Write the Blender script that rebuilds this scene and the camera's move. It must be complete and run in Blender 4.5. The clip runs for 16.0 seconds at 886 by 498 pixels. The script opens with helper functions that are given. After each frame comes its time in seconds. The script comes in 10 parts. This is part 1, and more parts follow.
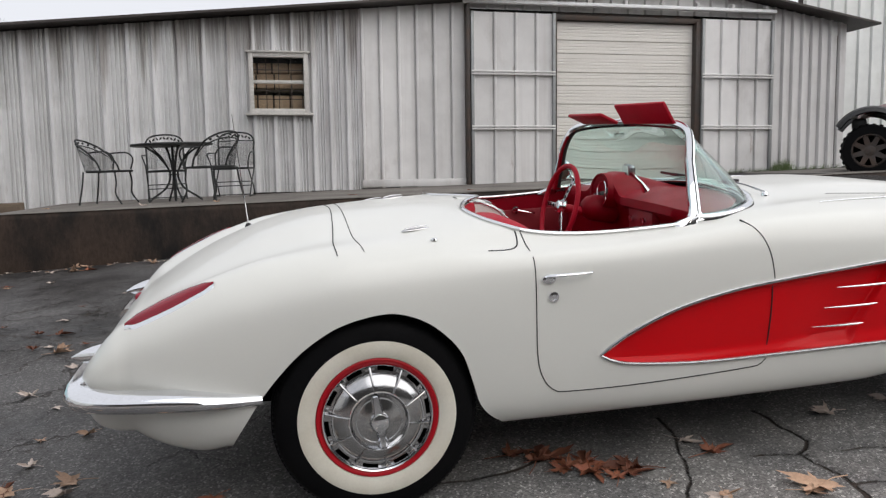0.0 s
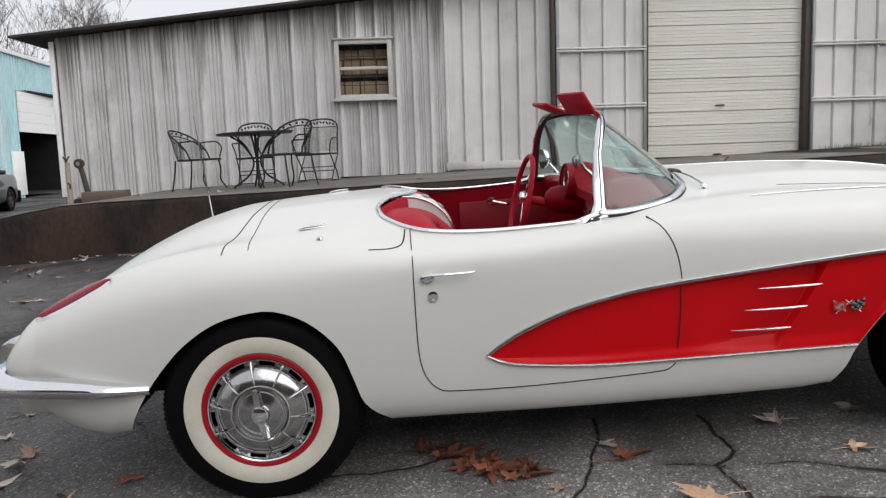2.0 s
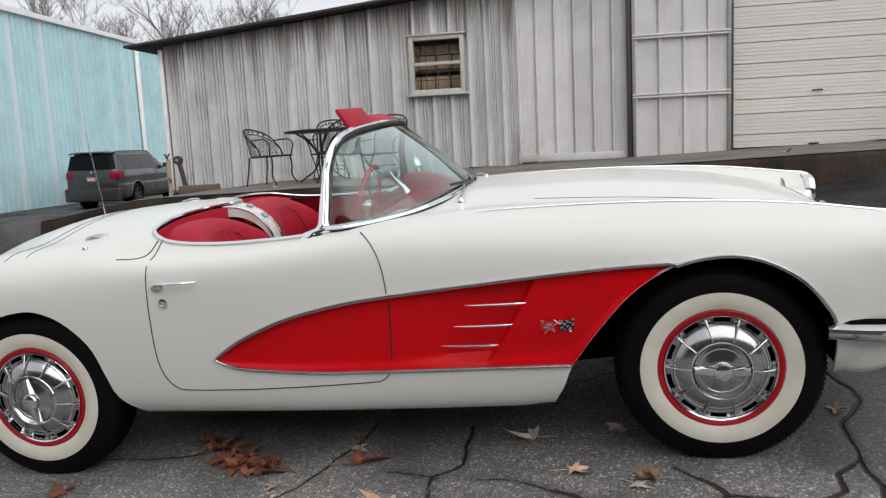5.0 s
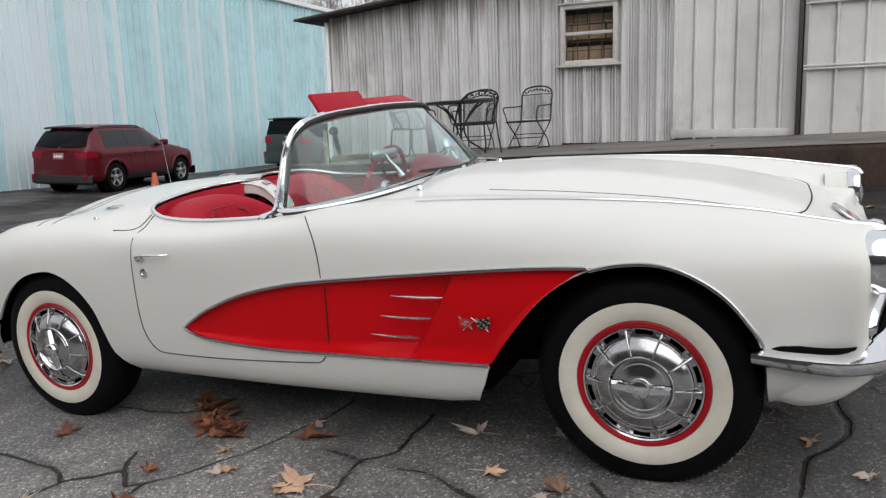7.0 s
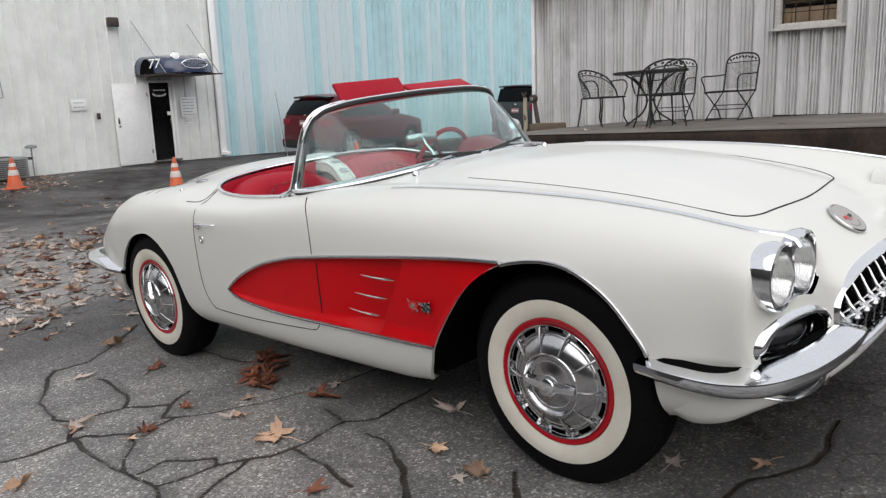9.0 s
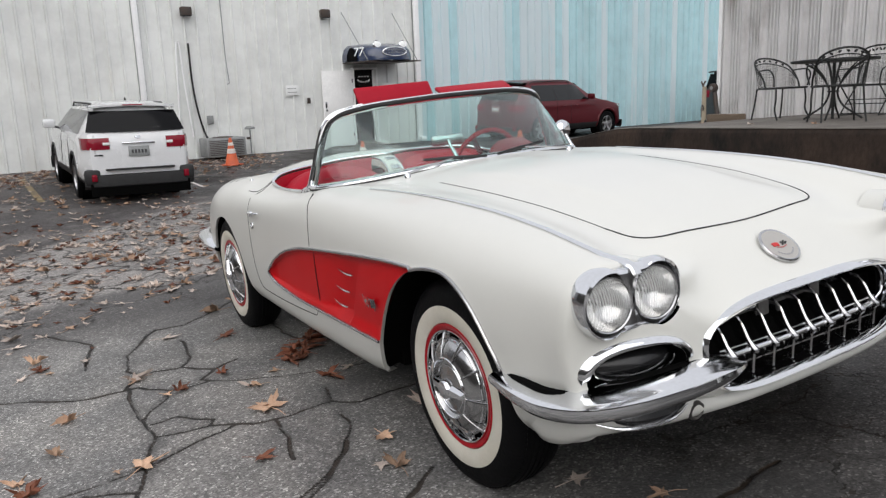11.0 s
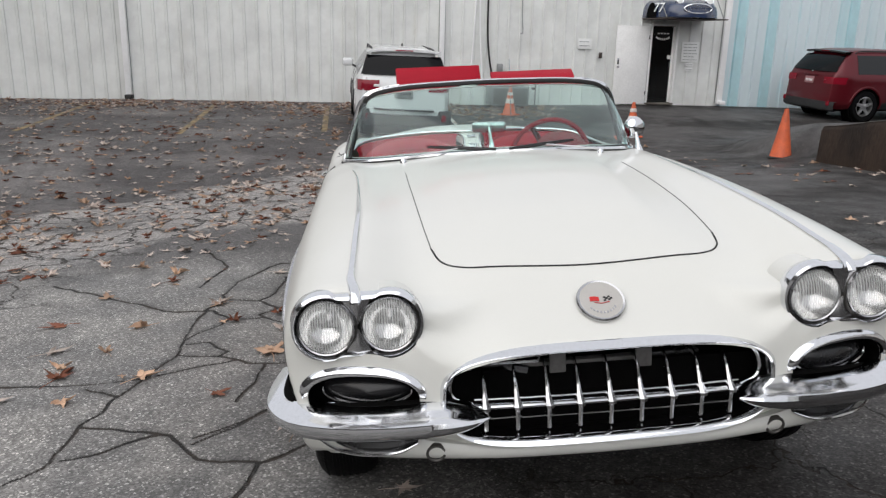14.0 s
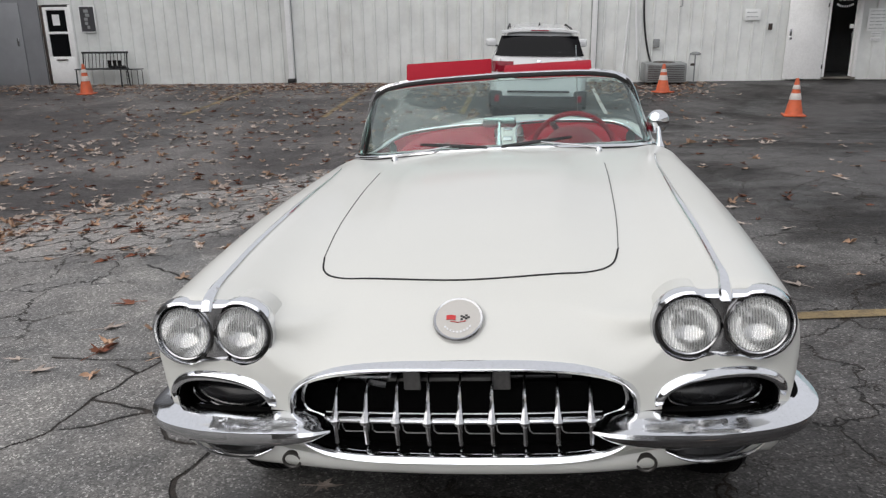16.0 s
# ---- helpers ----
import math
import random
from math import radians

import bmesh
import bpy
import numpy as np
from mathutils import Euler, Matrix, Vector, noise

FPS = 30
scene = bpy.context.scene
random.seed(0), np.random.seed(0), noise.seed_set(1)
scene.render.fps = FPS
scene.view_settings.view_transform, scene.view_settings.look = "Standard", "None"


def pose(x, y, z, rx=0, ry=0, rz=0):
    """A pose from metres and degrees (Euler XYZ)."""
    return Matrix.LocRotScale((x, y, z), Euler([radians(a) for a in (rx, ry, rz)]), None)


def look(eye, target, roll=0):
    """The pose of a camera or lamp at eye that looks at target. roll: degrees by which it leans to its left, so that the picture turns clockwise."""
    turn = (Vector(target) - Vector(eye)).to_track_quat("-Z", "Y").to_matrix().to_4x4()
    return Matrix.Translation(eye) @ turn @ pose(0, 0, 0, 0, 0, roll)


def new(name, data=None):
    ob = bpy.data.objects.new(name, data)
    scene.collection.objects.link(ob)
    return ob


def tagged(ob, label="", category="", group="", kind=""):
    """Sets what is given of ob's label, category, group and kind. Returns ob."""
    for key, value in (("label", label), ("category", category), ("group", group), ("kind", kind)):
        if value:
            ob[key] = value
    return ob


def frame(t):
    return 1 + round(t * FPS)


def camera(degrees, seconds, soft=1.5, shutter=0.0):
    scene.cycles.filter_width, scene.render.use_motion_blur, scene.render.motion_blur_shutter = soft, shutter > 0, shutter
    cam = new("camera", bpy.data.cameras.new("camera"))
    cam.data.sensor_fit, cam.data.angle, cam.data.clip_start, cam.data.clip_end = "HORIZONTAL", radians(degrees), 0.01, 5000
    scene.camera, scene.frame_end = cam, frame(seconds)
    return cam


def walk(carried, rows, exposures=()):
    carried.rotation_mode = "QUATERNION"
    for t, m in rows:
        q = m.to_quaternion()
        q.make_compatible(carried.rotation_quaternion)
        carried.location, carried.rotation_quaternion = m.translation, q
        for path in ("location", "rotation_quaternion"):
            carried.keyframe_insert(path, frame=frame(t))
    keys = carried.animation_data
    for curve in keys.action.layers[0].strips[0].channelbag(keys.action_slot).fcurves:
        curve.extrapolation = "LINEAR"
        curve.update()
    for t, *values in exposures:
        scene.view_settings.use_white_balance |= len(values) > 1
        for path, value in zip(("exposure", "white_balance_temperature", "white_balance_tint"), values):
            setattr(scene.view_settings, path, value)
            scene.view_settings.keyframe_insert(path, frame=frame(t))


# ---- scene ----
cam = camera(59.7, 16.0, soft=1.3)
PATH = [
    (0, (-1.646, -3.322, 1.033), (-1.204, -1.381, 0.834), -0.8),
    (0.5, (-1.433, -3.367, 1.058), (-1.085, -1.409, 0.846), -1.4),
    (1, (-1.216, -3.468, 1.068), (-0.955, -1.498, 0.847), -1.6),
    (1.5, (-1.012, -3.48, 1.061), (-0.837, -1.501, 0.826), -1.8),
    (2, (-0.78, -3.444, 1.086), (-0.693, -1.461, 0.838), -1.9),
    (2.5, (-0.547, -3.526, 1.092), (-0.548, -1.543, 0.835), -2.0),
    (3, (-0.317, -3.581, 1.104), (-0.399, -1.6, 0.841), -2.1),
    (3.5, (-0.038, -3.542, 1.11), (-0.198, -1.566, 0.846), -2.3),
    (4, (0.235, -3.542, 1.12), (0.013, -1.572, 0.858), -2.3),
    (4.5, (0.529, -3.562, 1.143), (0.248, -1.599, 0.881), -2.5),
    (5, (0.824, -3.467, 1.138), (0.472, -1.516, 0.872), -2.7),
    (5.2, (0.917, -3.43, 1.154), (0.533, -1.485, 0.887), -2.7),
    (7.3, (1.883, -3.096, 1.179), (0.937, -1.367, 0.838), -1.9),
    (7.5, (2.011, -3.051, 1.182), (0.989, -1.367, 0.836), -2.0),
    (8, (2.208, -2.932, 1.2), (1.056, -1.339, 0.828), -2.0),
    (8.2, (2.265, -2.886, 1.2), (1.074, -1.323, 0.829), -1.9),
    (8.5, (2.362, -2.791, 1.222), (1.097, -1.29, 0.836), -2.2),
    (9, (2.604, -2.681, 1.234), (1.245, -1.267, 0.841), -2.2),
    (9.2, (2.691, -2.629, 1.254), (1.294, -1.252, 0.86), -2.2),
    (11.3, (3.353, -1.851, 1.306), (1.612, -0.966, 0.877), -1.9),
    (11.5, (3.383, -1.741, 1.316), (1.616, -0.914, 0.875), -1.7),
    (12, (3.486, -1.523, 1.342), (1.669, -0.824, 0.884), -0.7),
    (12.5, (3.631, -1.315, 1.384), (1.773, -0.746, 0.91), 0.2),
    (13, (3.658, -1.089, 1.385), (1.771, -0.649, 0.89), 0.8),
    (13.5, (3.653, -0.877, 1.421), (1.746, -0.565, 0.908), 1.3),
    (14, (3.721, -0.653, 1.461), (1.803, -0.458, 0.925), 1.4),
    (14.5, (3.737, -0.45, 1.485), (1.818, -0.374, 0.927), 1.0),
    (15, (3.649, -0.239, 1.498), (1.733, -0.274, 0.924), 0.4),
    (15.5, (3.64, -0.049, 1.51), (1.731, -0.192, 0.928), 0.1),
    (16, (3.662, 0.166, 1.552), (1.77, -0.094, 0.957), -0.8),
]
walk(cam, [(t, look(eye, target, roll)) for t, eye, target, roll in PATH],
     [(0.0, 0.24), (5.0, 0.20), (9.0, 0.20), (12.0, 0.14), (14.0, 0.10), (16.0, -0.01)])

# ---- light: a high white overcast ----
world = bpy.data.worlds.new("overcast")
scene.world = world
world.use_nodes = True
wn, wl = world.node_tree.nodes, world.node_tree.links
sky = wn.new("ShaderNodeTexSky")
sky.sky_type, sky.sun_disc = "NISHITA", False
sky.sun_elevation, sky.sun_rotation = radians(38), radians(142)
sky.air_density, sky.dust_density, sky.ozone_density = 1.0, 4.0, 1.0
cloud = wn.new("ShaderNodeMix")
cloud.data_type = "RGBA"
cloud.inputs[0].default_value = 0.86
cloud.inputs[7].default_value = (7.88, 7.93, 8.32, 1)
wl.new(sky.outputs[0], cloud.inputs[6])
wl.new(cloud.outputs[2], wn["Background"].inputs[0])
wn["Background"].inputs[1].default_value = 0.100
sun = new("sun", bpy.data.lights.new("sun", "SUN"))
sun.data.energy, sun.data.angle, sun.data.color = 1.75, radians(95), (1.0, 0.985, 0.97)
sun.matrix_world = look((0, 0, 10.5), (-9, 7.5, 0))

# ---- materials ----
def material(name, color, rough=0.5, metal=0.0, vary=0.0, scale=6.0, bump=0.0, fine=60.0, coat=0.0, tint=None, stain=0.5,
             per_object=0.0, stretch=(1, 1, 1), trans=0.0, spec=0.5, glow=0.0):
    """Principled with two scales of colour change (broad stains, fine grain), fine relief and a change from object to object."""
    m = bpy.data.materials.new(name)
    m.use_nodes = True
    t = m.node_tree
    n, l = t.nodes, t.links
    b = n["Principled BSDF"]
    b.inputs["Base Color"].default_value = (*color, 1)
    b.inputs["Roughness"].default_value, b.inputs["Metallic"].default_value = rough, metal
    b.inputs["Coat Weight"].default_value, b.inputs["Coat Roughness"].default_value = coat, 0.04
    b.inputs["Transmission Weight"].default_value, b.inputs["Specular IOR Level"].default_value = trans, spec
    if glow:
        b.inputs["Emission Color"].default_value, b.inputs["Emission Strength"].default_value = (*color, 1), glow
    if not (vary or bump or per_object):
        return m
    co, mp = n.new("ShaderNodeTexCoord"), n.new("ShaderNodeMapping")
    mp.inputs["Scale"].default_value = stretch
    l.new(co.outputs["Object"], mp.inputs[0])

    def noise_node(s, detail=5.0, rough_n=0.6):
        k = n.new("ShaderNodeTexNoise")
        k.inputs["Scale"].default_value, k.inputs["Detail"].default_value, k.inputs["Roughness"].default_value = s, detail, rough_n
        l.new(mp.outputs[0], k.inputs["Vector"])
        return k
    broad, grain = noise_node(scale), noise_node(fine, 3.0, 0.7)
    last = None
    if vary:
        ramp = n.new("ShaderNodeMapRange")
        ramp.inputs[1].default_value, ramp.inputs[2].default_value = 0.42, 0.66
        l.new(broad.outputs[0], ramp.inputs[0])
        mix = n.new("ShaderNodeMix")
        mix.data_type = "RGBA"
        mix.inputs[6].default_value = (*color, 1)
        mix.inputs[7].default_value = (*(tint or [c * (1 - vary) for c in color]), 1)
        sc = n.new("ShaderNodeMath")
        sc.operation = "MULTIPLY"
        sc.inputs[1].default_value = stain
        l.new(ramp.outputs[0], sc.inputs[0])
        l.new(sc.outputs[0], mix.inputs[0])
        hsv = n.new("ShaderNodeHueSaturation")
        gr = n.new("ShaderNodeMapRange")
        gr.inputs[1].default_value, gr.inputs[2].default_value = 0.3, 0.7
        gr.inputs[3].default_value, gr.inputs[4].default_value = 1 - vary * 0.5, 1 + vary * 0.5
        l.new(grain.outputs[0], gr.inputs[0])
        l.new(gr.outputs[0], hsv.inputs["Value"])
        l.new(mix.outputs[2], hsv.inputs["Color"])
        last = hsv.outputs[0]
        rr = n.new("ShaderNodeMapRange")
        rr.inputs[3].default_value, rr.inputs[4].default_value = max(rough - 0.1, 0.02), min(rough + 0.12, 1)
        l.new(broad.outputs[0], rr.inputs[0])
        l.new(rr.outputs[0], b.inputs["Roughness"])
    if per_object:
        inf, h2, mr = n.new("ShaderNodeObjectInfo"), n.new("ShaderNodeHueSaturation"), n.new("ShaderNodeMapRange")
        mr.inputs[3].default_value, mr.inputs[4].default_value = 1 - per_object, 1 + per_object
        l.new(inf.outputs["Random"], mr.inputs[0])
        l.new(mr.outputs[0], h2.inputs["Value"])
        if last:
            l.new(last, h2.inputs["Color"])
        else:
            h2.inputs["Color"].default_value = (*color, 1)
        last = h2.outputs[0]
    if last:
        l.new(last, b.inputs["Base Color"])
    if bump:
        bp = n.new("ShaderNodeBump")
        bp.inputs["Strength"].default_value, bp.inputs["Distance"].default_value = bump, 0.01
        l.new(grain.outputs[0], bp.inputs["Height"])
        l.new(bp.outputs[0], b.inputs["Normal"])
    return m


def asphalt_material():
    """Old asphalt: pale worn patches, dark sealed and damp patches, painted shade by the car's nose, aggregate and a
    web of wide cracks.
    """
    m = bpy.data.materials.new("old_asphalt")
    m.use_nodes = True
    n, l = m.node_tree.nodes, m.node_tree.links
    b = n["Principled BSDF"]
    co = n.new("ShaderNodeTexCoord")

    def nz(s, detail=4.0, rough=0.6, vec=None, out="Fac"):
        k = n.new("ShaderNodeTexNoise")
        k.inputs["Scale"].default_value, k.inputs["Detail"].default_value, k.inputs["Roughness"].default_value = s, detail, rough
        l.new(vec or co.outputs["Object"], k.inputs["Vector"])
        return k.outputs[out]

    def rng(v, a, c, d=0.0, e=1.0):
        k = n.new("ShaderNodeMapRange")
        for i, q in zip((1, 2, 3, 4), (a, c, d, e)):
            k.inputs[i].default_value = q
        l.new(v, k.inputs[0])
        return k.outputs[0]

    def mth(op, a, c):
        k = n.new("ShaderNodeMath")
        k.operation = op
        for i, q in enumerate((a, c)):
            if isinstance(q, (int, float)):
                k.inputs[i].default_value = q
            else:
                l.new(q, k.inputs[i])
        return k.outputs[0]

    def mix(f, a, c):
        k = n.new("ShaderNodeMix")
        k.data_type = "RGBA"
        l.new(f, k.inputs[0]) if not isinstance(f, float) else None
        for i, q in ((6, a), (7, c)):
            if isinstance(q, tuple):
                k.inputs[i].default_value = (*q, 1)
            else:
                l.new(q, k.inputs[i])
        return k.outputs[2]
    warp = n.new("ShaderNodeVectorMath")
    warp.operation = "MULTIPLY_ADD"
    l.new(nz(1.6, 5.0, 0.65, out="Color"), warp.inputs[0])
    warp.inputs[1].default_value = (0.75, 0.75, 0)
    l.new(co.outputs["Object"], warp.inputs[2])

    def crack(scale, width, rand=1.0):
        k = n.new("ShaderNodeTexVoronoi")
        k.voronoi_dimensions, k.feature = "2D", "DISTANCE_TO_EDGE"
        k.inputs["Scale"].default_value, k.inputs["Randomness"].default_value = scale, rand
        l.new(warp.outputs[0], k.inputs["Vector"])
        return rng(k.outputs["Distance"], width * 0.5, width * 0.85, 1.0, 0.0)
    zone = rng(nz(0.22, 2.0, 0.5), 0.42, 0.56)
    wide = crack(1.6, 0.019)
    small = mth("MULTIPLY", crack(3.6, 0.017), rng(nz(0.8, 2.0), 0.45, 0.55))
    cracks = mth("MAXIMUM", wide, mth("MULTIPLY", small, 0.8))
    crazed = crack(2.1, 0.050)
    # cracks fade out on the newer, darker asphalt by the buildings
    pos = n.new("ShaderNodeSeparateXYZ")
    l.new(co.outputs["Object"], pos.inputs[0])
    # the web gives way to the single fissures round the roadster
    zone_x = mth("MULTIPLY", rng(pos.outputs[0], -2.5, -2.1), rng(pos.outputs[0], 1.9, 2.2, 1.0, 0.0))
    zone_y = mth("MULTIPLY", rng(pos.outputs[1], -2.9, -2.4), rng(pos.outputs[1], -0.3, 0.0, 1.0, 0.0))
    old = mth("MULTIPLY", rng(mth("ADD", mth("ADD", pos.outputs[0], rng(pos.outputs[1], -3.2, -2.0, 0.0, 1.5)), mth("MULTIPLY", nz(0.9, 4.0), 1.2)), -1.25, -1.0, 1.0, 0.0), rng(pos.outputs[1], 0.4, 1.4, 1.0, 0.0))
    # smooth dark repair between the worn web and the fissured stretch
    repair = mth("MULTIPLY", mth("MULTIPLY", rng(mth("ADD", pos.outputs[0], mth("MULTIPLY", nz(1.1, 4.0), 0.9)), -1.75, -1.2, 1.0, 0.0), mth("SUBTRACT", 1.0, old)), rng(mth("ADD", pos.outputs[1], mth("MULTIPLY", nz(1.3, 4.0), 0.8)), -2.6, -2.1))
    cracks = mth("MAXIMUM", cracks, mth("MULTIPLY", crazed, old))
    cracks = mth("MULTIPLY", cracks, mth("SUBTRACT", 1.0, mth("MULTIPLY", zone_x, zone_y)))
    att = n.new("ShaderNodeAttribute")
    att.attribute_name = "fissure"
    ragged = mth("ADD", att.outputs["Fac"], mth("MULTIPLY", mth("SUBTRACT", nz(45.0, 3.0, 0.6), 0.5), 0.008))
    wander = rng(nz(1.7, 2.0), 0.35, 0.65, 0.0055, 0.0105)
    single = rng(mth("SUBTRACT", ragged, wander), -0.002, 0.002, 1.0, 0.0)
    cracks = mth("MAXIMUM", cracks, single)
    seep = mth("MULTIPLY", rng(ragged, 0.008, 0.055, 1.0, 0.0), rng(nz(2.6, 3.0), 0.42, 0.62, 0.10, 0.75))
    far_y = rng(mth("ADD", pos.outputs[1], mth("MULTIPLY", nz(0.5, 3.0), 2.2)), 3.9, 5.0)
    # damp dark ground by the nose, deepened with the shade under the car
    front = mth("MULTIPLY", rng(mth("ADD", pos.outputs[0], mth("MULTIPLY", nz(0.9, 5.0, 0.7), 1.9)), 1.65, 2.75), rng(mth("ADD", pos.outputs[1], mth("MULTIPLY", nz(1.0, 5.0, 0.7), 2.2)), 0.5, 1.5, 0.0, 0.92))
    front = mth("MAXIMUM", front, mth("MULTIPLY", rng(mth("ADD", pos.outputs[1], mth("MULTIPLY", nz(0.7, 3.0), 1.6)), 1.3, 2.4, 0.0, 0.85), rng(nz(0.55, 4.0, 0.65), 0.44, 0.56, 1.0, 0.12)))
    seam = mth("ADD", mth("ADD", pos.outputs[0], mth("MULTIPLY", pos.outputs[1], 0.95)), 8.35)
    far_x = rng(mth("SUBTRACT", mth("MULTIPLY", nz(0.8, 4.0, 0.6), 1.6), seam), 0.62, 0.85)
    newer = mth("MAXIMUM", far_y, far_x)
    cracks = mth("MULTIPLY", cracks, rng(newer, 0.0, 1.0, 1.0, 0.30))
    speck = n.new("ShaderNodeTexVoronoi")
    speck.inputs["Scale"].default_value = 135.0
    l.new(co.outputs["Object"], speck.inputs["Vector"])
    stone = rng(speck.outputs["Color"], 0.2, 1.0)
    base = mix(rng(nz(1.1, 6.0, 0.7), 0.36, 0.66), (0.125, 0.119, 0.115), (0.21, 0.200, 0.191))
    base = mix(zone, base, mix(rng(nz(2.3, 5.0), 0.4, 0.6), (0.23, 0.222, 0.21), (0.15, 0.147, 0.143)))
    base = mix(mth("MULTIPLY", old, rng(nz(0.9, 4.0), 0.36, 0.52, 0.1, 1.0)), base, (0.26, 0.245, 0.232))
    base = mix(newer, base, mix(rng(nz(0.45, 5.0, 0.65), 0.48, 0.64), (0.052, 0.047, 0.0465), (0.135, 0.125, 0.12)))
    base = mix(mth("MULTIPLY", repair, 0.85), base, (0.075, 0.071, 0.07))
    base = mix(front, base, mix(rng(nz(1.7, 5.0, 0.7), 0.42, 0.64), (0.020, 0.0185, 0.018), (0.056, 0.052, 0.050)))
    # broad gain: brighter towards -x, and towards -y within the limits of where
    pale = rng(mth("ADD", mth("MULTIPLY", pos.outputs[0], -1.0), mth("MULTIPLY", nz(0.6, 3.0), 2.0)), 1.8, 5.5, 0.86, 1.06)
    worn = rng(mth("ADD", mth("MULTIPLY", pos.outputs[1], -1.0), mth("MULTIPLY", nz(0.8, 3.0), 0.8)), 1.2, 2.1, 1.0, 1.45)
    where = mth("MULTIPLY", rng(pos.outputs[0], -3.5, -1.0, 0.35, 1.0), rng(pos.outputs[0], 1.2, 2.3, 1.0, 0.25))
    worn = mth("ADD", 1.0, mth("MULTIPLY", mth("SUBTRACT", worn, 1.0), where))
    pale = mth("MULTIPLY", mth("MULTIPLY", pale, 1.08), worn)
    lum = n.new("ShaderNodeHueSaturation")
    l.new(mth("MULTIPLY", pale, mth("MULTIPLY", mth("ADD", rng(stone, 0.1, 0.9, 0.55, 1.35), rng(stone, 0.72, 0.86, 0.0, 1.1)), rng(nz(38.0, 3.0, 0.7), 0.3, 0.7, 0.78, 1.22))), lum.inputs["Value"])
    l.new(base, lum.inputs["Color"])
    damp = mth("MULTIPLY", rng(nz(0.75, 4.0, 0.6), 0.56, 0.66), 0.55)
    colour = mix(damp, lum.outputs[0], (0.03, 0.03, 0.031))
    earth = mix(rng(nz(7.0, 3.0), 0.4, 0.6), (0.010, 0.009, 0.008), (0.032, 0.024, 0.018))
    colour = mix(mth("MULTIPLY", seep, 0.6), colour, (0.028, 0.027, 0.027))
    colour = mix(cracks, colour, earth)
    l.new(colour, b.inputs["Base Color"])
    l.new(rng(front, 0.0, 0.9, 0.42, 0.10), b.inputs["Specular IOR Level"])
    l.new(mth("SUBTRACT", rng(nz(1.4, 4.0), 0.3, 0.7, 0.50, 0.76), mth("MULTIPLY", damp, 0.35)), b.inputs["Roughness"])
    height = mth("ADD", mth("MULTIPLY", cracks, -2.2), mth("MULTIPLY", mth("ADD", stone, nz(60.0, 3.0, 0.7)), 0.28))
    bp = n.new("ShaderNodeBump")
    bp.inputs["Strength"].default_value, bp.inputs["Distance"].default_value = 0.75, 0.012
    l.new(height, bp.inputs["Height"])
    l.new(bp.outputs[0], b.inputs["Normal"])
    return m


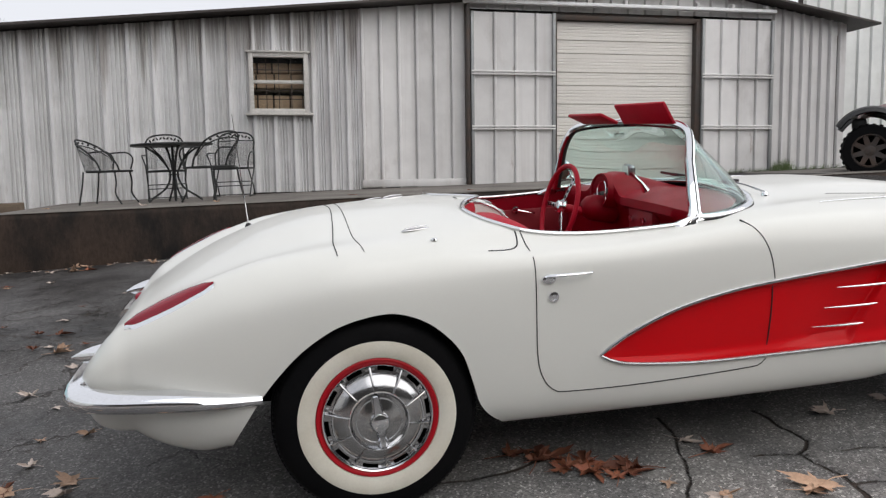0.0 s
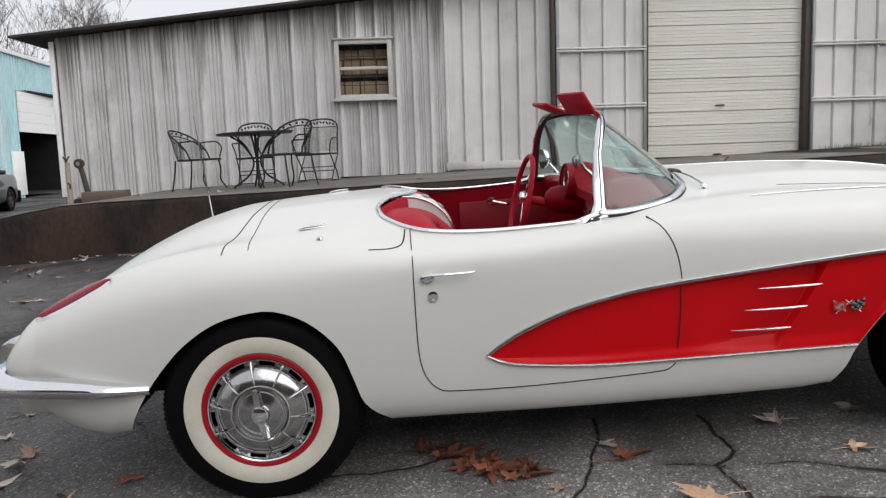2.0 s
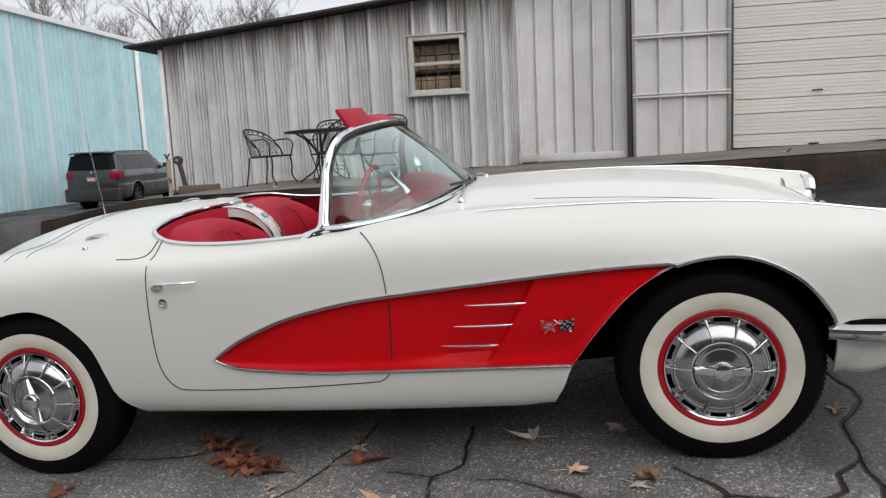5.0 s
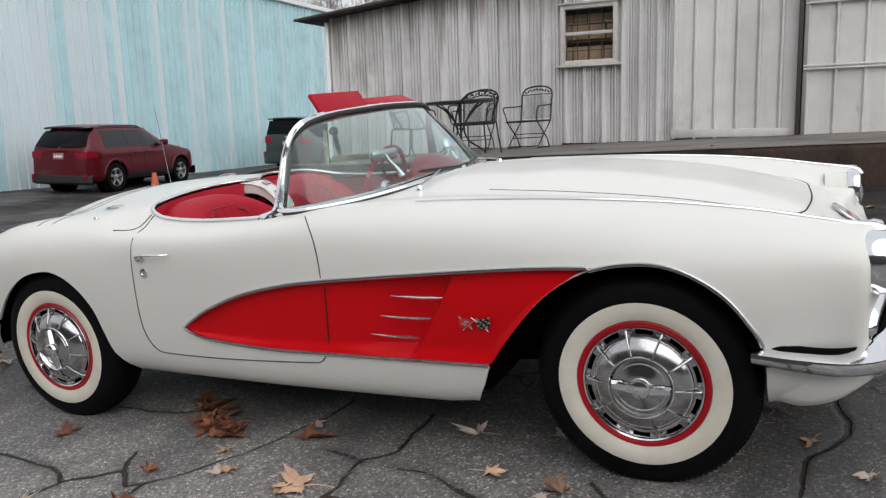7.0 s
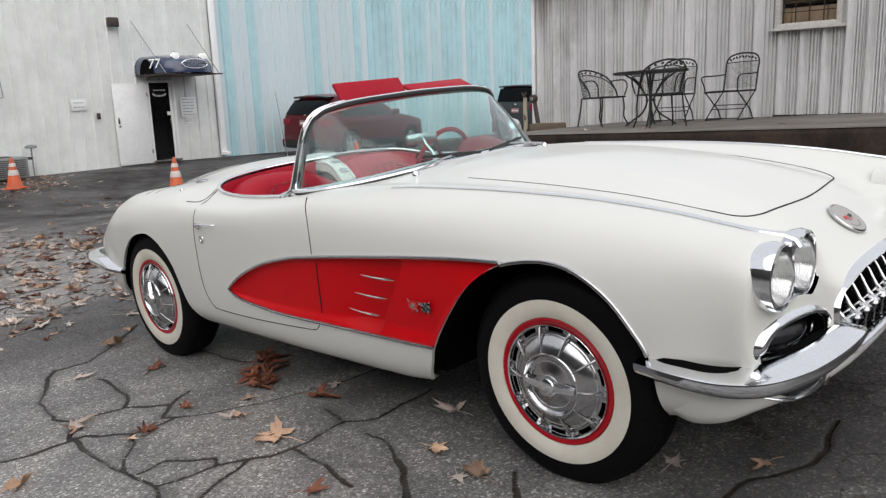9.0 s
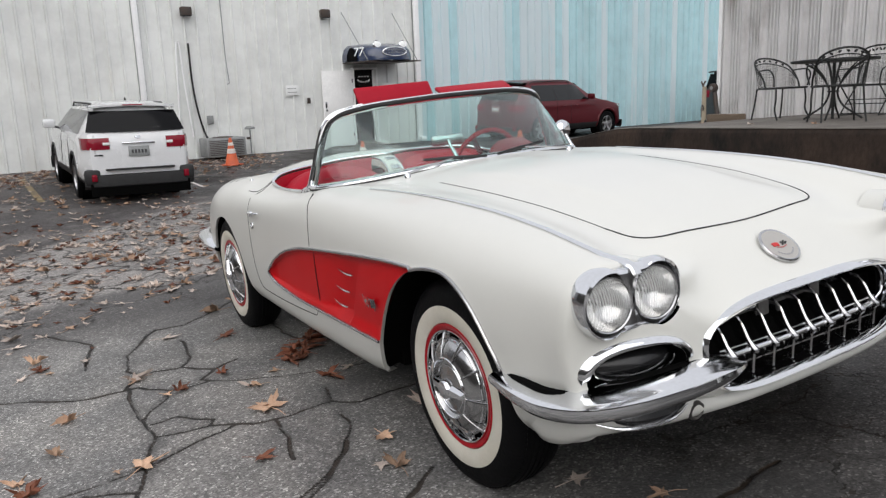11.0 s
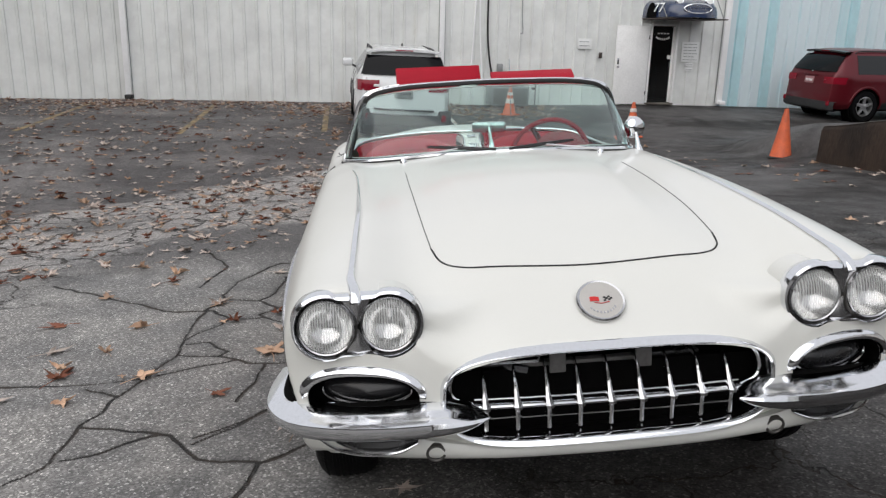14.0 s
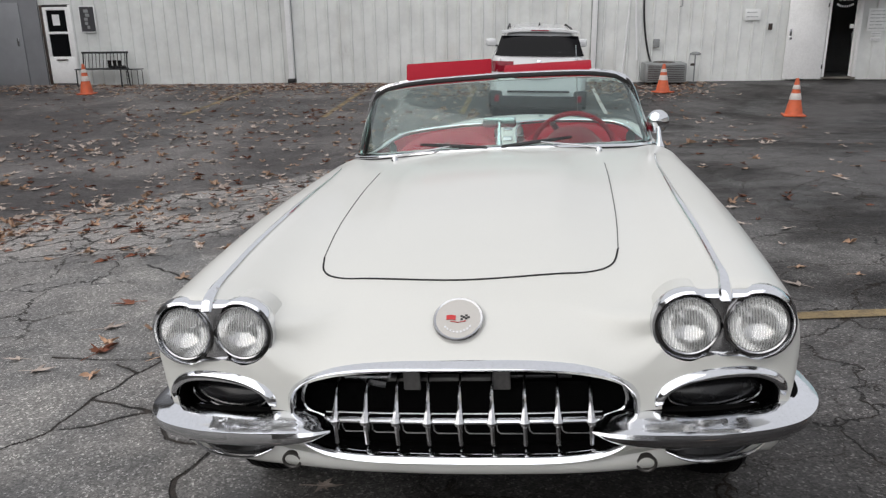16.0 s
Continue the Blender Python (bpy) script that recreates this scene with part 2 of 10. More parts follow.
def siding_material(name, color, dirt, rust=0.0, per_object=0.08, rough=0.55, metal=0.0, second=None, streak=0.6, runs=0.0):
    """Ribbed sheet metal: chalky paint with long vertical streaks of dirt, patches, and a change from sheet to sheet."""
    m = bpy.data.materials.new(name)
    m.use_nodes = True
    n, l = m.node_tree.nodes, m.node_tree.links
    b = n["Principled BSDF"]
    co, inf = n.new("ShaderNodeTexCoord"), n.new("ShaderNodeObjectInfo")
    geo = n.new("ShaderNodeNewGeometry")

    def nz(s, st, detail=5.0):
        mp, k = n.new("ShaderNodeMapping"), n.new("ShaderNodeTexNoise")
        mp.inputs["Scale"].default_value = st
        l.new(geo.outputs["Position"], mp.inputs[0])
        l.new(mp.outputs[0], k.inputs["Vector"])
        k.inputs["Scale"].default_value, k.inputs["Detail"].default_value, k.inputs["Roughness"].default_value = s, detail, 0.65
        return k.outputs[0]

    def rng(v, a, c, d=0.0, e=1.0):
        k = n.new("ShaderNodeMapRange")
        for i, q in zip((1, 2, 3, 4), (a, c, d, e)):
            k.inputs[i].default_value = q
        l.new(v, k.inputs[0])
        return k.outputs[0]

    def mix(f, a, c):
        k = n.new("ShaderNodeMix")
        k.data_type = "RGBA"
        l.new(f, k.inputs[0])
        for i, q in ((6, a), (7, c)):
            if isinstance(q, tuple):
                k.inputs[i].default_value = (*q, 1)
            else:
                l.new(q, k.inputs[i])
        return k.outputs[2]
    colour = mix(rng(nz(1.3, (1, 1, 1)), 0.4, 0.65), color, tuple(c * 0.86 for c in color))
    sep = n.new("ShaderNodeSeparateXYZ")
    l.new(geo.outputs["Position"], sep.inputs[0])

    def mth(op, a, c):
        k = n.new("ShaderNodeMath")
        k.operation = op
        for i, q in enumerate((a, c)):
            if isinstance(q, (int, float)):
                k.inputs[i].default_value = q
            else:
                l.new(q, k.inputs[i])
        return k.outputs[0]
    if second:
        # each flat between two ribs has faded by its own amount, less so farther along the wall
        white = n.new("ShaderNodeTexWhiteNoise")
        white.noise_dimensions = "1D"
        l.new(mth("FLOOR", mth("MULTIPLY", mth("SUBTRACT", sep.outputs[1], 9.0), 1 / 0.30238), 0), white.inputs["W"])
        fade = mth("SUBTRACT", white.outputs["Value"], rng(sep.outputs[1], 13.0, 26.0, 0.0, 0.5))
        fade = rng(mth("ADD", fade, mth("MULTIPLY", nz(1.2, (1, 1, 0.3), 3.0), 0.35)), 0.42, 0.66, 0.0, 0.92)
        colour = mix(fade, colour, second)
        colour = mix(rng(nz(3.0, (1, 1, 0.12), 4.0), 0.58, 0.66, 0.0, 0.5), colour, color)
    colour = mix(rng(nz(4.5, (1, 1, 0.04), 3.0), 0.54, 0.78, 0, streak * 0.6), colour, dirt)
    colour = mix(rng(nz(1.3, (1, 1, 0.5), 6.0), 0.56, 0.74, 0, streak), colour, dirt)
    if runs:
        # grey-brown streaks hanging down from the eaves, each of its own length
        drop = mth("SUBTRACT", mth("ADD", mth("MULTIPLY", sep.outputs[0], 0.094), 3.61), sep.outputs[2])
        length = mth("MULTIPLY", rng(nz(5.0, (1, 1, 0.02), 4.0), 0.38, 0.68), 1.25)
        colour = mix(rng(mth("SUBTRACT", drop, length), -0.55, 0.1, runs, 0.0), colour, (0.20, 0.175, 0.155))
    if rust:
        colour = mix(rng(nz(4.0, (1, 1, 0.25), 7.0), 0.66, 0.72, 0, rust), colour, (0.16, 0.075, 0.035))
    h2 = n.new("ShaderNodeHueSaturation")
    l.new(rng(inf.outputs["Random"], 0, 1, 1 - per_object, 1 + per_object), h2.inputs["Value"])
    l.new(colour, h2.inputs["Color"])
    l.new(h2.outputs[0], b.inputs["Base Color"])
    l.new(rng(nz(3.0, (1, 1, 0.3)), 0.3, 0.7, rough - 0.1, rough + 0.15), b.inputs["Roughness"])
    b.inputs["Metallic"].default_value = metal
    bp = n.new("ShaderNodeBump")
    bp.inputs["Strength"].default_value, bp.inputs["Distance"].default_value = 0.35, 0.02
    l.new(nz(2.2, (1, 1, 0.8), 3.0), bp.inputs["Height"])
    l.new(bp.outputs[0], b.inputs["Normal"])
    return m


def lens_material():
    """Fluted sealed-beam glass: mostly clear, with vertical prisms and a glossy skin."""
    m = bpy.data.materials.new("fluted_lamp_glass")
    m.use_nodes = True
    n, l = m.node_tree.nodes, m.node_tree.links
    co, wave, bp = n.new("ShaderNodeTexCoord"), n.new("ShaderNodeTexWave"), n.new("ShaderNodeBump")
    wave.bands_direction = "Y"
    wave.inputs["Scale"].default_value, wave.inputs["Distortion"].default_value = 48.0, 0.6
    l.new(co.outputs["Object"], wave.inputs["Vector"])
    l.new(wave.outputs[1], bp.inputs["Height"])
    bp.inputs["Strength"].default_value, bp.inputs["Distance"].default_value = 0.7, 0.003
    clear, skin, mx = n.new("ShaderNodeBsdfTransparent"), n["Principled BSDF"], n.new("ShaderNodeMixShader")
    skin.inputs["Base Color"].default_value = (0.72, 0.73, 0.72, 1)
    skin.inputs["Roughness"].default_value = 0.12
    l.new(bp.outputs[0], skin.inputs["Normal"])
    fac = n.new("ShaderNodeMapRange")
    fac.inputs[3].default_value, fac.inputs[4].default_value = 0.16, 0.50
    l.new(wave.outputs[1], fac.inputs[0])
    l.new(fac.outputs[0], mx.inputs[0])
    l.new(clear.outputs[0], mx.inputs[1])
    l.new(skin.outputs[0], mx.inputs[2])
    l.new(mx.outputs[0], n["Material Output"].inputs[0])
    return m


ASPHALT = asphalt_material()
CONCRETE = material("worn_concrete", (0.17, 0.155, 0.135), 0.85, vary=0.5, scale=1.6, bump=0.5, fine=45, tint=(0.07, 0.06, 0.05), stain=0.9)
# retaining wall: much darker and browner than the dock's top
DOCK_FACE = material("dark_brown_concrete", (0.042, 0.027, 0.019), 0.7, vary=0.6, scale=1.6, bump=0.6, fine=28, tint=(0.006, 0.005, 0.0045), stain=1.0, spec=0.25, stretch=(1, 1, 0.5))
DOCK_TOP = material("dirty_dock_concrete", (0.16, 0.145, 0.128), 0.75, vary=0.5, scale=1.0, bump=0.4, fine=50, tint=(0.08, 0.07, 0.062), stain=0.9)
GALV = siding_material("weathered_grey_siding", (0.71, 0.705, 0.705), (0.29, 0.27, 0.26), rust=0.35, per_object=0.06, rough=0.5, streak=0.62, runs=0.75)
GALV_LIGHT = siding_material("galvanised_door_siding", (0.72, 0.71, 0.70), (0.40, 0.375, 0.355), rust=0.45, per_object=0.10, rough=0.42, streak=0.7)
WHITE_SIDING = siding_material("off_white_siding", (0.82, 0.835, 0.815), (0.71, 0.705, 0.66), rust=0.15, per_object=0.03, streak=0.5)
TEAL_SIDING = siding_material("faded_teal_siding", (0.485, 0.72, 0.77), (0.62, 0.72, 0.75), per_object=0.03, second=(0.655, 0.745, 0.78), streak=0.3)
GREY_SIDING = siding_material("grey_block_paint", (0.27, 0.275, 0.29), (0.2, 0.2, 0.21), per_object=0.03, streak=0.3)
TRIM_WHITE = material("white_trim_paint", (0.93, 0.935, 0.94), 0.45, vary=0.10, scale=3, bump=0.1, fine=40)
FRAME_PAINT = material("weathered_window_paint", (0.56, 0.54, 0.51), 0.6, vary=0.3, scale=6, bump=0.2, fine=40)
DOOR_WHITE = material("white_steel_door", (0.92, 0.92, 0.91), 0.4, vary=0.12, scale=2, bump=0.05, fine=30)
ROLL_DOOR = material("cream_roll_door", (0.76, 0.73, 0.68), 0.5, vary=0.10, scale=0.9, fine=30, stain=0.5, per_object=0.05)
DARK_STEEL = material("dark_rusty_steel", (0.06, 0.052, 0.048), 0.6, 0.3, vary=0.5, scale=5, bump=0.3, tint=(0.10, 0.055, 0.035))
ROOF_METAL = material("roof_sheet_edge", (0.06, 0.05, 0.046), 0.55, 0.3, vary=0.4, scale=2, bump=0.2)
DARK_ROOM = material("dark_interior", (0.012, 0.012, 0.013), 0.9, vary=0.4, scale=2)
BOARD = material("brown_cardboard", (0.55, 0.37, 0.24), 0.8, vary=0.3, scale=4)
WINDOW_GLASS = material("window_glass", (0.9, 0.95, 0.95), 0.02, trans=1.0)
CAR_WHITE = material("ermine_white_paint", (0.70, 0.70, 0.66), 0.42, vary=0.03, scale=1.5, fine=300, coat=0.55)
CAR_WHITE.node_tree.nodes["Principled BSDF"].inputs["Coat Roughness"].default_value = 0.12
CAR_RED = material("red_cove_paint", (0.60, 0.0015, 0.006), 0.38, vary=0.08, scale=2, fine=200, coat=0.08, spec=0.14)
CHROME = material("chrome", (0.82, 0.83, 0.85), 0.06, 1.0, vary=0.06, scale=9, fine=120)
CHROME_WORN = material("brushed_hubcap_steel", (0.50, 0.50, 0.505), 0.17, 1.0, vary=0.2, scale=14, fine=160)
STAINLESS = material("dull_trim_steel", (0.55, 0.55, 0.56), 0.22, 1.0, vary=0.1, scale=10, fine=90)
RED_VINYL = material("red_vinyl", (0.37, 0.005, 0.020), 0.52, vary=0.16, scale=6, bump=0.12, fine=240, spec=0.2)
RIM_RED = material("crimson_wheel_paint", (0.40, 0.004, 0.012), 0.35, vary=0.15, scale=20, fine=120, spec=0.3)
RED_DARK = material("dark_red_trim", (0.22, 0.008, 0.016), 0.5, vary=0.15, scale=6, bump=0.12, fine=240)
RED_PAINT = material("glossy_crimson_paint", (0.22, 0.002, 0.010), 0.40, vary=0.2, scale=7, bump=0.05, fine=160, coat=0.04, spec=0.16)
RED_LENS = material("red_lamp_lens", (0.24, 0.006, 0.020), 0.18, vary=0.12, scale=30, fine=200, coat=0.25, spec=0.3)
RUBBER = material("tyre_rubber", (0.0034, 0.0035, 0.0042), 0.55, vary=0.3, scale=8, bump=0.2, fine=90, tint=(0.006, 0.0058, 0.0060), spec=0.09)
WHITEWALL = material("cream_whitewall", (0.72, 0.69, 0.60), 0.55, vary=0.07, scale=7, bump=0.05, fine=120, tint=(0.60, 0.55, 0.45), stain=0.5)
# near-black for undersides and recesses, with their deep shade put into the colour
BLACK = material("deep_shade_black", (0.003, 0.003, 0.003), 0.9, vary=0.3, scale=5, spec=0.06)
SEAM = material("filled_paint_seam", (0.12, 0.12, 0.115), 0.6)
GAP = material("dark_panel_gap", (0.012, 0.012, 0.012), 0.8)
BLACK_GLOSS = material("black_trim", (0.012, 0.012, 0.013), 0.25, vary=0.1, scale=8)
SCREEN = material("tinted_windscreen", (0.74, 0.92, 0.88), 0.015, trans=1.0)
LAMP_GLASS = lens_material()
BEZEL_GREY = material("dark_bezel_recess", (0.10, 0.095, 0.09), 0.35, 0.6)
REFLECTOR = material("silvered_lamp_bowl", (0.86, 0.86, 0.85), 0.17, 0.95, vary=0.1, scale=20, bump=0.10, fine=55, stretch=(0.3, 1, 0.15))
GRILLE_STEEL = material("greyed_grille_chrome", (0.70, 0.70, 0.71), 0.14, 1.0, vary=0.30, scale=30, fine=160)
BRACKET_GREY = material("dull_bracket_steel", (0.16, 0.155, 0.15), 0.5, 0.4, vary=0.3, scale=20)
MIRROR = material("mirror_glass", (0.85, 0.87, 0.87), 0.02, 1.0)
ENAMEL_BLACK = material("black_enamel", (0.01, 0.01, 0.01), 0.3)
ENAMEL_RED = material("red_enamel", (0.55, 0.02, 0.02), 0.3)
IRON = material("black_wrought_iron", (0.02, 0.022, 0.022), 0.5, 0.2, vary=0.3, scale=12, bump=0.2)
MESH_IRON = material("iron_mesh", (0.045, 0.048, 0.048), 0.55, 0.2, vary=0.3, scale=12)
CONE_ORANGE = material("faded_orange_plastic", (0.68, 0.13, 0.045), 0.5, vary=0.2, scale=6, bump=0.1, tint=(0.45, 0.10, 0.05), stain=0.8)
CONE_BAND = material("reflective_white_band", (0.72, 0.66, 0.62), 0.4, vary=0.25, scale=10)
SUV_RED = material("dark_red_metallic_paint", (0.105, 0.0022, 0.008), 0.32, 0.3, vary=0.08, scale=2, coat=0.25)
SUV_WHITE = material("white_suv_paint", (0.76, 0.77, 0.78), 0.25, vary=0.05, scale=2, coat=1.0)
SUV_GREY = material("grey_metallic_paint", (0.039, 0.041, 0.043), 0.3, 0.35, vary=0.08, scale=2, coat=1.0)
DARK_GLASS = material("dark_car_glass", (0.006, 0.007, 0.008), 0.05, spec=0.45)
TINTED = material("tinted_rear_glass", (0.004, 0.004, 0.005), 0.12, spec=0.16)
PLASTIC = material("black_bumper_plastic", (0.02, 0.02, 0.021), 0.6, vary=0.25, scale=9, bump=0.1)
ALLOY = material("alloy_rim", (0.55, 0.55, 0.56), 0.3, 0.9, vary=0.1, scale=9)
PLATE = material("number_plate", (0.34, 0.16, 0.17), 0.4, vary=0.1, scale=8)
INK = material("dark_ink", (0.05, 0.05, 0.055), 0.6)
PALE_INK = material("faded_print", (0.30, 0.31, 0.31), 0.7)
SIGN_WHITE = material("white_sign_board", (0.87, 0.88, 0.87), 0.45, vary=0.08, scale=5)
YELLOW_LINE = material("worn_yellow_line", (0.27, 0.20, 0.10), 0.8, vary=0.5, scale=5, bump=0.3, tint=(0.075, 0.066, 0.055), stain=1.0)
LEAF_TAN = material("tan_dry_leaf", (0.47, 0.315, 0.215), 0.75, vary=0.45, scale=14, bump=0.2, per_object=0.4, tint=(0.26, 0.152, 0.095))
LEAF_RUST = material("rust_brown_leaf", (0.22, 0.080, 0.040), 0.7, vary=0.45, scale=14, bump=0.2, per_object=0.4, tint=(0.13, 0.032, 0.022))
LEAF_PALE = material("pale_leaf_underside", (0.58, 0.49, 0.43), 0.8, vary=0.3, scale=14, per_object=0.3)
BARK = material("grey_bark", (0.13, 0.11, 0.095), 0.85, vary=0.3, scale=3)
BLUE_PAINT = material("navy_blue_paint", (0.02, 0.035, 0.085), 0.25, vary=0.1, scale=4, coat=1.0)
TIMBER = material("weathered_timber", (0.16, 0.12, 0.085), 0.8, vary=0.4, scale=3, bump=0.4, stretch=(1, 8, 8))
PALE_TIMBER = material("pale_post_timber", (0.42, 0.36, 0.27), 0.8, vary=0.35, scale=3, bump=0.3)
GRASS = material("weed_green", (0.10, 0.15, 0.05), 0.7, vary=0.3, scale=8)
STEEL_BOX = material("grey_steel_box", (0.30, 0.31, 0.31), 0.5, 0.3, vary=0.25, scale=5, bump=0.15)
SKY_BLOCK = material("dark_sky_block", (0.085, 0.08, 0.072), 0.8, vary=0.5, scale=0.5, bump=0.2, fine=3)
CABLE_BLACK = material("black_cable", (0.015, 0.015, 0.015), 0.6)

# ---- shaping helpers ----
class Geo:
    """Collects vertices and faces, then links them as one mesh object."""

    def __init__(self):
        self.v, self.f = [], []

    def add(self, verts, faces, m=None):
        k = len(self.v)
        self.v += [tuple(m @ Vector(p)) if m else tuple(p) for p in verts]
        self.f += [tuple(i + k for i in q) for q in faces]
        return self

    def box(self, c, s, m=None, bev=0.0):
        """A box round c of size s with bevelled edges."""
        x, y, z = (q / 2 for q in s)
        e = min(bev, x * 0.9, y * 0.9, z * 0.9)
        if e <= 0:
            vs = [(c[0] + a * x, c[1] + b * y, c[2] + d * z) for a in (-1, 1) for b in (-1, 1) for d in (-1, 1)]
            fs = [(0, 1, 3, 2), (4, 6, 7, 5), (0, 4, 5, 1), (2, 3, 7, 6), (0, 2, 6, 4), (1, 5, 7, 3)]
            return self.add(vs, fs, m)
        bm = bmesh.new()
        bmesh.ops.create_cube(bm, size=1.0, matrix=Matrix.Translation(c) @ Matrix.Diagonal((*s, 1)))
        bmesh.ops.bevel(bm, geom=bm.edges[:], offset=e, segments=2, profile=0.5, affect="EDGES")
        bm.verts.index_update()
        vs, fs = [tuple(q.co) for q in bm.verts], [tuple(q.index for q in g.verts) for g in bm.faces]
        bm.free()
        return self.add(vs, fs, m)

    def tube(self, pts, r, n=8, closed=False, m=None, flat=1.0):
        """A round bar along the points; r may be a list. flat squeezes it along its second axis."""
        pts = [Vector(p) for p in pts]
        k = len(pts)
        rs = r if isinstance(r, (list, tuple)) else [r] * k
        vs, fs = [], []
        up = None
        for i, p in enumerate(pts):
            a = pts[(i - 1) % k] if closed or i > 0 else p
            b = pts[(i + 1) % k] if closed or i < k - 1 else p
            d = (b - a).normalized()
            if up is None:
                up = Vector((0, 0, 1)) if abs(d.z) < 0.9 else Vector((1, 0, 0))
            s = d.cross(up).normalized()
            up = s.cross(d).normalized()
            for j in range(n):
                w = 2 * math.pi * j / n
                vs.append(p + (s * math.cos(w) + up * math.sin(w) * flat) * rs[i])
        for i in range(k if closed else k - 1):
            for j in range(n):
                i2, j2 = (i + 1) % k, (j + 1) % n
                fs.append((i * n + j, i * n + j2, i2 * n + j2, i2 * n + j))
        if not closed:
            fs += [tuple(range(n - 1, -1, -1)), tuple((k - 1) * n + j for j in range(n))]
        return self.add(vs, fs, m)

    def lathe(self, prof, n=40, m=None, close=True):
        """Turns (radius, height) pairs round z."""
        vs, fs = [], []
        for r, z in prof:
            for j in range(n):
                w = 2 * math.pi * j / n
                vs.append((r * math.cos(w), r * math.sin(w), z))
        for i in range(len(prof) - 1):
            for j in range(n):
                j2 = (j + 1) % n
                fs.append((i * n + j, i * n + j2, (i + 1) * n + j2, (i + 1) * n + j))
        if close:
            fs += [tuple(range(n - 1, -1, -1)), tuple((len(prof) - 1) * n + j for j in range(n))]
        return self.add(vs, fs, m)

    def grid(self, rows, m=None, wrap=False):
        """A sheet through rows of points."""
        k = len(rows[0])
        vs = [p for r in rows for p in r]
        fs = []
        for i in range(len(rows) - 1):
            for j in range(k if wrap else k - 1):
                j2 = (j + 1) % k
                fs.append((i * k + j, i * k + j2, (i + 1) * k + j2, (i + 1) * k + j))
        return self.add(vs, fs, m)

    def prism(self, outline, a, b, m=None):
        """An outline in (x, z) drawn out from y = a to y = b."""
        k = len(outline)
        vs = [(x, a, z) for x, z in outline] + [(x, b, z) for x, z in outline]
        fs = [tuple(range(k)), tuple(range(2 * k - 1, k - 1, -1))]
        fs += [(i, i + k, (i + 1) % k + k, (i + 1) % k) for i in range(k)]
        return self.add(vs, fs, m)

    def mesh(self, name, mat, smooth=35.0):
        me = bpy.data.meshes.new(name)
        me.from_pydata(self.v, [], self.f)
        me.materials.append(mat)
        bm = bmesh.new()
        bm.from_mesh(me)
        bmesh.ops.remove_doubles(bm, verts=bm.verts, dist=1e-5)
        bmesh.ops.recalc_face_normals(bm, faces=bm.faces)
        lim = radians(smooth)
        for q in bm.faces:
            q.smooth = smooth > 0
        for e in bm.edges:
            e.smooth = not (len(e.link_faces) == 2 and e.calc_face_angle(0) > lim)
        bm.to_mesh(me)
        bm.free()
        return me

    def ob(self, name, mat, parent=None, label="", smooth=35.0):
        o = new(name, self.mesh(name, mat, smooth))
        o.parent = parent
        if label:
            o["label"] = label
        return o


def thing(name, m, label, category, group="", kind=""):
    """An Empty at the base of a thing, which its parts hang under."""
    o = new(name)
    o.empty_display_size = 0.1
    o.matrix_world = m
    return tagged(o, label, category, group, kind)


def track(keys):
    """A smooth curve through (x, value) keys that does not overshoot."""
    x, y = np.array([k[0] for k in keys], float), np.array([k[1] for k in keys], float)
    d = np.diff(y) / np.diff(x)
    t = np.zeros(len(x))
    t[0], t[-1] = d[0], d[-1]
    for i in range(1, len(x) - 1):
        t[i] = 0 if d[i - 1] * d[i] <= 0 else 2 * d[i - 1] * d[i] / (d[i - 1] + d[i])

    def at(q):
        q = min(max(q, x[0]), x[-1])
        i = min(int(np.searchsorted(x, q, side="right")) - 1, len(x) - 2)
        h = x[i + 1] - x[i]
        s = (q - x[i]) / h
        return float((1 + 2 * s) * (1 - s) ** 2 * y[i] + s * (1 - s) ** 2 * h * t[i] + s * s * (3 - 2 * s) * y[i + 1] + s * s * (s - 1) * h * t[i + 1])
    return at


def spline(pts, n, closed=False):
    """n points of a smooth curve through the given ones, evenly spaced."""
    p = [np.array(q, float) for q in pts]
    k = len(p)
    out = []
    for i in range(k if closed else k - 1):
        if closed:
            a, b, c, d = p[(i - 1) % k], p[i], p[(i + 1) % k], p[(i + 2) % k]
        else:
            b, c = p[i], p[i + 1]
            a = p[i - 1] if i else 2 * b - c
            d = p[i + 2] if i + 2 < k else 2 * c - b
        for s in np.linspace(0, 1, 16, endpoint=False):
            out.append(b + 0.5 * s * (c - a + s * (2 * a - 5 * b + 4 * c - d + s * (3 * (b - c) + d - a))))
    if not closed:
        out.append(p[-1])
    else:
        out.append(p[0])
    out = np.array(out)
    ln = np.concatenate([[0], np.cumsum(np.linalg.norm(np.diff(out, axis=0), axis=1))])
    q = np.linspace(0, ln[-1], n, endpoint=not closed)
    return [tuple(float(np.interp(w, ln, out[:, j])) for j in range(out.shape[1])) for w in q]


def inside(poly, x, y):
    """Whether (x, y) lies in the polygon."""
    c, j = False, len(poly) - 1
    for i in range(len(poly)):
        if (poly[i][1] > y) != (poly[j][1] > y) and x < (poly[j][0] - poly[i][0]) * (y - poly[i][1]) / (poly[j][1] - poly[i][1]) + poly[i][0]:
            c = not c
        j = i
    return c


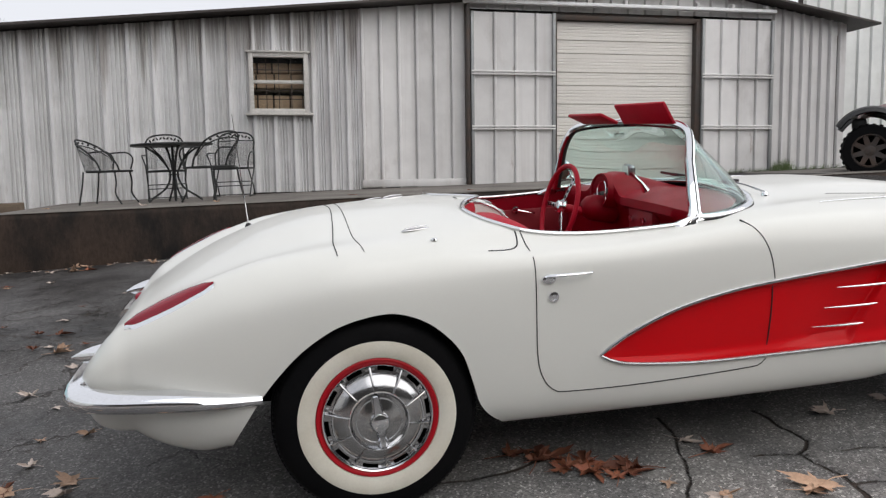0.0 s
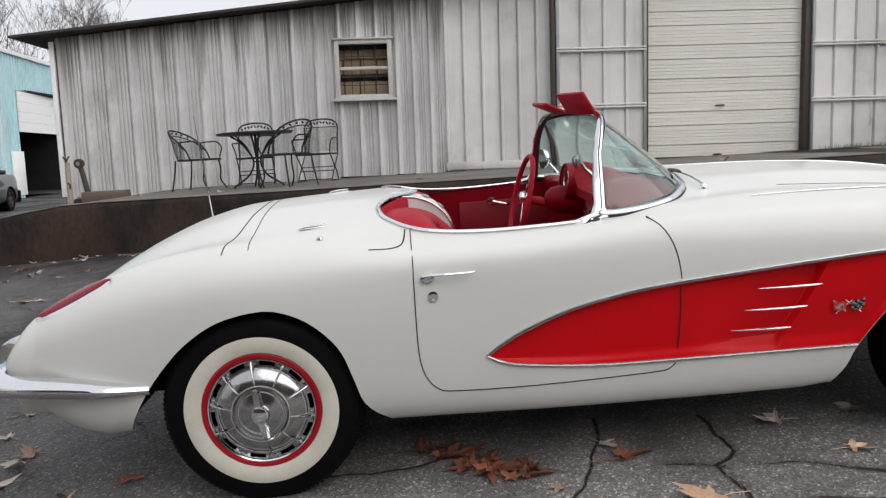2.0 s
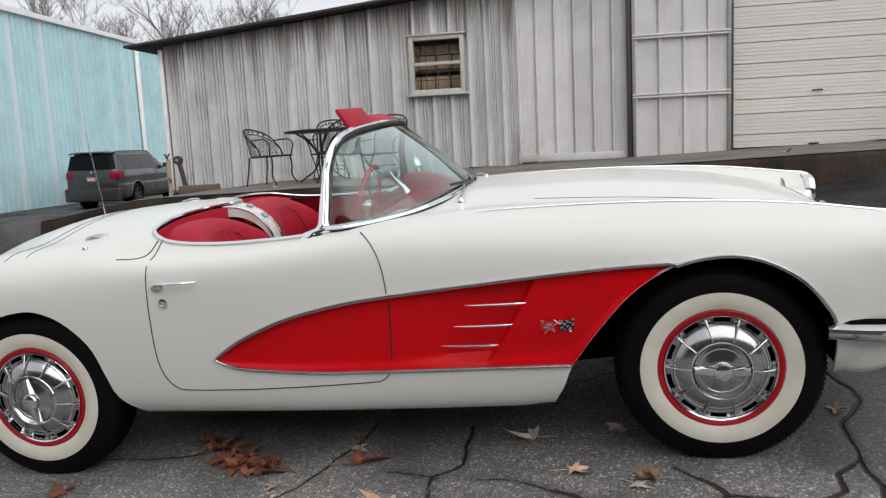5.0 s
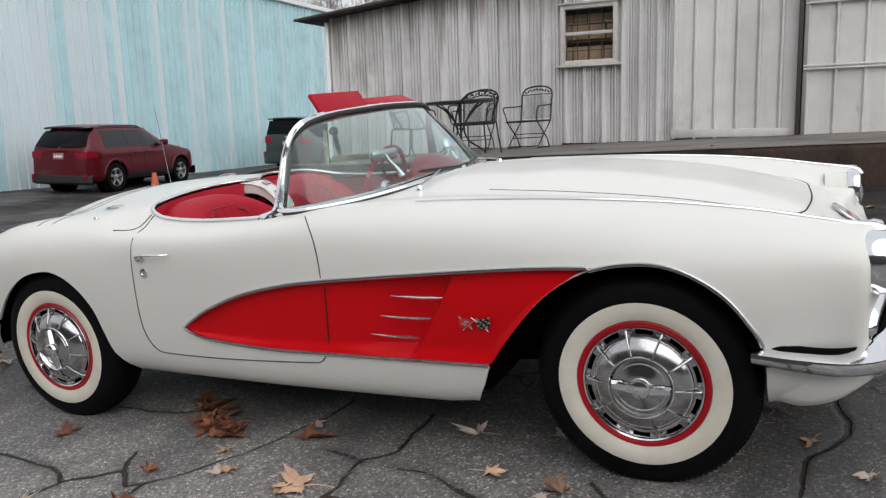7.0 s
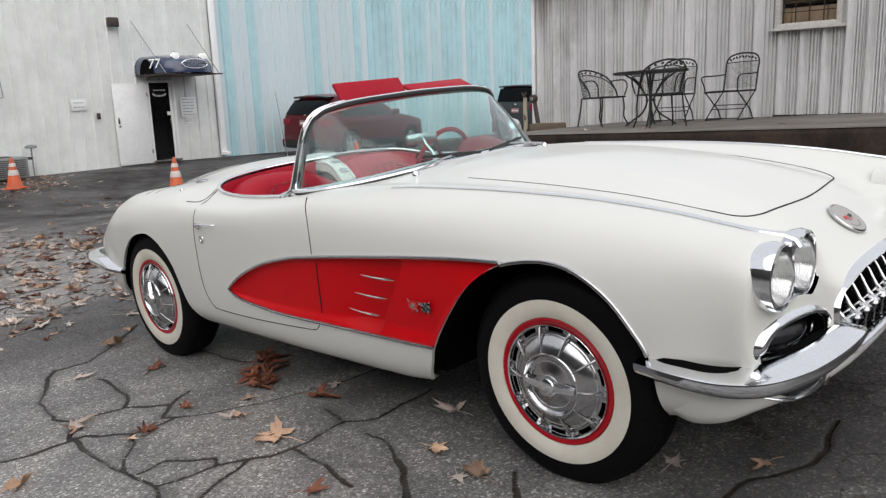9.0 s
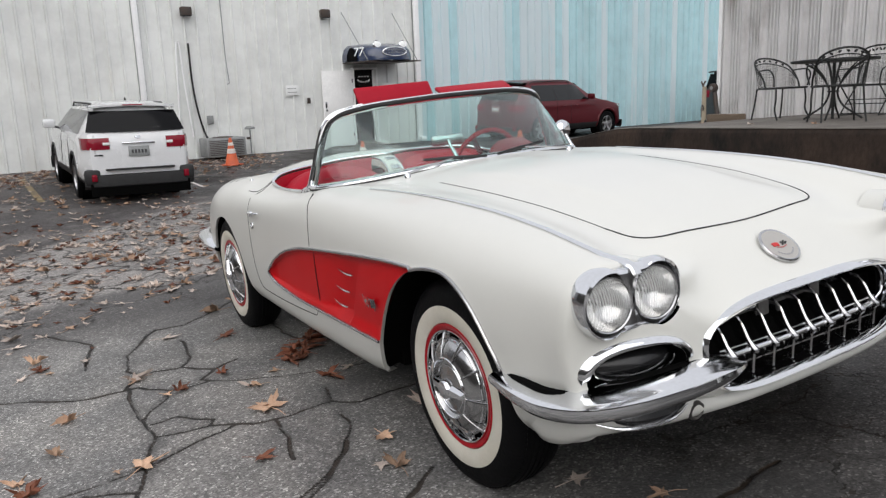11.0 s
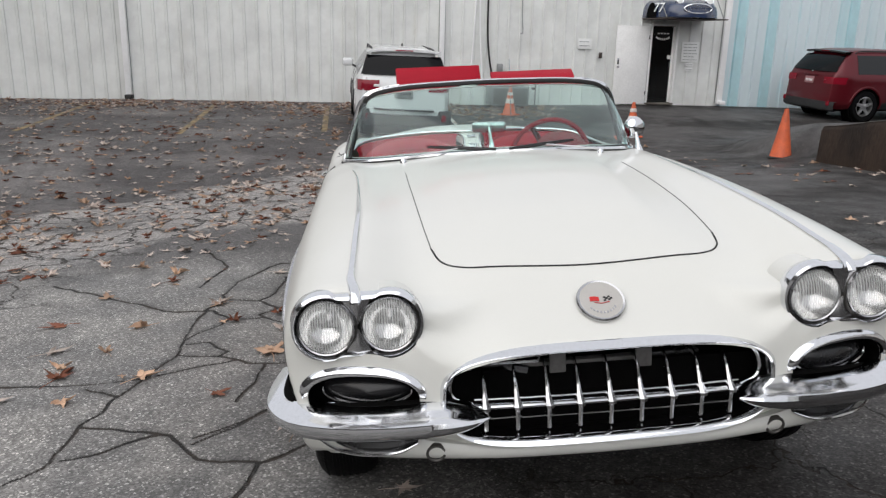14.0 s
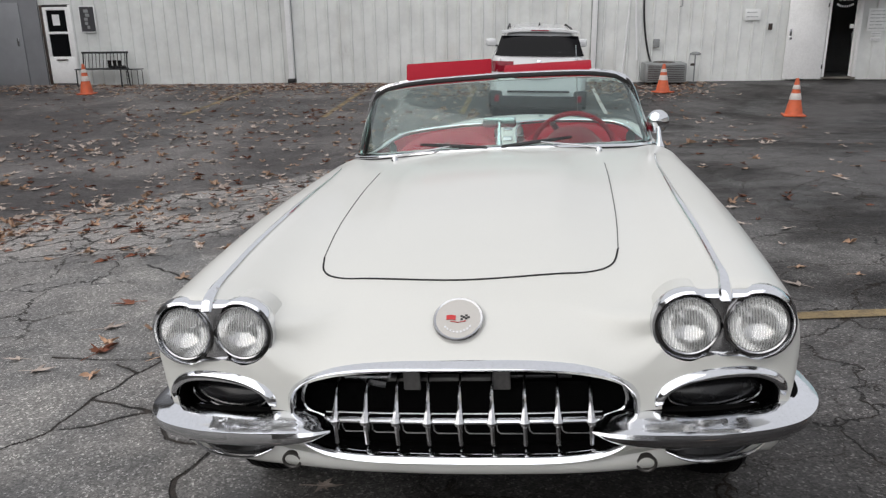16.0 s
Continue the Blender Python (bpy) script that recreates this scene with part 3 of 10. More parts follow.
def nearest_on(poly, x, y):
    """The point of the closed polygon's edge next to (x, y)."""
    a = np.array(poly)
    b = np.roll(a, -1, 0)
    d = b - a
    t = np.clip(((x - a[:, 0]) * d[:, 0] + (y - a[:, 1]) * d[:, 1]) / np.maximum((d ** 2).sum(1), 1e-12), 0, 1)
    q = a + d * t[:, None]
    i = int(np.argmin((q[:, 0] - x) ** 2 + (q[:, 1] - y) ** 2))
    return float(q[i, 0]), float(q[i, 1])

# ---- ground: one sheet, gently tilted under the roadster, level by the white building ----
GX = (-22.0, -17.0, -11.0, -6.0, 0.0, 6.0, 14.0)
GY = (-14.0, -6.0, 0.0, 4.0, 8.0, 12.0, 20.0, 34.0)
GZ = (
    (-0.24, -0.24, -0.26, -0.26, -0.26, -0.32, -0.38, -0.40),
    (-0.24, -0.24, -0.28, -0.28, -0.27, -0.33, -0.40, -0.40),
    (-0.36, -0.34, -0.36, -0.50, -0.42, -0.42, -0.40, -0.40),
    (-0.60, -0.45, -0.28, -0.15, 0.12, 0.25, 0.00, -0.20),
    (-0.75, -0.36, 0.00, 0.24, 0.40, 0.45, 0.30, 0.00),
    (-0.54, -0.07, 0.29, 0.53, 0.80, 0.90, 1.00, 1.00),
    (-0.15, 0.32, 0.68, 0.92, 1.10, 1.20, 1.20, 1.20),
)


def smooth(v, a, b):
    s = min(max((v - a) / (b - a), 0.0), 1.0)
    return s * s * (3 - 2 * s)


def dock_z(x):
    return 0.775 + 0.027 * x - 0.20 * (1 - smooth(x, -6.1, -4.3))


def cubic(p, f):
    return p[1] + 0.5 * f * (p[2] - p[0] + f * (2 * p[0] - 5 * p[1] + 4 * p[2] - p[3] + f * (3 * (p[1] - p[2]) + p[3] - p[0])))


def cell(keys, v):
    v = min(max(v, keys[0]), keys[-1])
    i = max(k for k in range(len(keys) - 1) if keys[k] <= v)
    return i, (v - keys[i]) / (keys[i + 1] - keys[i])


def ground_z(x, y):
    i, a = cell(GX, x)
    j, b = cell(GY, y)
    col = [cubic([GZ[min(max(i + u, 0), 6)][min(max(j + w, 0), 7)] for w in (-1, 0, 1, 2)], b) for u in (-1, 0, 1, 2)]
    w = smooth(math.hypot(x * 0.8, y), 4.0, 8.0)
    z = (1 - w) * (0.0487 * x + 0.0598 * y) + w * cubic(col, a)
    w = smooth(x, -10.5, -6.2) * smooth(y, 5.25, 6.0) * (1 - smooth(y, 14, 20)) * (x < -5.9)
    z += (0.40 - z) * w
    w = smooth(x, 2.6, 5.2) * smooth(y, 4.2, 5.6)
    return z + (dock_z(x) + 0.004 - 0.04 * max(8.9 - y, 0) * smooth(x, 5.9, 7.2) - z) * w


FISSURES = []


def fissure(*pts, amp=0.022):
    """A crack in the asphalt through a few (x, y) places, wandering a little between them."""
    out = []
    for (x0, y0), (x1, y1) in zip(pts, pts[1:]):
        n = max(2, int(math.hypot(x1 - x0, y1 - y0) / 0.035))
        for i in range(n):
            x, y = x0 + (x1 - x0) * i / n, y0 + (y1 - y0) * i / n
            out.append((x + amp * noise.noise((x * 9, y * 9, 1.7)), y + amp * noise.noise((x * 9, y * 9, 6.1))))
    x, y = pts[-1]
    out.append((x + amp * noise.noise((x * 9, y * 9, 1.7)), y + amp * noise.noise((x * 9, y * 9, 6.1))))
    FISSURES.append(np.array(out))


# beside the roadster's sill
fissure((-0.66, -1.78), (-0.62, -1.55), (-0.45, -1.42), (-0.42, -1.23), (-0.28, -1.06), (-0.19, -0.86), (-0.08, -0.61), (-0.05, -0.40))
fissure((-0.14, -1.59), (-0.25, -1.55), (-0.36, -1.46), (-0.45, -1.42))
fissure((-0.07, -1.58), (-0.07, -1.47), (0.09, -1.35), (0.15, -1.37), (0.27, -1.21), (0.29, -1.05), (0.29, -0.87), (0.38, -0.79), (0.36, -0.45))
fissure((0.09, -1.59), (0.15, -1.37))
fissure((0.34, -1.62), (0.22, -1.29))
fissure((0.29, -1.12), (0.44, -1.15), (0.72, -1.20))
fissure((0.44, -0.90), (0.58, -0.91), (0.73, -0.99), (0.94, -1.15), (1.08, -1.30))
fissure((0.10, -0.82), (0.31, -0.89))
fissure((-1.21, -0.67), (-0.83, -0.68), (-0.58, -0.58))
fissure((-0.84, -1.49), (-0.78, -1.30), (-0.60, -1.18), (-0.68, -1.04))
fissure((-0.60, -1.18), (-0.48, -1.26), (-0.42, -1.23))
fissure((-1.31, -1.20), (-1.09, -1.20), (-0.85, -1.25), (-0.79, -1.30))
fissure((-1.26, -1.50), (-0.96, -1.55), (-0.85, -1.50), (-0.64, -1.61))
fissure((-2.13, -0.61), (-1.90, -0.82), (-1.66, -1.12), (-1.72, -1.29), (-1.26, -1.50))
# out towards the open car park
fissure((1.50, -2.10), (1.18, -1.80), (0.85, -1.78), (0.59, -1.73), (0.31, -1.66), (0.13, -1.59), (-0.43, -1.61), (-0.64, -1.60))
fissure((-1.43, -2.75), (-0.97, -2.16), (-0.68, -1.84), (-0.63, -1.58))
fissure((0.85, -1.78), (0.98, -1.41), (1.20, -1.26), (1.27, -1.02), (1.11, -0.83))
fissure((1.14, -1.76), (1.11, -1.66), (0.97, -1.45))
fissure((1.03, -1.30), (0.87, -1.09), (0.72, -0.97))
fissure((0.36, -2.30), (0.41, -1.92), (0.37, -1.68))
fissure((0.45, -1.90), (0.57, -1.73))
fissure((-2.35, -1.95), (-1.72, -1.65), (-1.17, -1.74))
fissure((1.85, 0.03), (1.89, -0.30), (1.75, -0.55), (1.73, -0.81), (1.72, -0.98), (1.66, -1.40), (1.85, -1.90))
fissure((1.73, -0.81), (1.62, -0.91), (1.62, -1.02), (1.48, -1.08), (1.27, -1.03), (1.18, -0.92))


def ground():
    fx, fy = np.arange(-2.5, 2.25, 0.0125), np.arange(-2.95, 0.1, 0.0125)
    gx = [-900, -300, -120, -60, -36, -28, *np.arange(-22, -10.9, 0.55), *np.arange(-10.6, -2.6, 0.3), *fx, *np.arange(2.4, 12, 0.3), 14, 18, 26, 40, 90, 300, 900]
    gy = [-900, -300, -120, -60, -36, -24, *np.arange(-18, -5, 0.6), *np.arange(-4.6, -3.05, 0.3), *fy, *np.arange(0.3, 10, 0.3), *np.arange(10.6, 40, 1.2), 60, 120, 300, 900]
    near = np.full((len(gx), len(gy)), 0.3)
    i0, j0 = gx.index(fx[0]), gy.index(fy[0])
    for line in FISSURES:
        for (xa, ya), (xb, yb) in zip(line, line[1:]):
            a0, a1 = np.searchsorted(fx, (min(xa, xb) - 0.16, max(xa, xb) + 0.16))
            b0, b1 = np.searchsorted(fy, (min(ya, yb) - 0.16, max(ya, yb) + 0.16))
            px, py = fx[a0:a1, None], fy[None, b0:b1]
            dx, dy = xb - xa, yb - ya
            t = np.clip(((px - xa) * dx + (py - ya) * dy) / max(dx * dx + dy * dy, 1e-9), 0, 1)
            d = np.hypot(px - xa - t * dx, py - ya - t * dy)
            part = near[i0 + a0:i0 + a1, j0 + b0:j0 + b1]
            np.minimum(part, d, out=part)
    vs = []
    for i, x in enumerate(gx):
        for j, y in enumerate(gy):
            vs.append((x, y, ground_z(x, y) - 0.007 * (1 - smooth(near[i, j], 0.003, 0.016))))
    k = len(gy)
    me = bpy.data.meshes.new("ground")
    me.from_pydata(vs, [], [(i * k + j, (i + 1) * k + j, (i + 1) * k + j + 1, i * k + j + 1) for i in range(len(gx) - 1) for j in range(k - 1)])
    me.polygons.foreach_set("use_smooth", [True] * len(me.polygons))
    me.materials.append(ASPHALT)
    me.attributes.new("fissure", "FLOAT", "POINT").data.foreach_set("value", near.ravel().astype(np.float32))
    tagged(new("ground", me), "cracked grey asphalt car park strewn with leaves", "ground", kind="structure")


ground()


def rib_sheet(width, height, ribs, depth=0.03, rib=0.06, minor=True, slot=0.018):
    """One sheet of ribbed siding, standing in the plane y = 0, ribs towards -y."""
    prof = [(0.0, 0.0)]
    step = width / ribs
    for i in range(ribs):
        a = i * step
        cut = slot if i == 0 or minor or slot < 0.02 else 0.005
        # a lapped seam: a narrow slot beside the raised rib
        prof += [(a + 0.004, 0.0), (a + 0.006, cut), (a + 0.006 + cut, cut), (a + 0.008 + cut, 0.0), (a + 0.010 + cut + rib * 0.20, -depth), (a + 0.010 + cut + rib * 0.74, -depth), (a + 0.010 + cut + rib, 0.0)]
        if minor:
            for k in (0.30, 0.55, 0.80):
                b = a + rib + slot + (step - rib - slot) * k
                prof += [(b - 0.016, 0.0), (b - 0.007, -depth * 0.55), (b + 0.008, -depth * 0.55), (b + 0.012, 0.014), (b + 0.021, 0.014), (b + 0.023, 0.0)]
    prof.append((width, 0.0))
    g = Geo()
    g.grid([[(x, y, 0.0) for x, y in prof], [(x, y, height) for x, y in prof]])
    return g


def clad(parent, origin, along, length, height, sheet, ribs, mat, depth=0.03, top=None, name="siding_sheet", minor=True, skip=()):
    """Hangs sheets side by side. along: angle in degrees of the wall's run. top(s): height at a run of s, where it varies."""
    n = max(1, round(length / sheet))
    w = length / n
    shared = None
    for i in range(n):
        s0 = i * w
        if any(a < s0 + w / 2 < b for a, b in skip):
            continue
        rib = 0.085 if minor else 0.05
        if top:
            g = rib_sheet(w, 1.0, ribs, depth, rib, minor, 0.030 if minor else 0.018)
            g.v = [(x, y, z * top(s0 + x)) for x, y, z in g.v]
            me = g.mesh(name, mat, 20)
        else:
            shared = shared or rib_sheet(w, height, ribs, depth, rib, minor, 0.030 if minor else 0.018).mesh(name, mat, 20)
            me = shared
        o = new(name, me)
        o.parent = parent
        r = radians(along)
        o.matrix_local = pose(origin[0] + s0 * math.cos(r), origin[1] + s0 * math.sin(r), origin[2], 0, 0, along)


# ---- loading dock with its dark retaining wall ----
DOCK_Y = 5.3


def dock():
    d = thing("loading_dock", Matrix.Identity(4), "low concrete loading dock with a dark retaining wall", "dock", kind="structure")
    xs = [-5.95, -5.7, -5.4, -5.0, -4.6, -4.2, -3.5, -2, 0, 2, 3, 4, 5, 7, 9.4]
    g = Geo()
    front = lambda x: DOCK_Y - 0.12 * math.sin((x + 5.9) * 0.35)
    g.grid([[(x, front(x) + 0.20, dock_z(x)) for x in xs], [(x, 7.4, dock_z(x)) for x in xs], [(x, 9.3, dock_z(x)) for x in xs]])
    g.ob("dock_floor", DOCK_TOP, d)
    g = Geo()
    rows = []
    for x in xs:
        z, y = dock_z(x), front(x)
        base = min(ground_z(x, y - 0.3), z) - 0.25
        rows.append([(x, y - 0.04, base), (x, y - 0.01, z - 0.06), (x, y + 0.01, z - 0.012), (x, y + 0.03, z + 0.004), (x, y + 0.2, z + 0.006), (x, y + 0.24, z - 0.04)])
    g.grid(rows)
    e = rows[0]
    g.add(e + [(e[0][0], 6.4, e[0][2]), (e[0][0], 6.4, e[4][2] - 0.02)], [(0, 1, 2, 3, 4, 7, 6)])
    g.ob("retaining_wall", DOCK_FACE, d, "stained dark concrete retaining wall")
    g = Geo()
    g.grid([[(x, front(x) + 0.008, dock_z(x) + 0.003), (x, front(x) + 0.028, dock_z(x) + 0.009), (x, front(x) + 0.17, dock_z(x) + 0.011), (x, front(x) + 0.2, dock_z(x) + 0.006)] for x in xs])
    g.ob("coping", CONCRETE, d, "worn pale concrete edge")


dock()

# ---- grey metal building behind the dock ----
WALL_Y, WALL_W, WALL_E = 9.09, -6.17, 8.8


def roof_z(x):
    return 3.02 + 0.094 * (x + 6.28) if x < 5.6 else 4.137 - 0.165 * (x - 5.6)


def grey_building():
    b = thing("wall_north", Matrix.Identity(4), "weathered grey ribbed metal warehouse with a sliding barn door", "building", kind="structure")
    # backing wall with thickness, with holes for the window and the roll-up door
    def block(x0, x1, z0, z1):
        Geo().box(((x0 + x1) / 2, WALL_Y + 0.11, (z0 + z1) / 2), (x1 - x0, 0.14, z1 - z0)).ob("wall_core", DARK_STEEL, b)
    block(WALL_W, -1.80, -0.2, 3.0)
    block(-1.80, -0.98, -0.2, 2.02)
    block(-1.80, -0.98, 2.84, 3.4)
    block(-0.98, 3.12, -0.2, 3.4)
    block(3.12, 5.72, 3.52, 3.9)
    block(5.72, WALL_E, -0.2, 3.4)
    # closed rear and sides
    Geo().box((1.3, 21, 1.6), (15.1, 0.2, 3.6)).ob("wall_core", DARK_STEEL, b)
    Geo().box((WALL_W + 0.1, 15, 1.4), (0.2, 11.8, 3.1)).ob("wall_core", DARK_STEEL, b)
    Geo().box((WALL_E - 0.1, 15, 1.6), (0.2, 11.8, 3.6)).ob("wall_core", DARK_STEEL, b)
    base = lambda x: dock_z(x) + 0.015
    segs = ((WALL_W, -1.84, GALV, 3), (-0.94, -0.14, GALV, 3), (-0.14, 1.62, GALV_LIGHT, 3), (7.24, WALL_E, GALV_LIGHT, 4))
    for x0, x1, mat, ribs in segs:
        z0 = base(x0) if x0 < 6 else 0.97
        clad(b, (x0, WALL_Y, z0), 0, x1 - x0, 2.5, 0.80 if x1 - x0 < 1 else 0.99 if mat is GALV else 0.86, ribs, mat, 0.048, top=lambda s, x0=x0, z0=z0: roof_z(x0 + s) - z0, minor=mat is GALV)
    # above and below the window
    clad(b, (-1.84, WALL_Y, 2.90), 0, 0.90, 1, 0.9, 3, GALV, 0.048, top=lambda s: roof_z(-1.84 + s) - 2.90)
    clad(b, (-1.84, WALL_Y, base(-1.4)), 0, 0.90, 1.94 - base(-1.4), 0.9, 3, GALV, 0.048)
    # over the doors
    clad(b, (1.62, WALL_Y, 3.66), 0, 5.62, 1, 0.94, 3, GALV_LIGHT, 0.028, top=lambda s: roof_z(1.62 + s) - 3.66, minor=False)
    # sill board under the galvanised stretch
    Geo().box((0.74, WALL_Y - 0.035, base(0.7) + 0.055), (1.74, 0.03, 0.12), bev=0.006).ob("base_flashing", GALV_LIGHT, b)
    # roof edge, overhanging
    for x0, x1, tip in ((WALL_W - 0.5, 5.6, 0), (5.6, WALL_E + 0.42, 1)):
        g = Geo()
        rows = []
        for x in np.linspace(x0, x1, 12):
            z = roof_z(x) + 0.02
            rows.append([(x, WALL_Y - 0.36, z), (x, WALL_Y - 0.36, z + 0.035), (x, 21.2, z + 0.06), (x, 21.2, z)])
        g.grid(rows, wrap=True)
        g.add(rows[0], [(0, 1, 2, 3)]).add(rows[-1], [(0, 1, 2, 3)])
        g.ob("roof", ROOF_METAL, b, "dark overhanging sheet roof edge")
    # corner trim
    Geo().box((WALL_W - 0.02, WALL_Y - 0.02, 1.78), (0.07, 0.07, 2.4), bev=0.01).ob("corner_trim", TRIM_WHITE, b)


grey_building()


def grey_window():
    w = thing("window_1", pose(-1.39, WALL_Y, 2.43), "small white-framed sash window with cartons stacked behind the glass", "window", kind="structure")
    W, H = 0.90, 0.92
    for name, c, s in (("frame", (-W / 2 + 0.035, -0.03, 0), (0.07, 0.10, H)), ("frame", (W / 2 - 0.035, -0.03, 0), (0.07, 0.10, H)),
                       ("frame", (0, -0.03, H / 2 - 0.035), (W - 0.14, 0.10, 0.07)), ("frame", (0, -0.03, -H / 2 + 0.035), (W - 0.14, 0.10, 0.07)),
                       ("meeting_rail", (0, -0.015, 0.02), (W - 0.14, 0.06, 0.05)), ("sill", (0, -0.06, -H / 2 - 0.015), (W + 0.12, 0.15, 0.035)), ("head_trim", (0, -0.05, H / 2 + 0.012), (W + 0.06, 0.12, 0.03))):
        Geo().box(c, s, bev=0.006).ob(name, FRAME_PAINT, w)
    for z in (0.235, -0.21):
        o = Geo().box((0, 0.02, z), (W - 0.14, 0.006, 0.40)).ob("pane", WINDOW_GLASS, w)
        o.visible_shadow = False
    for z in (0.235, -0.21):
        for x in (-0.19, 0, 0.19):
            Geo().box((x, 0.006, z), (0.012, 0.012, 0.38)).ob("muntin", DARK_STEEL, w)
        Geo().box((0, 0.006, z - 0.03), (W - 0.15, 0.012, 0.012)).ob("muntin", DARK_STEEL, w)
    room = thing("store_room", pose(-1.39, WALL_Y + 0.2, 2.43), "dim store room behind the window", "room", kind="structure")
    g = Geo()
    g.box((0, 0.9, -0.75), (1.6, 1.6, 0.05)).box((0, 1.7, 0), (1.6, 0.05, 1.5)).box((-0.8, 0.9, 0), (0.05, 1.6, 1.5)).box((0.8, 0.9, 0), (0.05, 1.6, 1.5)).box((0, 0.9, 0.75), (1.6, 1.6, 0.05))
    g.ob("room_wall", DARK_ROOM, room)
    rng = random.Random(5)
    for row, z in ((0, -0.725), (1, -0.43), (2, -0.05), (3, 0.19)):
        x = -0.62
        while x < 0.5:
            bw = rng.uniform(0.2, 0.3)
            hh = (0.29, 0.27, 0.22, 0.15)[row]
            o = Geo().box((0, 0, hh / 2), (bw - 0.02, 0.28, hh), bev=0.008).ob("cardboard_box", BOARD)
            o.matrix_world = pose(-1.39 + x + bw / 2, WALL_Y + 0.36 + rng.uniform(0, 0.04), 2.43 + z)
            tagged(o, "brown cardboard carton stacked behind the window", "box", "cartons in the window")
            x += bw
    Geo().box((0, 0.25, -0.08), (1.5, 0.4, 0.025)).ob("shelf", TIMBER, room)
    Geo().box((0, 0.25, -0.455), (1.5, 0.4, 0.02)).ob("shelf", TIMBER, room)


grey_window()


def barn_doors():
    """Two sliding leaves on a rail, each a steel frame with ribbed sheet, standing open either side of the roll-up door."""
    for name, x0, x1, z0 in (("door_1", 1.66, 3.10, 0.80), ("door_2", 5.80, 7.20, 0.93)):
        d = thing(name, pose(0, WALL_Y - 0.10, 0), "open sliding barn door leaf of grey ribbed metal", "door", kind="structure")
        clad(d, (x0, 0, z0), 0, x1 - x0, 3.60 - z0, 0.72, 2, GALV_LIGHT, 0.03, minor=False)
        Geo().box(((x0 + x1) / 2, 0.05, (z0 + 3.6) / 2), (x1 - x0 - 0.02, 0.05, 3.58 - z0)).ob("door_core", DARK_STEEL, d)
        for z in (1.745, 2.63):
            for dz in (-0.022, 0.022):
                Geo().box(((x0 + x1) / 2, -0.045, z + dz), (x1 - x0, 0.04, 0.026), bev=0.005).ob("cross_rail", GALV_LIGHT, d)
        for x in (x0 + 0.02, x1 - 0.02):
            Geo().box((x, -0.02, (z0 + 3.6) / 2), (0.05, 0.06, 3.6 - z0), bev=0.006).ob("stile", STEEL_BOX, d)
    r = thing("door_rail", pose(4.38, WALL_Y - 0.13, 3.74), "pale steel track rail carrying the sliding barn doors", "rail", kind="structure")
    Geo().box((0, 0, 0.015), (5.68, 0.12, 0.06), bev=0.015).ob("rail", TRIM_WHITE, r)
    for i in range(9):
        Geo().box((-2.7 + i * 0.67, 0.02, 0.07), (0.06, 0.10, 0.09), bev=0.01).ob("bracket", GALV_LIGHT, r)
    for x in (1.61,):
        p = thing("door_post", pose(x, WALL_Y - 0.08, dock_z(x)), "dark steel post beside the barn door", "post", kind="structure")
        Geo().box((0, 0, 1.45), (0.06, 0.14, 2.9), bev=0.01).ob("post", DARK_STEEL, p)


barn_doors()


def roll_door():
    d = thing("door_3", pose(0, WALL_Y + 0.02, 0), "closed cream roll-up door with ribbed panels", "garage door", kind="structure")
    z0, n = 0.87, 5
    hp = (3.52 - z0) / n
    prof = [(0.0, 0.034), (0.002, 0.0)]
    for k, dp in ((0.10, 0.006), (0.20, 0.007), (0.30, 0.006), (0.40, 0.036), (0.52, 0.006), (0.62, 0.007), (0.72, 0.007), (0.82, 0.006)):
        c = k * hp
        prof += [(c - 0.009, 0.0), (c - 0.006, dp), (c + 0.006, dp), (c + 0.009, 0.0)]
    prof += [(hp - 0.012, 0.0), (hp - 0.010, 0.034), (hp - 0.001, 0.034)]
    g = Geo()
    g.grid([[(3.14, y, z) for z, y in prof], [(5.70, y, z) for z, y in prof]])
    me = g.mesh("door_panel", ROLL_DOOR, 20)
    for i in range(n):
        o = new("door_panel", me)
        o.parent = d
        o.matrix_local = pose(0, 0, z0 + i * hp)
    Geo().box((4.42, 0.06, 2.2), (2.6, 0.04, 2.7)).ob("door_core", DARK_STEEL, d)
    for x, w in ((3.11, 0.07), (5.75, 0.11)):
        Geo().box((x, -0.06, (z0 + 3.55) / 2), (w, 0.14, 3.55 - z0), bev=0.008).ob("jamb", DARK_STEEL, d)
    Geo().box((4.42, -0.04, 3.56), (2.75, 0.12, 0.08), bev=0.008).ob("head", DARK_STEEL, d)
    g = Geo()
    g.tube([(4.30, -0.005, 1.70), (4.30, -0.05, 1.70), (4.42, -0.05, 1.70), (4.42, -0.005, 1.70)], 0.012)
    g.ob("handle", DARK_STEEL, d)
    g = Geo()
    g.box((4.32, -0.02, z0 + 0.04), (0.14, 0.03, 0.025), bev=0.005)
    g.ob("handle", DARK_STEEL, d)
    Geo().box((4.42, -0.01, z0 + 0.005), (2.56, 0.05, 0.03)).ob("rubber_seal", CABLE_BLACK, d)


roll_door()


def east_building():
    """The pale ribbed building past the corner of the grey one."""
    b = thing("wall_east", Matrix.Identity(4), "pale cream ribbed metal building past the corner", "building", kind="structure")
    Geo().box((14.0, 10.35, 3.2), (10.4, 0.2, 4.6)).ob("wall_core", DARK_STEEL, b)
    clad(b, (8.75, 10.22, 0.9), 0, 10.2, 4.6, 0.9, 3, WHITE_SIDING, 0.035, minor=False)


east_building()

# ---- long white and teal building ----


def long_x(y):
    return -17.0 - 0.0715 * (y - 6.5)


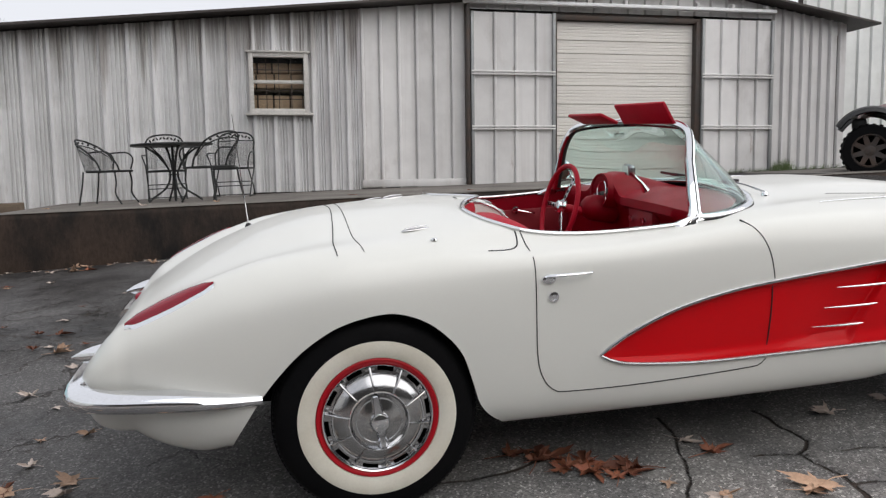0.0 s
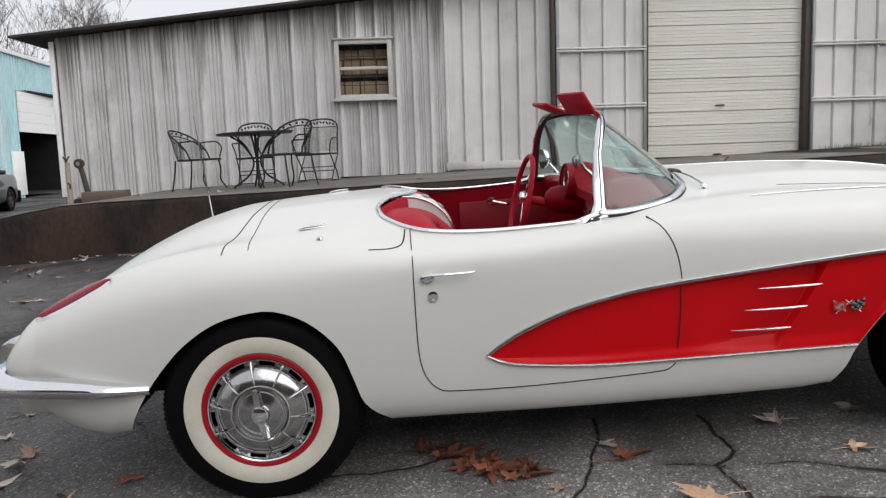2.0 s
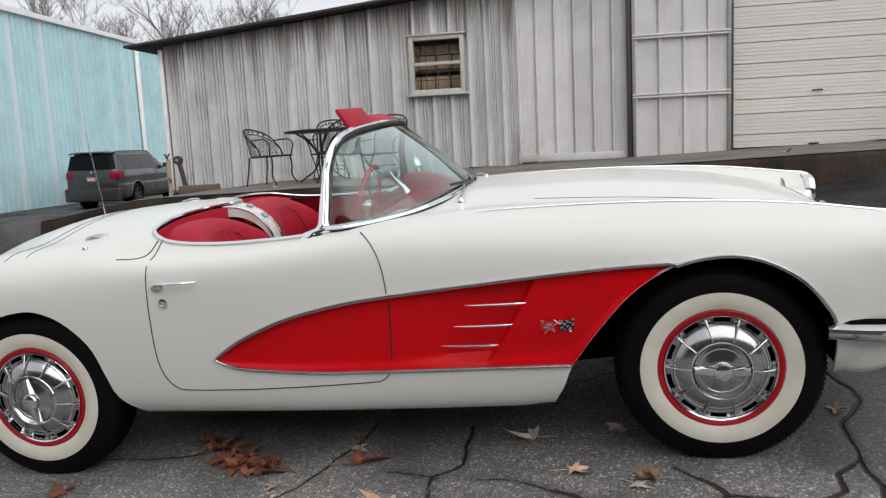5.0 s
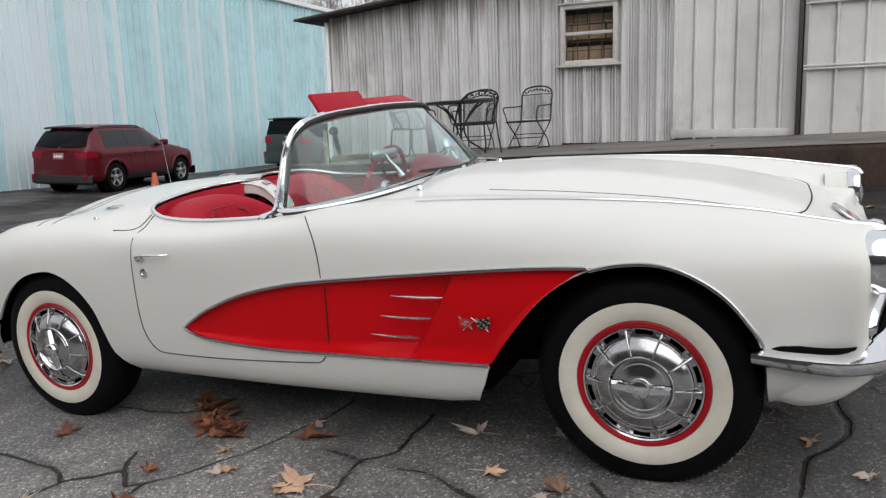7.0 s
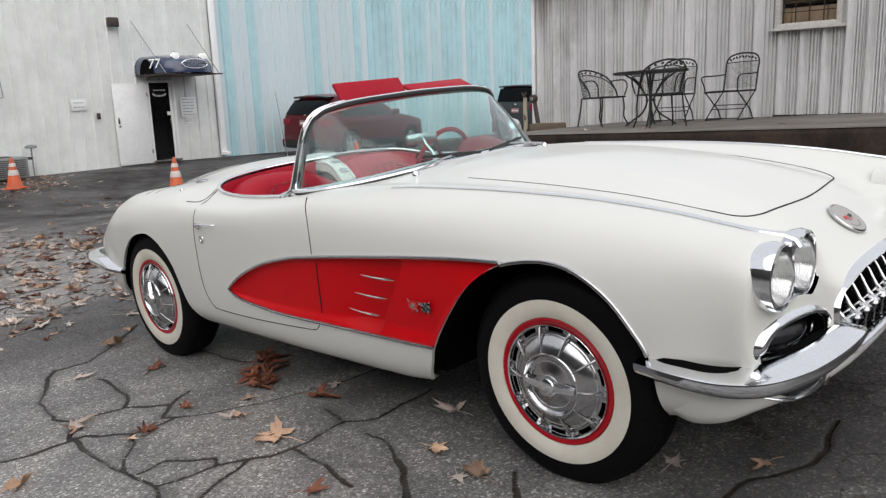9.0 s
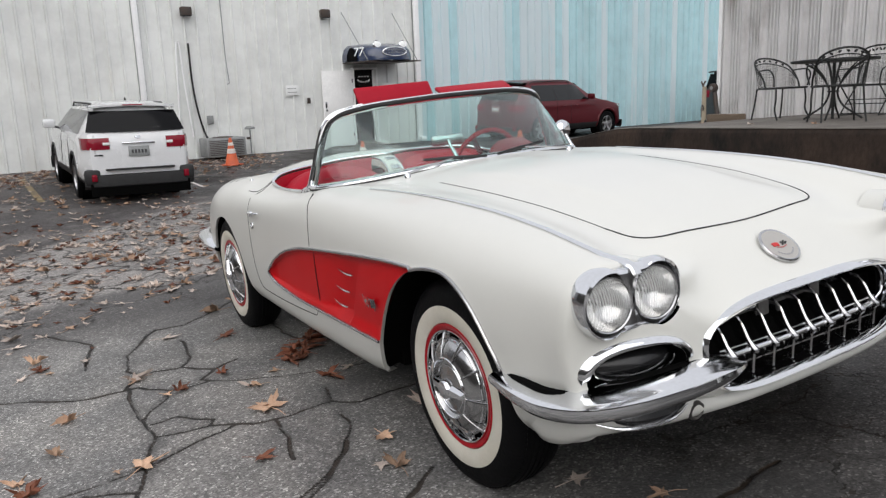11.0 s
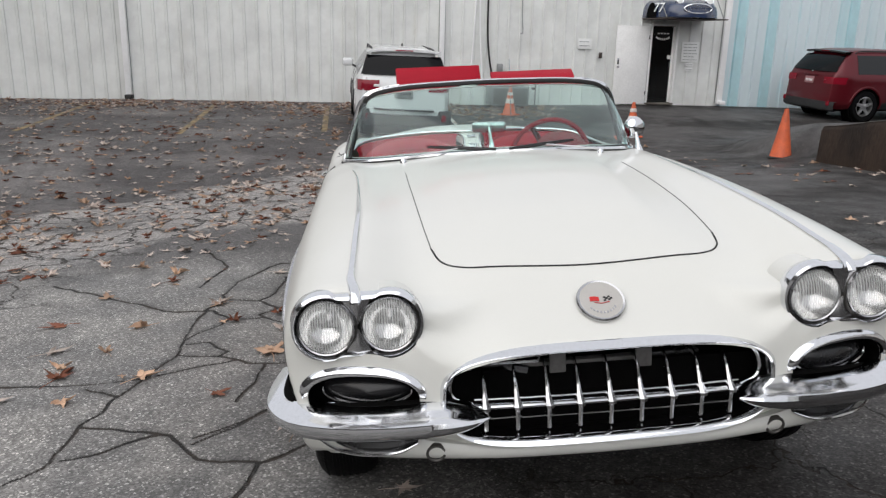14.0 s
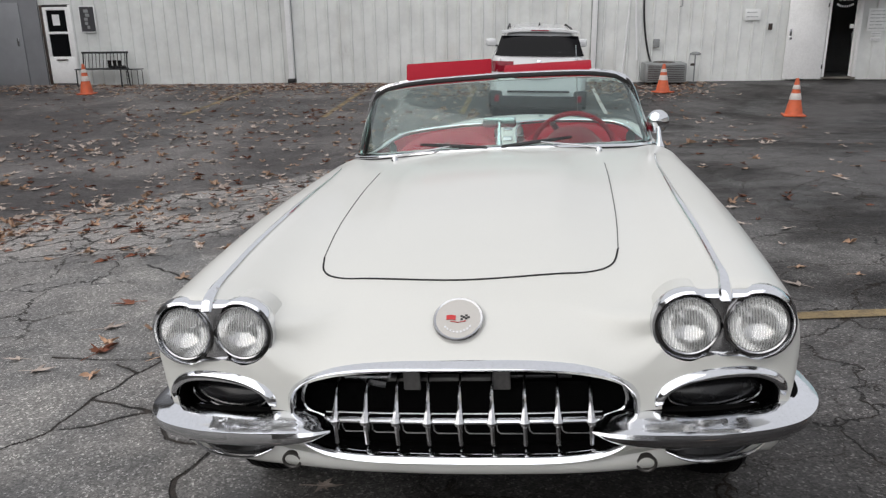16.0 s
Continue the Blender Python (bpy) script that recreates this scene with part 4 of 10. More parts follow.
def long_building():
    b = thing("wall_west", Matrix.Identity(4), "long ribbed metal building, off-white and faded teal", "building", kind="structure")
    ang = math.degrees(math.atan2(1, -0.0715))
    k = math.hypot(1, 0.0715)
    H = 6.25

    def run(y0, y1, mat, z0=-0.50, z1=H, ribs=3, sheet=0.92, depth=0.035):
        # the ribs face +x: run the sheets from the far end back
        n = max(1, round((y1 - y0) * k / sheet))
        w = (y1 - y0) * k / n
        me = rib_sheet(w, z1 - z0, ribs, depth, minor=False, slot=0.019 if mat is TEAL_SIDING else 0.011).mesh("siding_sheet", mat, 20)
        for i in range(n):
            o = new("siding_sheet", me)
            o.parent = b
            y = y0 + i * (y1 - y0) / n
            o.matrix_local = pose(long_x(y), y, z0, 0, 0, ang)
    run(-12.95, -12.82, WHITE_SIDING, ribs=1)
    run(-12.10, 6.86, WHITE_SIDING)
    run(-12.82, -12.10, WHITE_SIDING, z0=1.78, ribs=2)
    run(6.86, 7.62, WHITE_SIDING, z0=1.82, ribs=2)
    run(7.62, 9.0, WHITE_SIDING, ribs=4, sheet=1.4)
    run(9.0, 34.4, TEAL_SIDING)
    run(34.4, 39.6, TEAL_SIDING, z0=4.65)
    run(39.6, 44, TEAL_SIDING)

    def block(y0, y1, z0, z1, off=0.18):
        g = Geo()
        g.add([(long_x(y) - o, y, z) for y in (y0, y1) for o in (0.04, off) for z in (z0, z1)],
              [(0, 1, 3, 2), (4, 6, 7, 5), (0, 4, 5, 1), (2, 3, 7, 6), (0, 2, 6, 4), (1, 5, 7, 3)])
        g.ob("wall_core", DARK_STEEL, b)
    for y0, y1, z0, z1 in ((-13, -12.82, -0.6, H), (-12.82, -12.10, 1.78, H), (-12.10, 6.86, -0.6, H), (6.86, 7.62, 1.82, H), (7.62, 34.4, -0.6, H), (34.4, 39.6, 4.65, H), (39.6, 44, -0.4, H)):
        block(y0, y1, z0, z1)
    # gutter, roof edge and downpipes
    g = Geo()
    g.grid([[(long_x(y) + 0.16, y, H), (long_x(y) + 0.18, y, H + 0.17), (long_x(y) - 0.1, y, H + 0.2), (long_x(y) - 8, y, H + 0.9), (long_x(y) - 8, y, H), (long_x(y), y, H - 0.01)] for y in (-13, 0, 15, 30, 44)], wrap=True)
    g.ob("roof_edge", TRIM_WHITE, b, "white metal eaves gutter")
    for y, w in ((9.0, 0.16), (29.0, 0.22), (-6.40, 0.14), (1.25, 0.13)):
        Geo().box((long_x(y) + 0.09, y, 3.0), (0.10, w, 6.45), bev=0.012).ob("downpipe", TRIM_WHITE, b)
        # grey strips down both sides draw the pipe's shadow on the siding
        for e in (-1, 1):
            Geo().box((long_x(y) + 0.045, y + e * (w / 2 + 0.010), 3.0), (0.03, 0.014, 6.4)).ob("pipe_joint", STEEL_BOX, b)
        Geo().box((long_x(y) + 0.17, y + 0.02, -0.17), (0.26, w + 0.02, 0.10), pose(0, 0, 0), bev=0.02).ob("downpipe_foot", TRIM_WHITE if y > 0 else CABLE_BLACK, b)


long_building()


def garage_opening():
    g = thing("door_4", Matrix.Identity(4), "half-raised white overhead door of the teal building", "garage door", kind="structure")
    for i in range(4):
        z = 2.72 + i * 0.48
        a, c = (long_x(34.4) + 0.0, 34.42), (long_x(39.6), 39.58)
        q = Geo()
        q.add([(a[0] + 0.02, a[1], z), (c[0] + 0.02, c[1], z), (c[0] + 0.02, c[1], z + 0.47), (a[0] + 0.02, a[1], z + 0.47), (a[0] - 0.03, a[1], z), (c[0] - 0.03, c[1], z), (c[0] - 0.03, c[1], z + 0.47), (a[0] - 0.03, a[1], z + 0.47)],
              [(0, 1, 2, 3), (7, 6, 5, 4), (0, 4, 5, 1), (3, 2, 6, 7)])
        q.ob("door_panel", SIGN_WHITE, g)
    q = Geo()
    q.box((-23.5, 37, 2.2), (0.1, 5.6, 5)).box((-21.3, 34.3, 2.2), (4.5, 0.1, 5)).box((-21.3, 39.7, 2.2), (4.5, 0.1, 5)).box((-21.3, 37, 4.7), (4.5, 5.4, 0.1)).box((-21.3, 37, -0.24), (4.5, 5.4, 0.02))
    q.ob("garage_room", DARK_ROOM, g)
    d = thing("door_5", pose(long_x(33.85) + 0.06, 33.85, -0.25, 0, 0, 4.1), "closed white side door in the teal wall", "door", kind="structure")
    Geo().box((0, 0, 1.02), (0.06, 1.3, 2.04), bev=0.01).ob("door_leaf", DOOR_WHITE, d)
    Geo().lathe([(0.0, 0), (0.03, 0.01), (0.03, 0.05), (0.0, 0.06)], 12, pose(0.03, 0.5, 1.0, 0, 90, 0)).ob("knob", STAINLESS, d)


garage_opening()


def entrance():
    """The shop entrance: an open white door leaf, its frame and the dark glazed inner door."""
    m = pose(long_x(7.24), 7.24, -0.24, 0, 0, 4.1)
    d = thing("door_6", m, "open white steel entrance door with a dark glazed inner door", "door", kind="structure")
    Geo().box((0.09, -0.88, 1.02), (0.045, 0.92, 2.04), bev=0.006).ob("door_leaf", DOOR_WHITE, d, "white steel door folded back against the wall")
    Geo().lathe([(0.0, 0), (0.028, 0.008), (0.034, 0.03), (0.02, 0.055), (0.0, 0.06)], 14, pose(0.11, -1.26, 0.98, 0, 90, 0)).ob("knob", STAINLESS, d)
    Geo().box((0.118, -1.26, 1.12), (0.012, 0.05, 0.16), bev=0.004).ob("lock_plate", STAINLESS, d)
    for z in (0.3, 1.75):
        Geo().box((0.10, -0.43, z), (0.05, 0.03, 0.10), bev=0.005).ob("hinge", STAINLESS, d)
    for y in (-0.37, 0.37):
        Geo().box((0.03, y, 1.03), (0.14, 0.06, 2.1), bev=0.008).ob("jamb", DOOR_WHITE, d)
    Geo().box((0.03, 0, 2.08), (0.14, 0.80, 0.06), bev=0.008).ob("head", DOOR_WHITE, d)
    Geo().box((0.05, 0, 0.02), (0.18, 0.80, 0.05), bev=0.008).ob("threshold", CONCRETE, d)
    o = Geo().box((-0.02, 0, 1.05), (0.012, 0.64, 1.98)).ob("inner_pane", WINDOW_GLASS, d, "dark glazed inner door")
    o.visible_shadow = False
    for y in (-0.31, 0.31):
        Geo().box((-0.02, y, 1.05), (0.04, 0.05, 1.98), bev=0.005).ob("inner_stile", DOOR_WHITE if y > 0 else DARK_STEEL, d)
    Geo().box((-0.005, 0.25, 1.0), (0.02, 0.02, 0.22), bev=0.005).ob("pull", STAINLESS, d)
    g = Geo()
    g.box((-1.8, 0, 1.2), (0.05, 2.4, 2.6)).box((-0.98, -1.2, 1.2), (1.6, 0.05, 2.6)).box((-0.98, 1.2, 1.2), (1.6, 0.05, 2.6)).box((-0.98, 0, 2.45), (1.6, 2.4, 0.05)).box((-0.98, 0, 0.0), (1.6, 2.4, 0.04))
    g.ob("lobby", DARK_ROOM, d)
    # a pale lettered arch decal and a small notice on the glass
    g = Geo()
    for i in range(9):
        a = radians(205 + i * 16)
        g.box((-0.008, 0.0 + 0.20 * math.cos(a), 1.80 + 0.09 * math.sin(a)), (0.004, 0.032, 0.05))
    for y in (-0.13, -0.04, 0.05, 0.14):
        g.box((-0.008, y, 1.86), (0.004, 0.06, 0.03))
    g.ob("decal", SIGN_WHITE, d)
    Geo().box((-0.006, 0.22, 1.25), (0.004, 0.10, 0.10)).ob("sticker", SIGN_WHITE, d)


entrance()


def wall_sign(name, y, z, w, h, label, rows, board=SIGN_WHITE, ink=PALE_INK, x=0.06):
    s = thing(name, pose(long_x(y) + x, y, z, 0, 0, 4.1), label, "sign")
    Geo().box((0, 0, 0), (0.012, w, h), bev=0.003).ob("board", board, s)
    rng = random.Random(int(y * 100))
    for i in range(rows):
        zz = h / 2 - h * (i + 0.8) / (rows + 0.6)
        g = Geo()
        p = -w * 0.42
        end = w * rng.uniform(0.2, 0.42)
        while p < end:
            q = min(rng.uniform(0.12, 0.3) * w, end - p + 0.02)
            g.box((0.008, p + q / 2, zz), (0.003, q * 0.82, h / (rows + 0.6) * (0.42 if ink is SIGN_WHITE else 0.17)))
            p += q
        g.ob("text_bar", ink, s)


wall_sign("wall_sign", 5.06, 1.31, 0.38, 0.27, "small white notice on the off-white siding", 2)
wall_sign("notice_sign", 8.03, 1.155, 0.48, 0.53, "white notice with lines of text beside the entrance", 6)
wall_sign("notice_sign", 8.03, 0.83, 0.24, 0.10, "small white card under the entrance notice", 1)
wall_sign("notice_sign", 8.03, 0.70, 0.24, 0.10, "small white card under the entrance notice", 1)
wall_sign("arrow_sign", -2.75, 2.86, 0.72, 0.44, "grey parking sign with a pale arrow", 1, board=STEEL_BOX, ink=SIGN_WHITE)
g = Geo()
g.box((long_x(-2.7) + 0.075, -2.72, 2.75), (0.004, 0.34, 0.035))
g.add([(long_x(-2.5) + 0.078, -2.55, 2.82), (long_x(-2.5) + 0.078, -2.43, 2.75), (long_x(-2.5) + 0.078, -2.55, 2.68)], [(0, 1, 2)])
tagged(g.ob("sign_arrow", SIGN_WHITE), "pale arrow painted on the parking sign", "sign")


def second_entrance():
    d = thing("door_7", pose(long_x(-12.46), -12.46, -0.22, 0, 0, 4.1), "white half-glazed door with a paper notice", "door", kind="structure")
    for c, s in (((0.03, 0, 0.36), (0.05, 0.68, 0.68)), ((0.03, -0.30, 1.32), (0.05, 0.09, 1.24)), ((0.03, 0.30, 1.32), (0.05, 0.09, 1.24)), ((0.03, 0, 1.90), (0.05, 0.52, 0.08)), ((0.03, 0, 1.30), (0.05, 0.52, 0.06))):
        Geo().box(c, s, bev=0.006).ob("door_leaf", DOOR_WHITE, d)
    for z in (1.6, 0.99):
        Geo().box((0.02, 0, z), (0.012, 0.52, 0.56)).ob("pane", DARK_GLASS, d)
    Geo().box((0.035, -0.02, 1.62), (0.006, 0.19, 0.27)).ob("paper_notice", SIGN_WHITE, d)
    Geo().box((0.06, 0.0, 0.62), (0.05, 0.30, 0.03), bev=0.008).ob("pull", DARK_STEEL, d)
    for y in (-0.38, 0.38):
        Geo().box((0.02, y, 0.99), (0.10, 0.07, 2.0), bev=0.008).ob("jamb", DARK_STEEL if y < 0 else DOOR_WHITE, d)
    p = thing("wall_poster", pose(long_x(-11.62) + 0.06, -11.62, 1.41, 0, 0, 4.1), "framed dark poster on the white wall", "poster")
    Geo().box((0, 0, 0), (0.02, 0.42, 0.66), bev=0.004).ob("frame", SIGN_WHITE, p)
    Geo().box((0.012, 0, 0), (0.004, 0.37, 0.61)).ob("print", INK, p)
    g = Geo()
    for i in range(5):
        g.box((0.016, -0.02 + 0.03 * math.sin(i * 1.9), 0.2 - i * 0.1), (0.003, 0.12 - 0.012 * i, 0.08), bev=0.001)
    g.ob("pale_shape", STEEL_BOX, p)
    b = thing("grey_annex", Matrix.Identity(4), "plain grey painted annex standing out beside the white door", "building", kind="structure")
    Geo().box((0, -3.0, 2.9), (0.2, 6.0, 6.6), pose(long_x(-12.95) - 0.02, -12.9, 0, 0, 0, 4.1), bev=0.01).ob("wall", GREY_SIDING, b)
    Geo().box((0.115, -0.95, 0.80), (0.05, 0.92, 2.05), pose(long_x(-12.95) - 0.02, -12.9, 0, 0, 0, 4.1), bev=0.006).ob("door_leaf", GREY_SIDING, b)
    Geo().box((0.15, -0.62, 0.86), (0.03, 0.05, 0.2), pose(long_x(-12.95) - 0.02, -12.9, 0, 0, 0, 4.1), bev=0.006).ob("handle", STAINLESS, b)


second_entrance()


def sky_blocks():
    """Plain unseen blocks added behind the walk to cut low sky light and darken the chrome's reflections."""
    for nm, c, d, lab in (("wall_south", (-2, -25, 4.2), (70, 8, 10.2), "unseen dark block added to the south to cut the low sky light"),
                          ("building_east", (36, -6, 2.6), (8, 44, 7.0), "unseen dark block added to the east to cut low sky and darken reflections")):
        b = thing(nm, Matrix.Identity(4), lab, "building", kind="structure")
        Geo().box(c, d, bev=0.05).ob("wall", SKY_BLOCK, b)


sky_blocks()

# ---- the white roadster: x forward, y to its left, z up from the ground under the middle of its wheelbase ----
TILT = Vector((0.0487, 0.0598, 1)).rotation_difference(Vector((0, 0, 1))).to_matrix().to_4x4()
CAR = thing("classic_roadster", TILT, "white vintage open roadster with red coves and whitewall tyres", "car")

c_zb = track([(-2.2, 0.47), (-2.12, 0.378), (-2.05, 0.328), (-1.95, 0.286), (-1.86, 0.272), (-1.78, 0.282), (-1.6, 0.27), (-0.85, 0.250), (0.0, 0.229), (0.6, 0.223), (0.72, 0.232), (1.3, 0.27), (1.62, 0.30), (1.70, 0.302), (1.75, 0.294), (1.83, 0.312), (1.9, 0.35), (2.05, 0.39)])
c_yb = track([(-2.3, 0.55), (-2.0, 0.70), (-1.7, 0.765), (-0.9, 0.785), (0.0, 0.79), (0.8, 0.79), (1.3, 0.79), (1.7, 0.775), (1.9, 0.72)])
c_y1 = track([(-2.3, 0.60), (-2.0, 0.75), (-1.7, 0.815), (-0.9, 0.832), (0.0, 0.828), (0.8, 0.83), (1.3, 0.84), (1.7, 0.83), (1.9, 0.77)])
c_ym = track([(-2.3, 0.60), (-2.1, 0.715), (-1.9, 0.785), (-1.7, 0.825), (-1.3, 0.855), (-0.9, 0.848), (-0.5, 0.838), (0.2, 0.842), (0.8, 0.852), (1.3, 0.865), (1.6, 0.855), (1.8, 0.836), (1.9, 0.822)])
c_zm = track([(-2.3, 0.58), (-1.8, 0.60), (-1.3, 0.64), (0, 0.62), (1.3, 0.64), (1.9, 0.62)])
c_ys = track([(-2.3, 0.56), (-2.1, 0.675), (-1.9, 0.745), (-1.7, 0.79), (-1.3, 0.825), (-0.8, 0.822), (0.0, 0.815), (0.5, 0.80), (1.0, 0.795), (1.5, 0.79), (1.8, 0.79), (1.9, 0.79)])
c_zs = track([(-2.3, 0.55), (-2.12, 0.648), (-1.9, 0.716), (-1.7, 0.765), (-1.3, 0.815), (-0.8, 0.812), (-0.4, 0.808), (0.0, 0.822), (0.6, 0.84), (1.2, 0.825), (1.6, 0.795), (1.9, 0.762)])
c_yc = track([(-2.3, 0.50), (-2.1, 0.60), (-1.8, 0.655), (-1.4, 0.70), (-0.85, 0.735), (0.05, 0.735), (0.45, 0.665), (0.8, 0.635), (1.3, 0.628), (1.6, 0.636), (1.9, 0.648)])
c_zc = track([(-2.3, 0.575), (-2.12, 0.674), (-2.0, 0.738), (-1.8, 0.819), (-1.6, 0.868), (-1.35, 0.888), (-1.05, 0.886), (-0.9, 0.872), (-0.75, 0.860), (-0.5, 0.857), (-0.2, 0.868), (0.0, 0.884), (0.25, 0.902), (0.5, 0.912), (0.9, 0.904), (1.3, 0.882), (1.6, 0.850), (1.8, 0.816), (1.9, 0.798)])
c_yv = track([(-2.3, 0.38), (-1.8, 0.48), (-1.2, 0.52), (-0.8, 0.60), (0.0, 0.60), (0.6, 0.50), (1.2, 0.47), (1.9, 0.47)])
c_zv = track([(-2.3, 0.52), (-2.1, 0.650), (-1.95, 0.734), (-1.8, 0.800), (-1.6, 0.862), (-1.4, 0.898), (-1.0, 0.922), (-0.7, 0.925), (0.0, 0.915), (0.5, 0.915), (0.9, 0.898), (1.3, 0.862), (1.6, 0.812), (1.75, 0.772), (1.84, 0.735), (1.9, 0.715)])
c_zd = track([(-2.3, 0.53), (-2.1, 0.664), (-1.95, 0.758), (-1.8, 0.832), (-1.6, 0.902), (-1.4, 0.940), (-1.0, 0.956), (-0.7, 0.948), (0.0, 0.945), (0.45, 0.945), (0.9, 0.932), (1.3, 0.893), (1.6, 0.838), (1.75, 0.792), (1.84, 0.738), (1.9, 0.705)])
c_z0 = track([(-2.3, 0.53), (-2.1, 0.670), (-1.95, 0.766), (-1.8, 0.842), (-1.6, 0.915), (-1.4, 0.953), (-1.0, 0.968), (-0.7, 0.958), (0.0, 0.952), (0.45, 0.953), (0.9, 0.940), (1.3, 0.898), (1.6, 0.84), (1.75, 0.792), (1.84, 0.738), (1.9, 0.70)])
SEC_N, CREST = 61, 34


def section(x):
    """The half section at x: SEC_N (y, z) points from the sill up over the fender crest to the middle line."""
    zb = c_zb(x)
    low = [(c_yb(x) - 0.05, zb - 0.004), (c_yb(x), zb), (c_y1(x), zb + 0.10), (c_ym(x), c_zm(x)), (c_ys(x), c_zs(x)), (c_yc(x), c_zc(x))]
    top = [(c_yc(x), c_zc(x)), (c_yv(x), c_zv(x)), (0.26, c_zd(x)), (0.0, c_z0(x)), (-0.26, c_zd(x))]
    pts = [np.array(q) for q in low + top[1:]]

    def run(i0, i1, n):
        out = []
        for i in range(i0, i1):
            a, b, c = pts[max(i - 1, 0)], pts[i], pts[i + 1]
            d = pts[min(i + 2, len(pts) - 1)]
            for s in np.linspace(0, 1, 14, endpoint=False):
                out.append(b + 0.5 * s * (c - a + s * (2 * a - 5 * b + 4 * c - d + s * (3 * (b - c) + d - a))))
        out.append(pts[i1])
        out = np.array(out)
        ln = np.concatenate([[0], np.cumsum(np.linalg.norm(np.diff(out, axis=0), axis=1))])
        w = np.linspace(0, ln[-1], n)
        return np.stack([np.interp(w, ln, out[:, 0]), np.interp(w, ln, out[:, 1])], 1)
    a, b = run(0, 5, CREST + 1), run(5, 8, SEC_N - CREST)
    # the bonnet's middle stands a little proud between two soft ridges
    lift = 0.008 * smooth(x, 0.62, 0.90) * (1 - smooth(x, 1.40, 1.66))
    ridge = 0.325 - 0.05 * smooth(x, 0.7, 1.6)
    for q in b:
        q[1] += lift * (1 - smooth(q[0], ridge - 0.026, ridge + 0.026))
    return np.concatenate([a, b[1:]])


SEC = {}


def sec_at(x):
    k = round(x, 4)
    if k not in SEC:
        SEC[k] = section(k)
    return SEC[k]


def side_y(x, z):
    """Half width of the body at x and height z, below the crest."""
    s = sec_at(x)[2:CREST]
    return float(np.interp(z, s[:, 1], s[:, 0]))


def top_z(x, y):
    """Height of the body's upper side at x and |y|."""
    s = sec_at(x)[CREST - 8:]
    return float(np.interp(abs(y), s[::-1, 0], s[::-1, 1]))


ARCH_R = spline([(-1.80, 0.20), (-1.768, 0.285), (-1.735, 0.345), (-1.672, 0.44), (-1.60, 0.525), (-1.516, 0.602), (-1.404, 0.666), (-1.27, 0.693), (-1.18, 0.68), (-1.09, 0.63), (-1.008, 0.537), (-0.968, 0.42), (-0.945, 0.34), (-0.903, 0.285), (-0.855, 0.246), (-0.83, 0.20)], 60)
ARCH_F = spline([(0.715, 0.19), (0.746, 0.256), (0.774, 0.306), (0.805, 0.378), (0.905, 0.51), (1.02, 0.63), (1.15, 0.705), (1.30, 0.730), (1.42, 0.712), (1.535, 0.648), (1.61, 0.56), (1.65, 0.475), (1.655, 0.33), (1.66, 0.20)], 66)
COVE_UP = spline([(-0.506, 0.464), (-0.46, 0.495), (-0.37, 0.543), (-0.202, 0.604), (0.0, 0.645), (0.178, 0.664), (0.488, 0.687), (0.772, 0.706), (1.0, 0.717), (1.19, 0.7185)], 46)
COVE_LO = spline([(-0.506, 0.464), (-0.47, 0.443), (-0.383, 0.419), (-0.12, 0.393), (0.161, 0.387), (0.5, 0.384), (0.80, 0.380)], 36)
ARCH_IN = [p for p in ARCH_F if 0.80 < p[0] < 1.19 and p[1] > 0.38]
COVE = COVE_LO + ARCH_IN + COVE_UP[::-1][:-1]
DOOR = spline([(-0.734, 0.868), (-0.734, 0.80), (-0.737, 0.70), (-0.739, 0.51), (-0.725, 0.42), (-0.685, 0.362), (-0.62, 0.345), (-0.31, 0.337), (0.08, 0.346), (0.140, 0.362), (0.162, 0.41), (0.176, 0.55), (0.179, 0.67), (0.165, 0.775), (0.13, 0.85), (0.07, 0.90)], 90)
HOLE_HALF = [(-0.70, 0.0), (-0.735, 0.06), (-0.80, 0.16), (-0.845, 0.30), (-0.845, 0.44), (-0.815, 0.58), (-0.74, 0.665), (-0.60, 0.70), (-0.3, 0.715), (-0.05, 0.715), (0.06, 0.685), (0.20, 0.60), (0.30, 0.45), (0.355, 0.25), (0.37, 0.0)]
_half = spline(HOLE_HALF, 60)
HOLE = _half + [(x, -y) for x, y in _half[::-1][1:-1]]


def recess_x(y):
    """Where the nose stands at |y| by the parking recesses."""
    return 1.987 - 0.065 * max((abs(y) - 0.489) / 0.285, 0) ** 1.3


RECESS = []
for _i in range(40):
    _c, _d = math.cos(2 * math.pi * _i / 40), math.sin(2 * math.pi * _i / 40)
    RECESS.append((0.632 + 0.142 * math.copysign(abs(_c) ** 0.75, _c), 0.508 + (0.068 if _d > 0 else 0.062) * math.copysign(abs(_d) ** 0.9, _d)))


LAMP_LOOP = []
for _yc, _a0, _a1 in ((0.712, -120, 120), (0.556, 60, 300)):
    LAMP_LOOP += [(_yc + 0.082 * math.cos(radians(_a)), 0.703 + 0.082 * math.sin(radians(_a))) for _a in np.linspace(_a0, _a1, 26)]


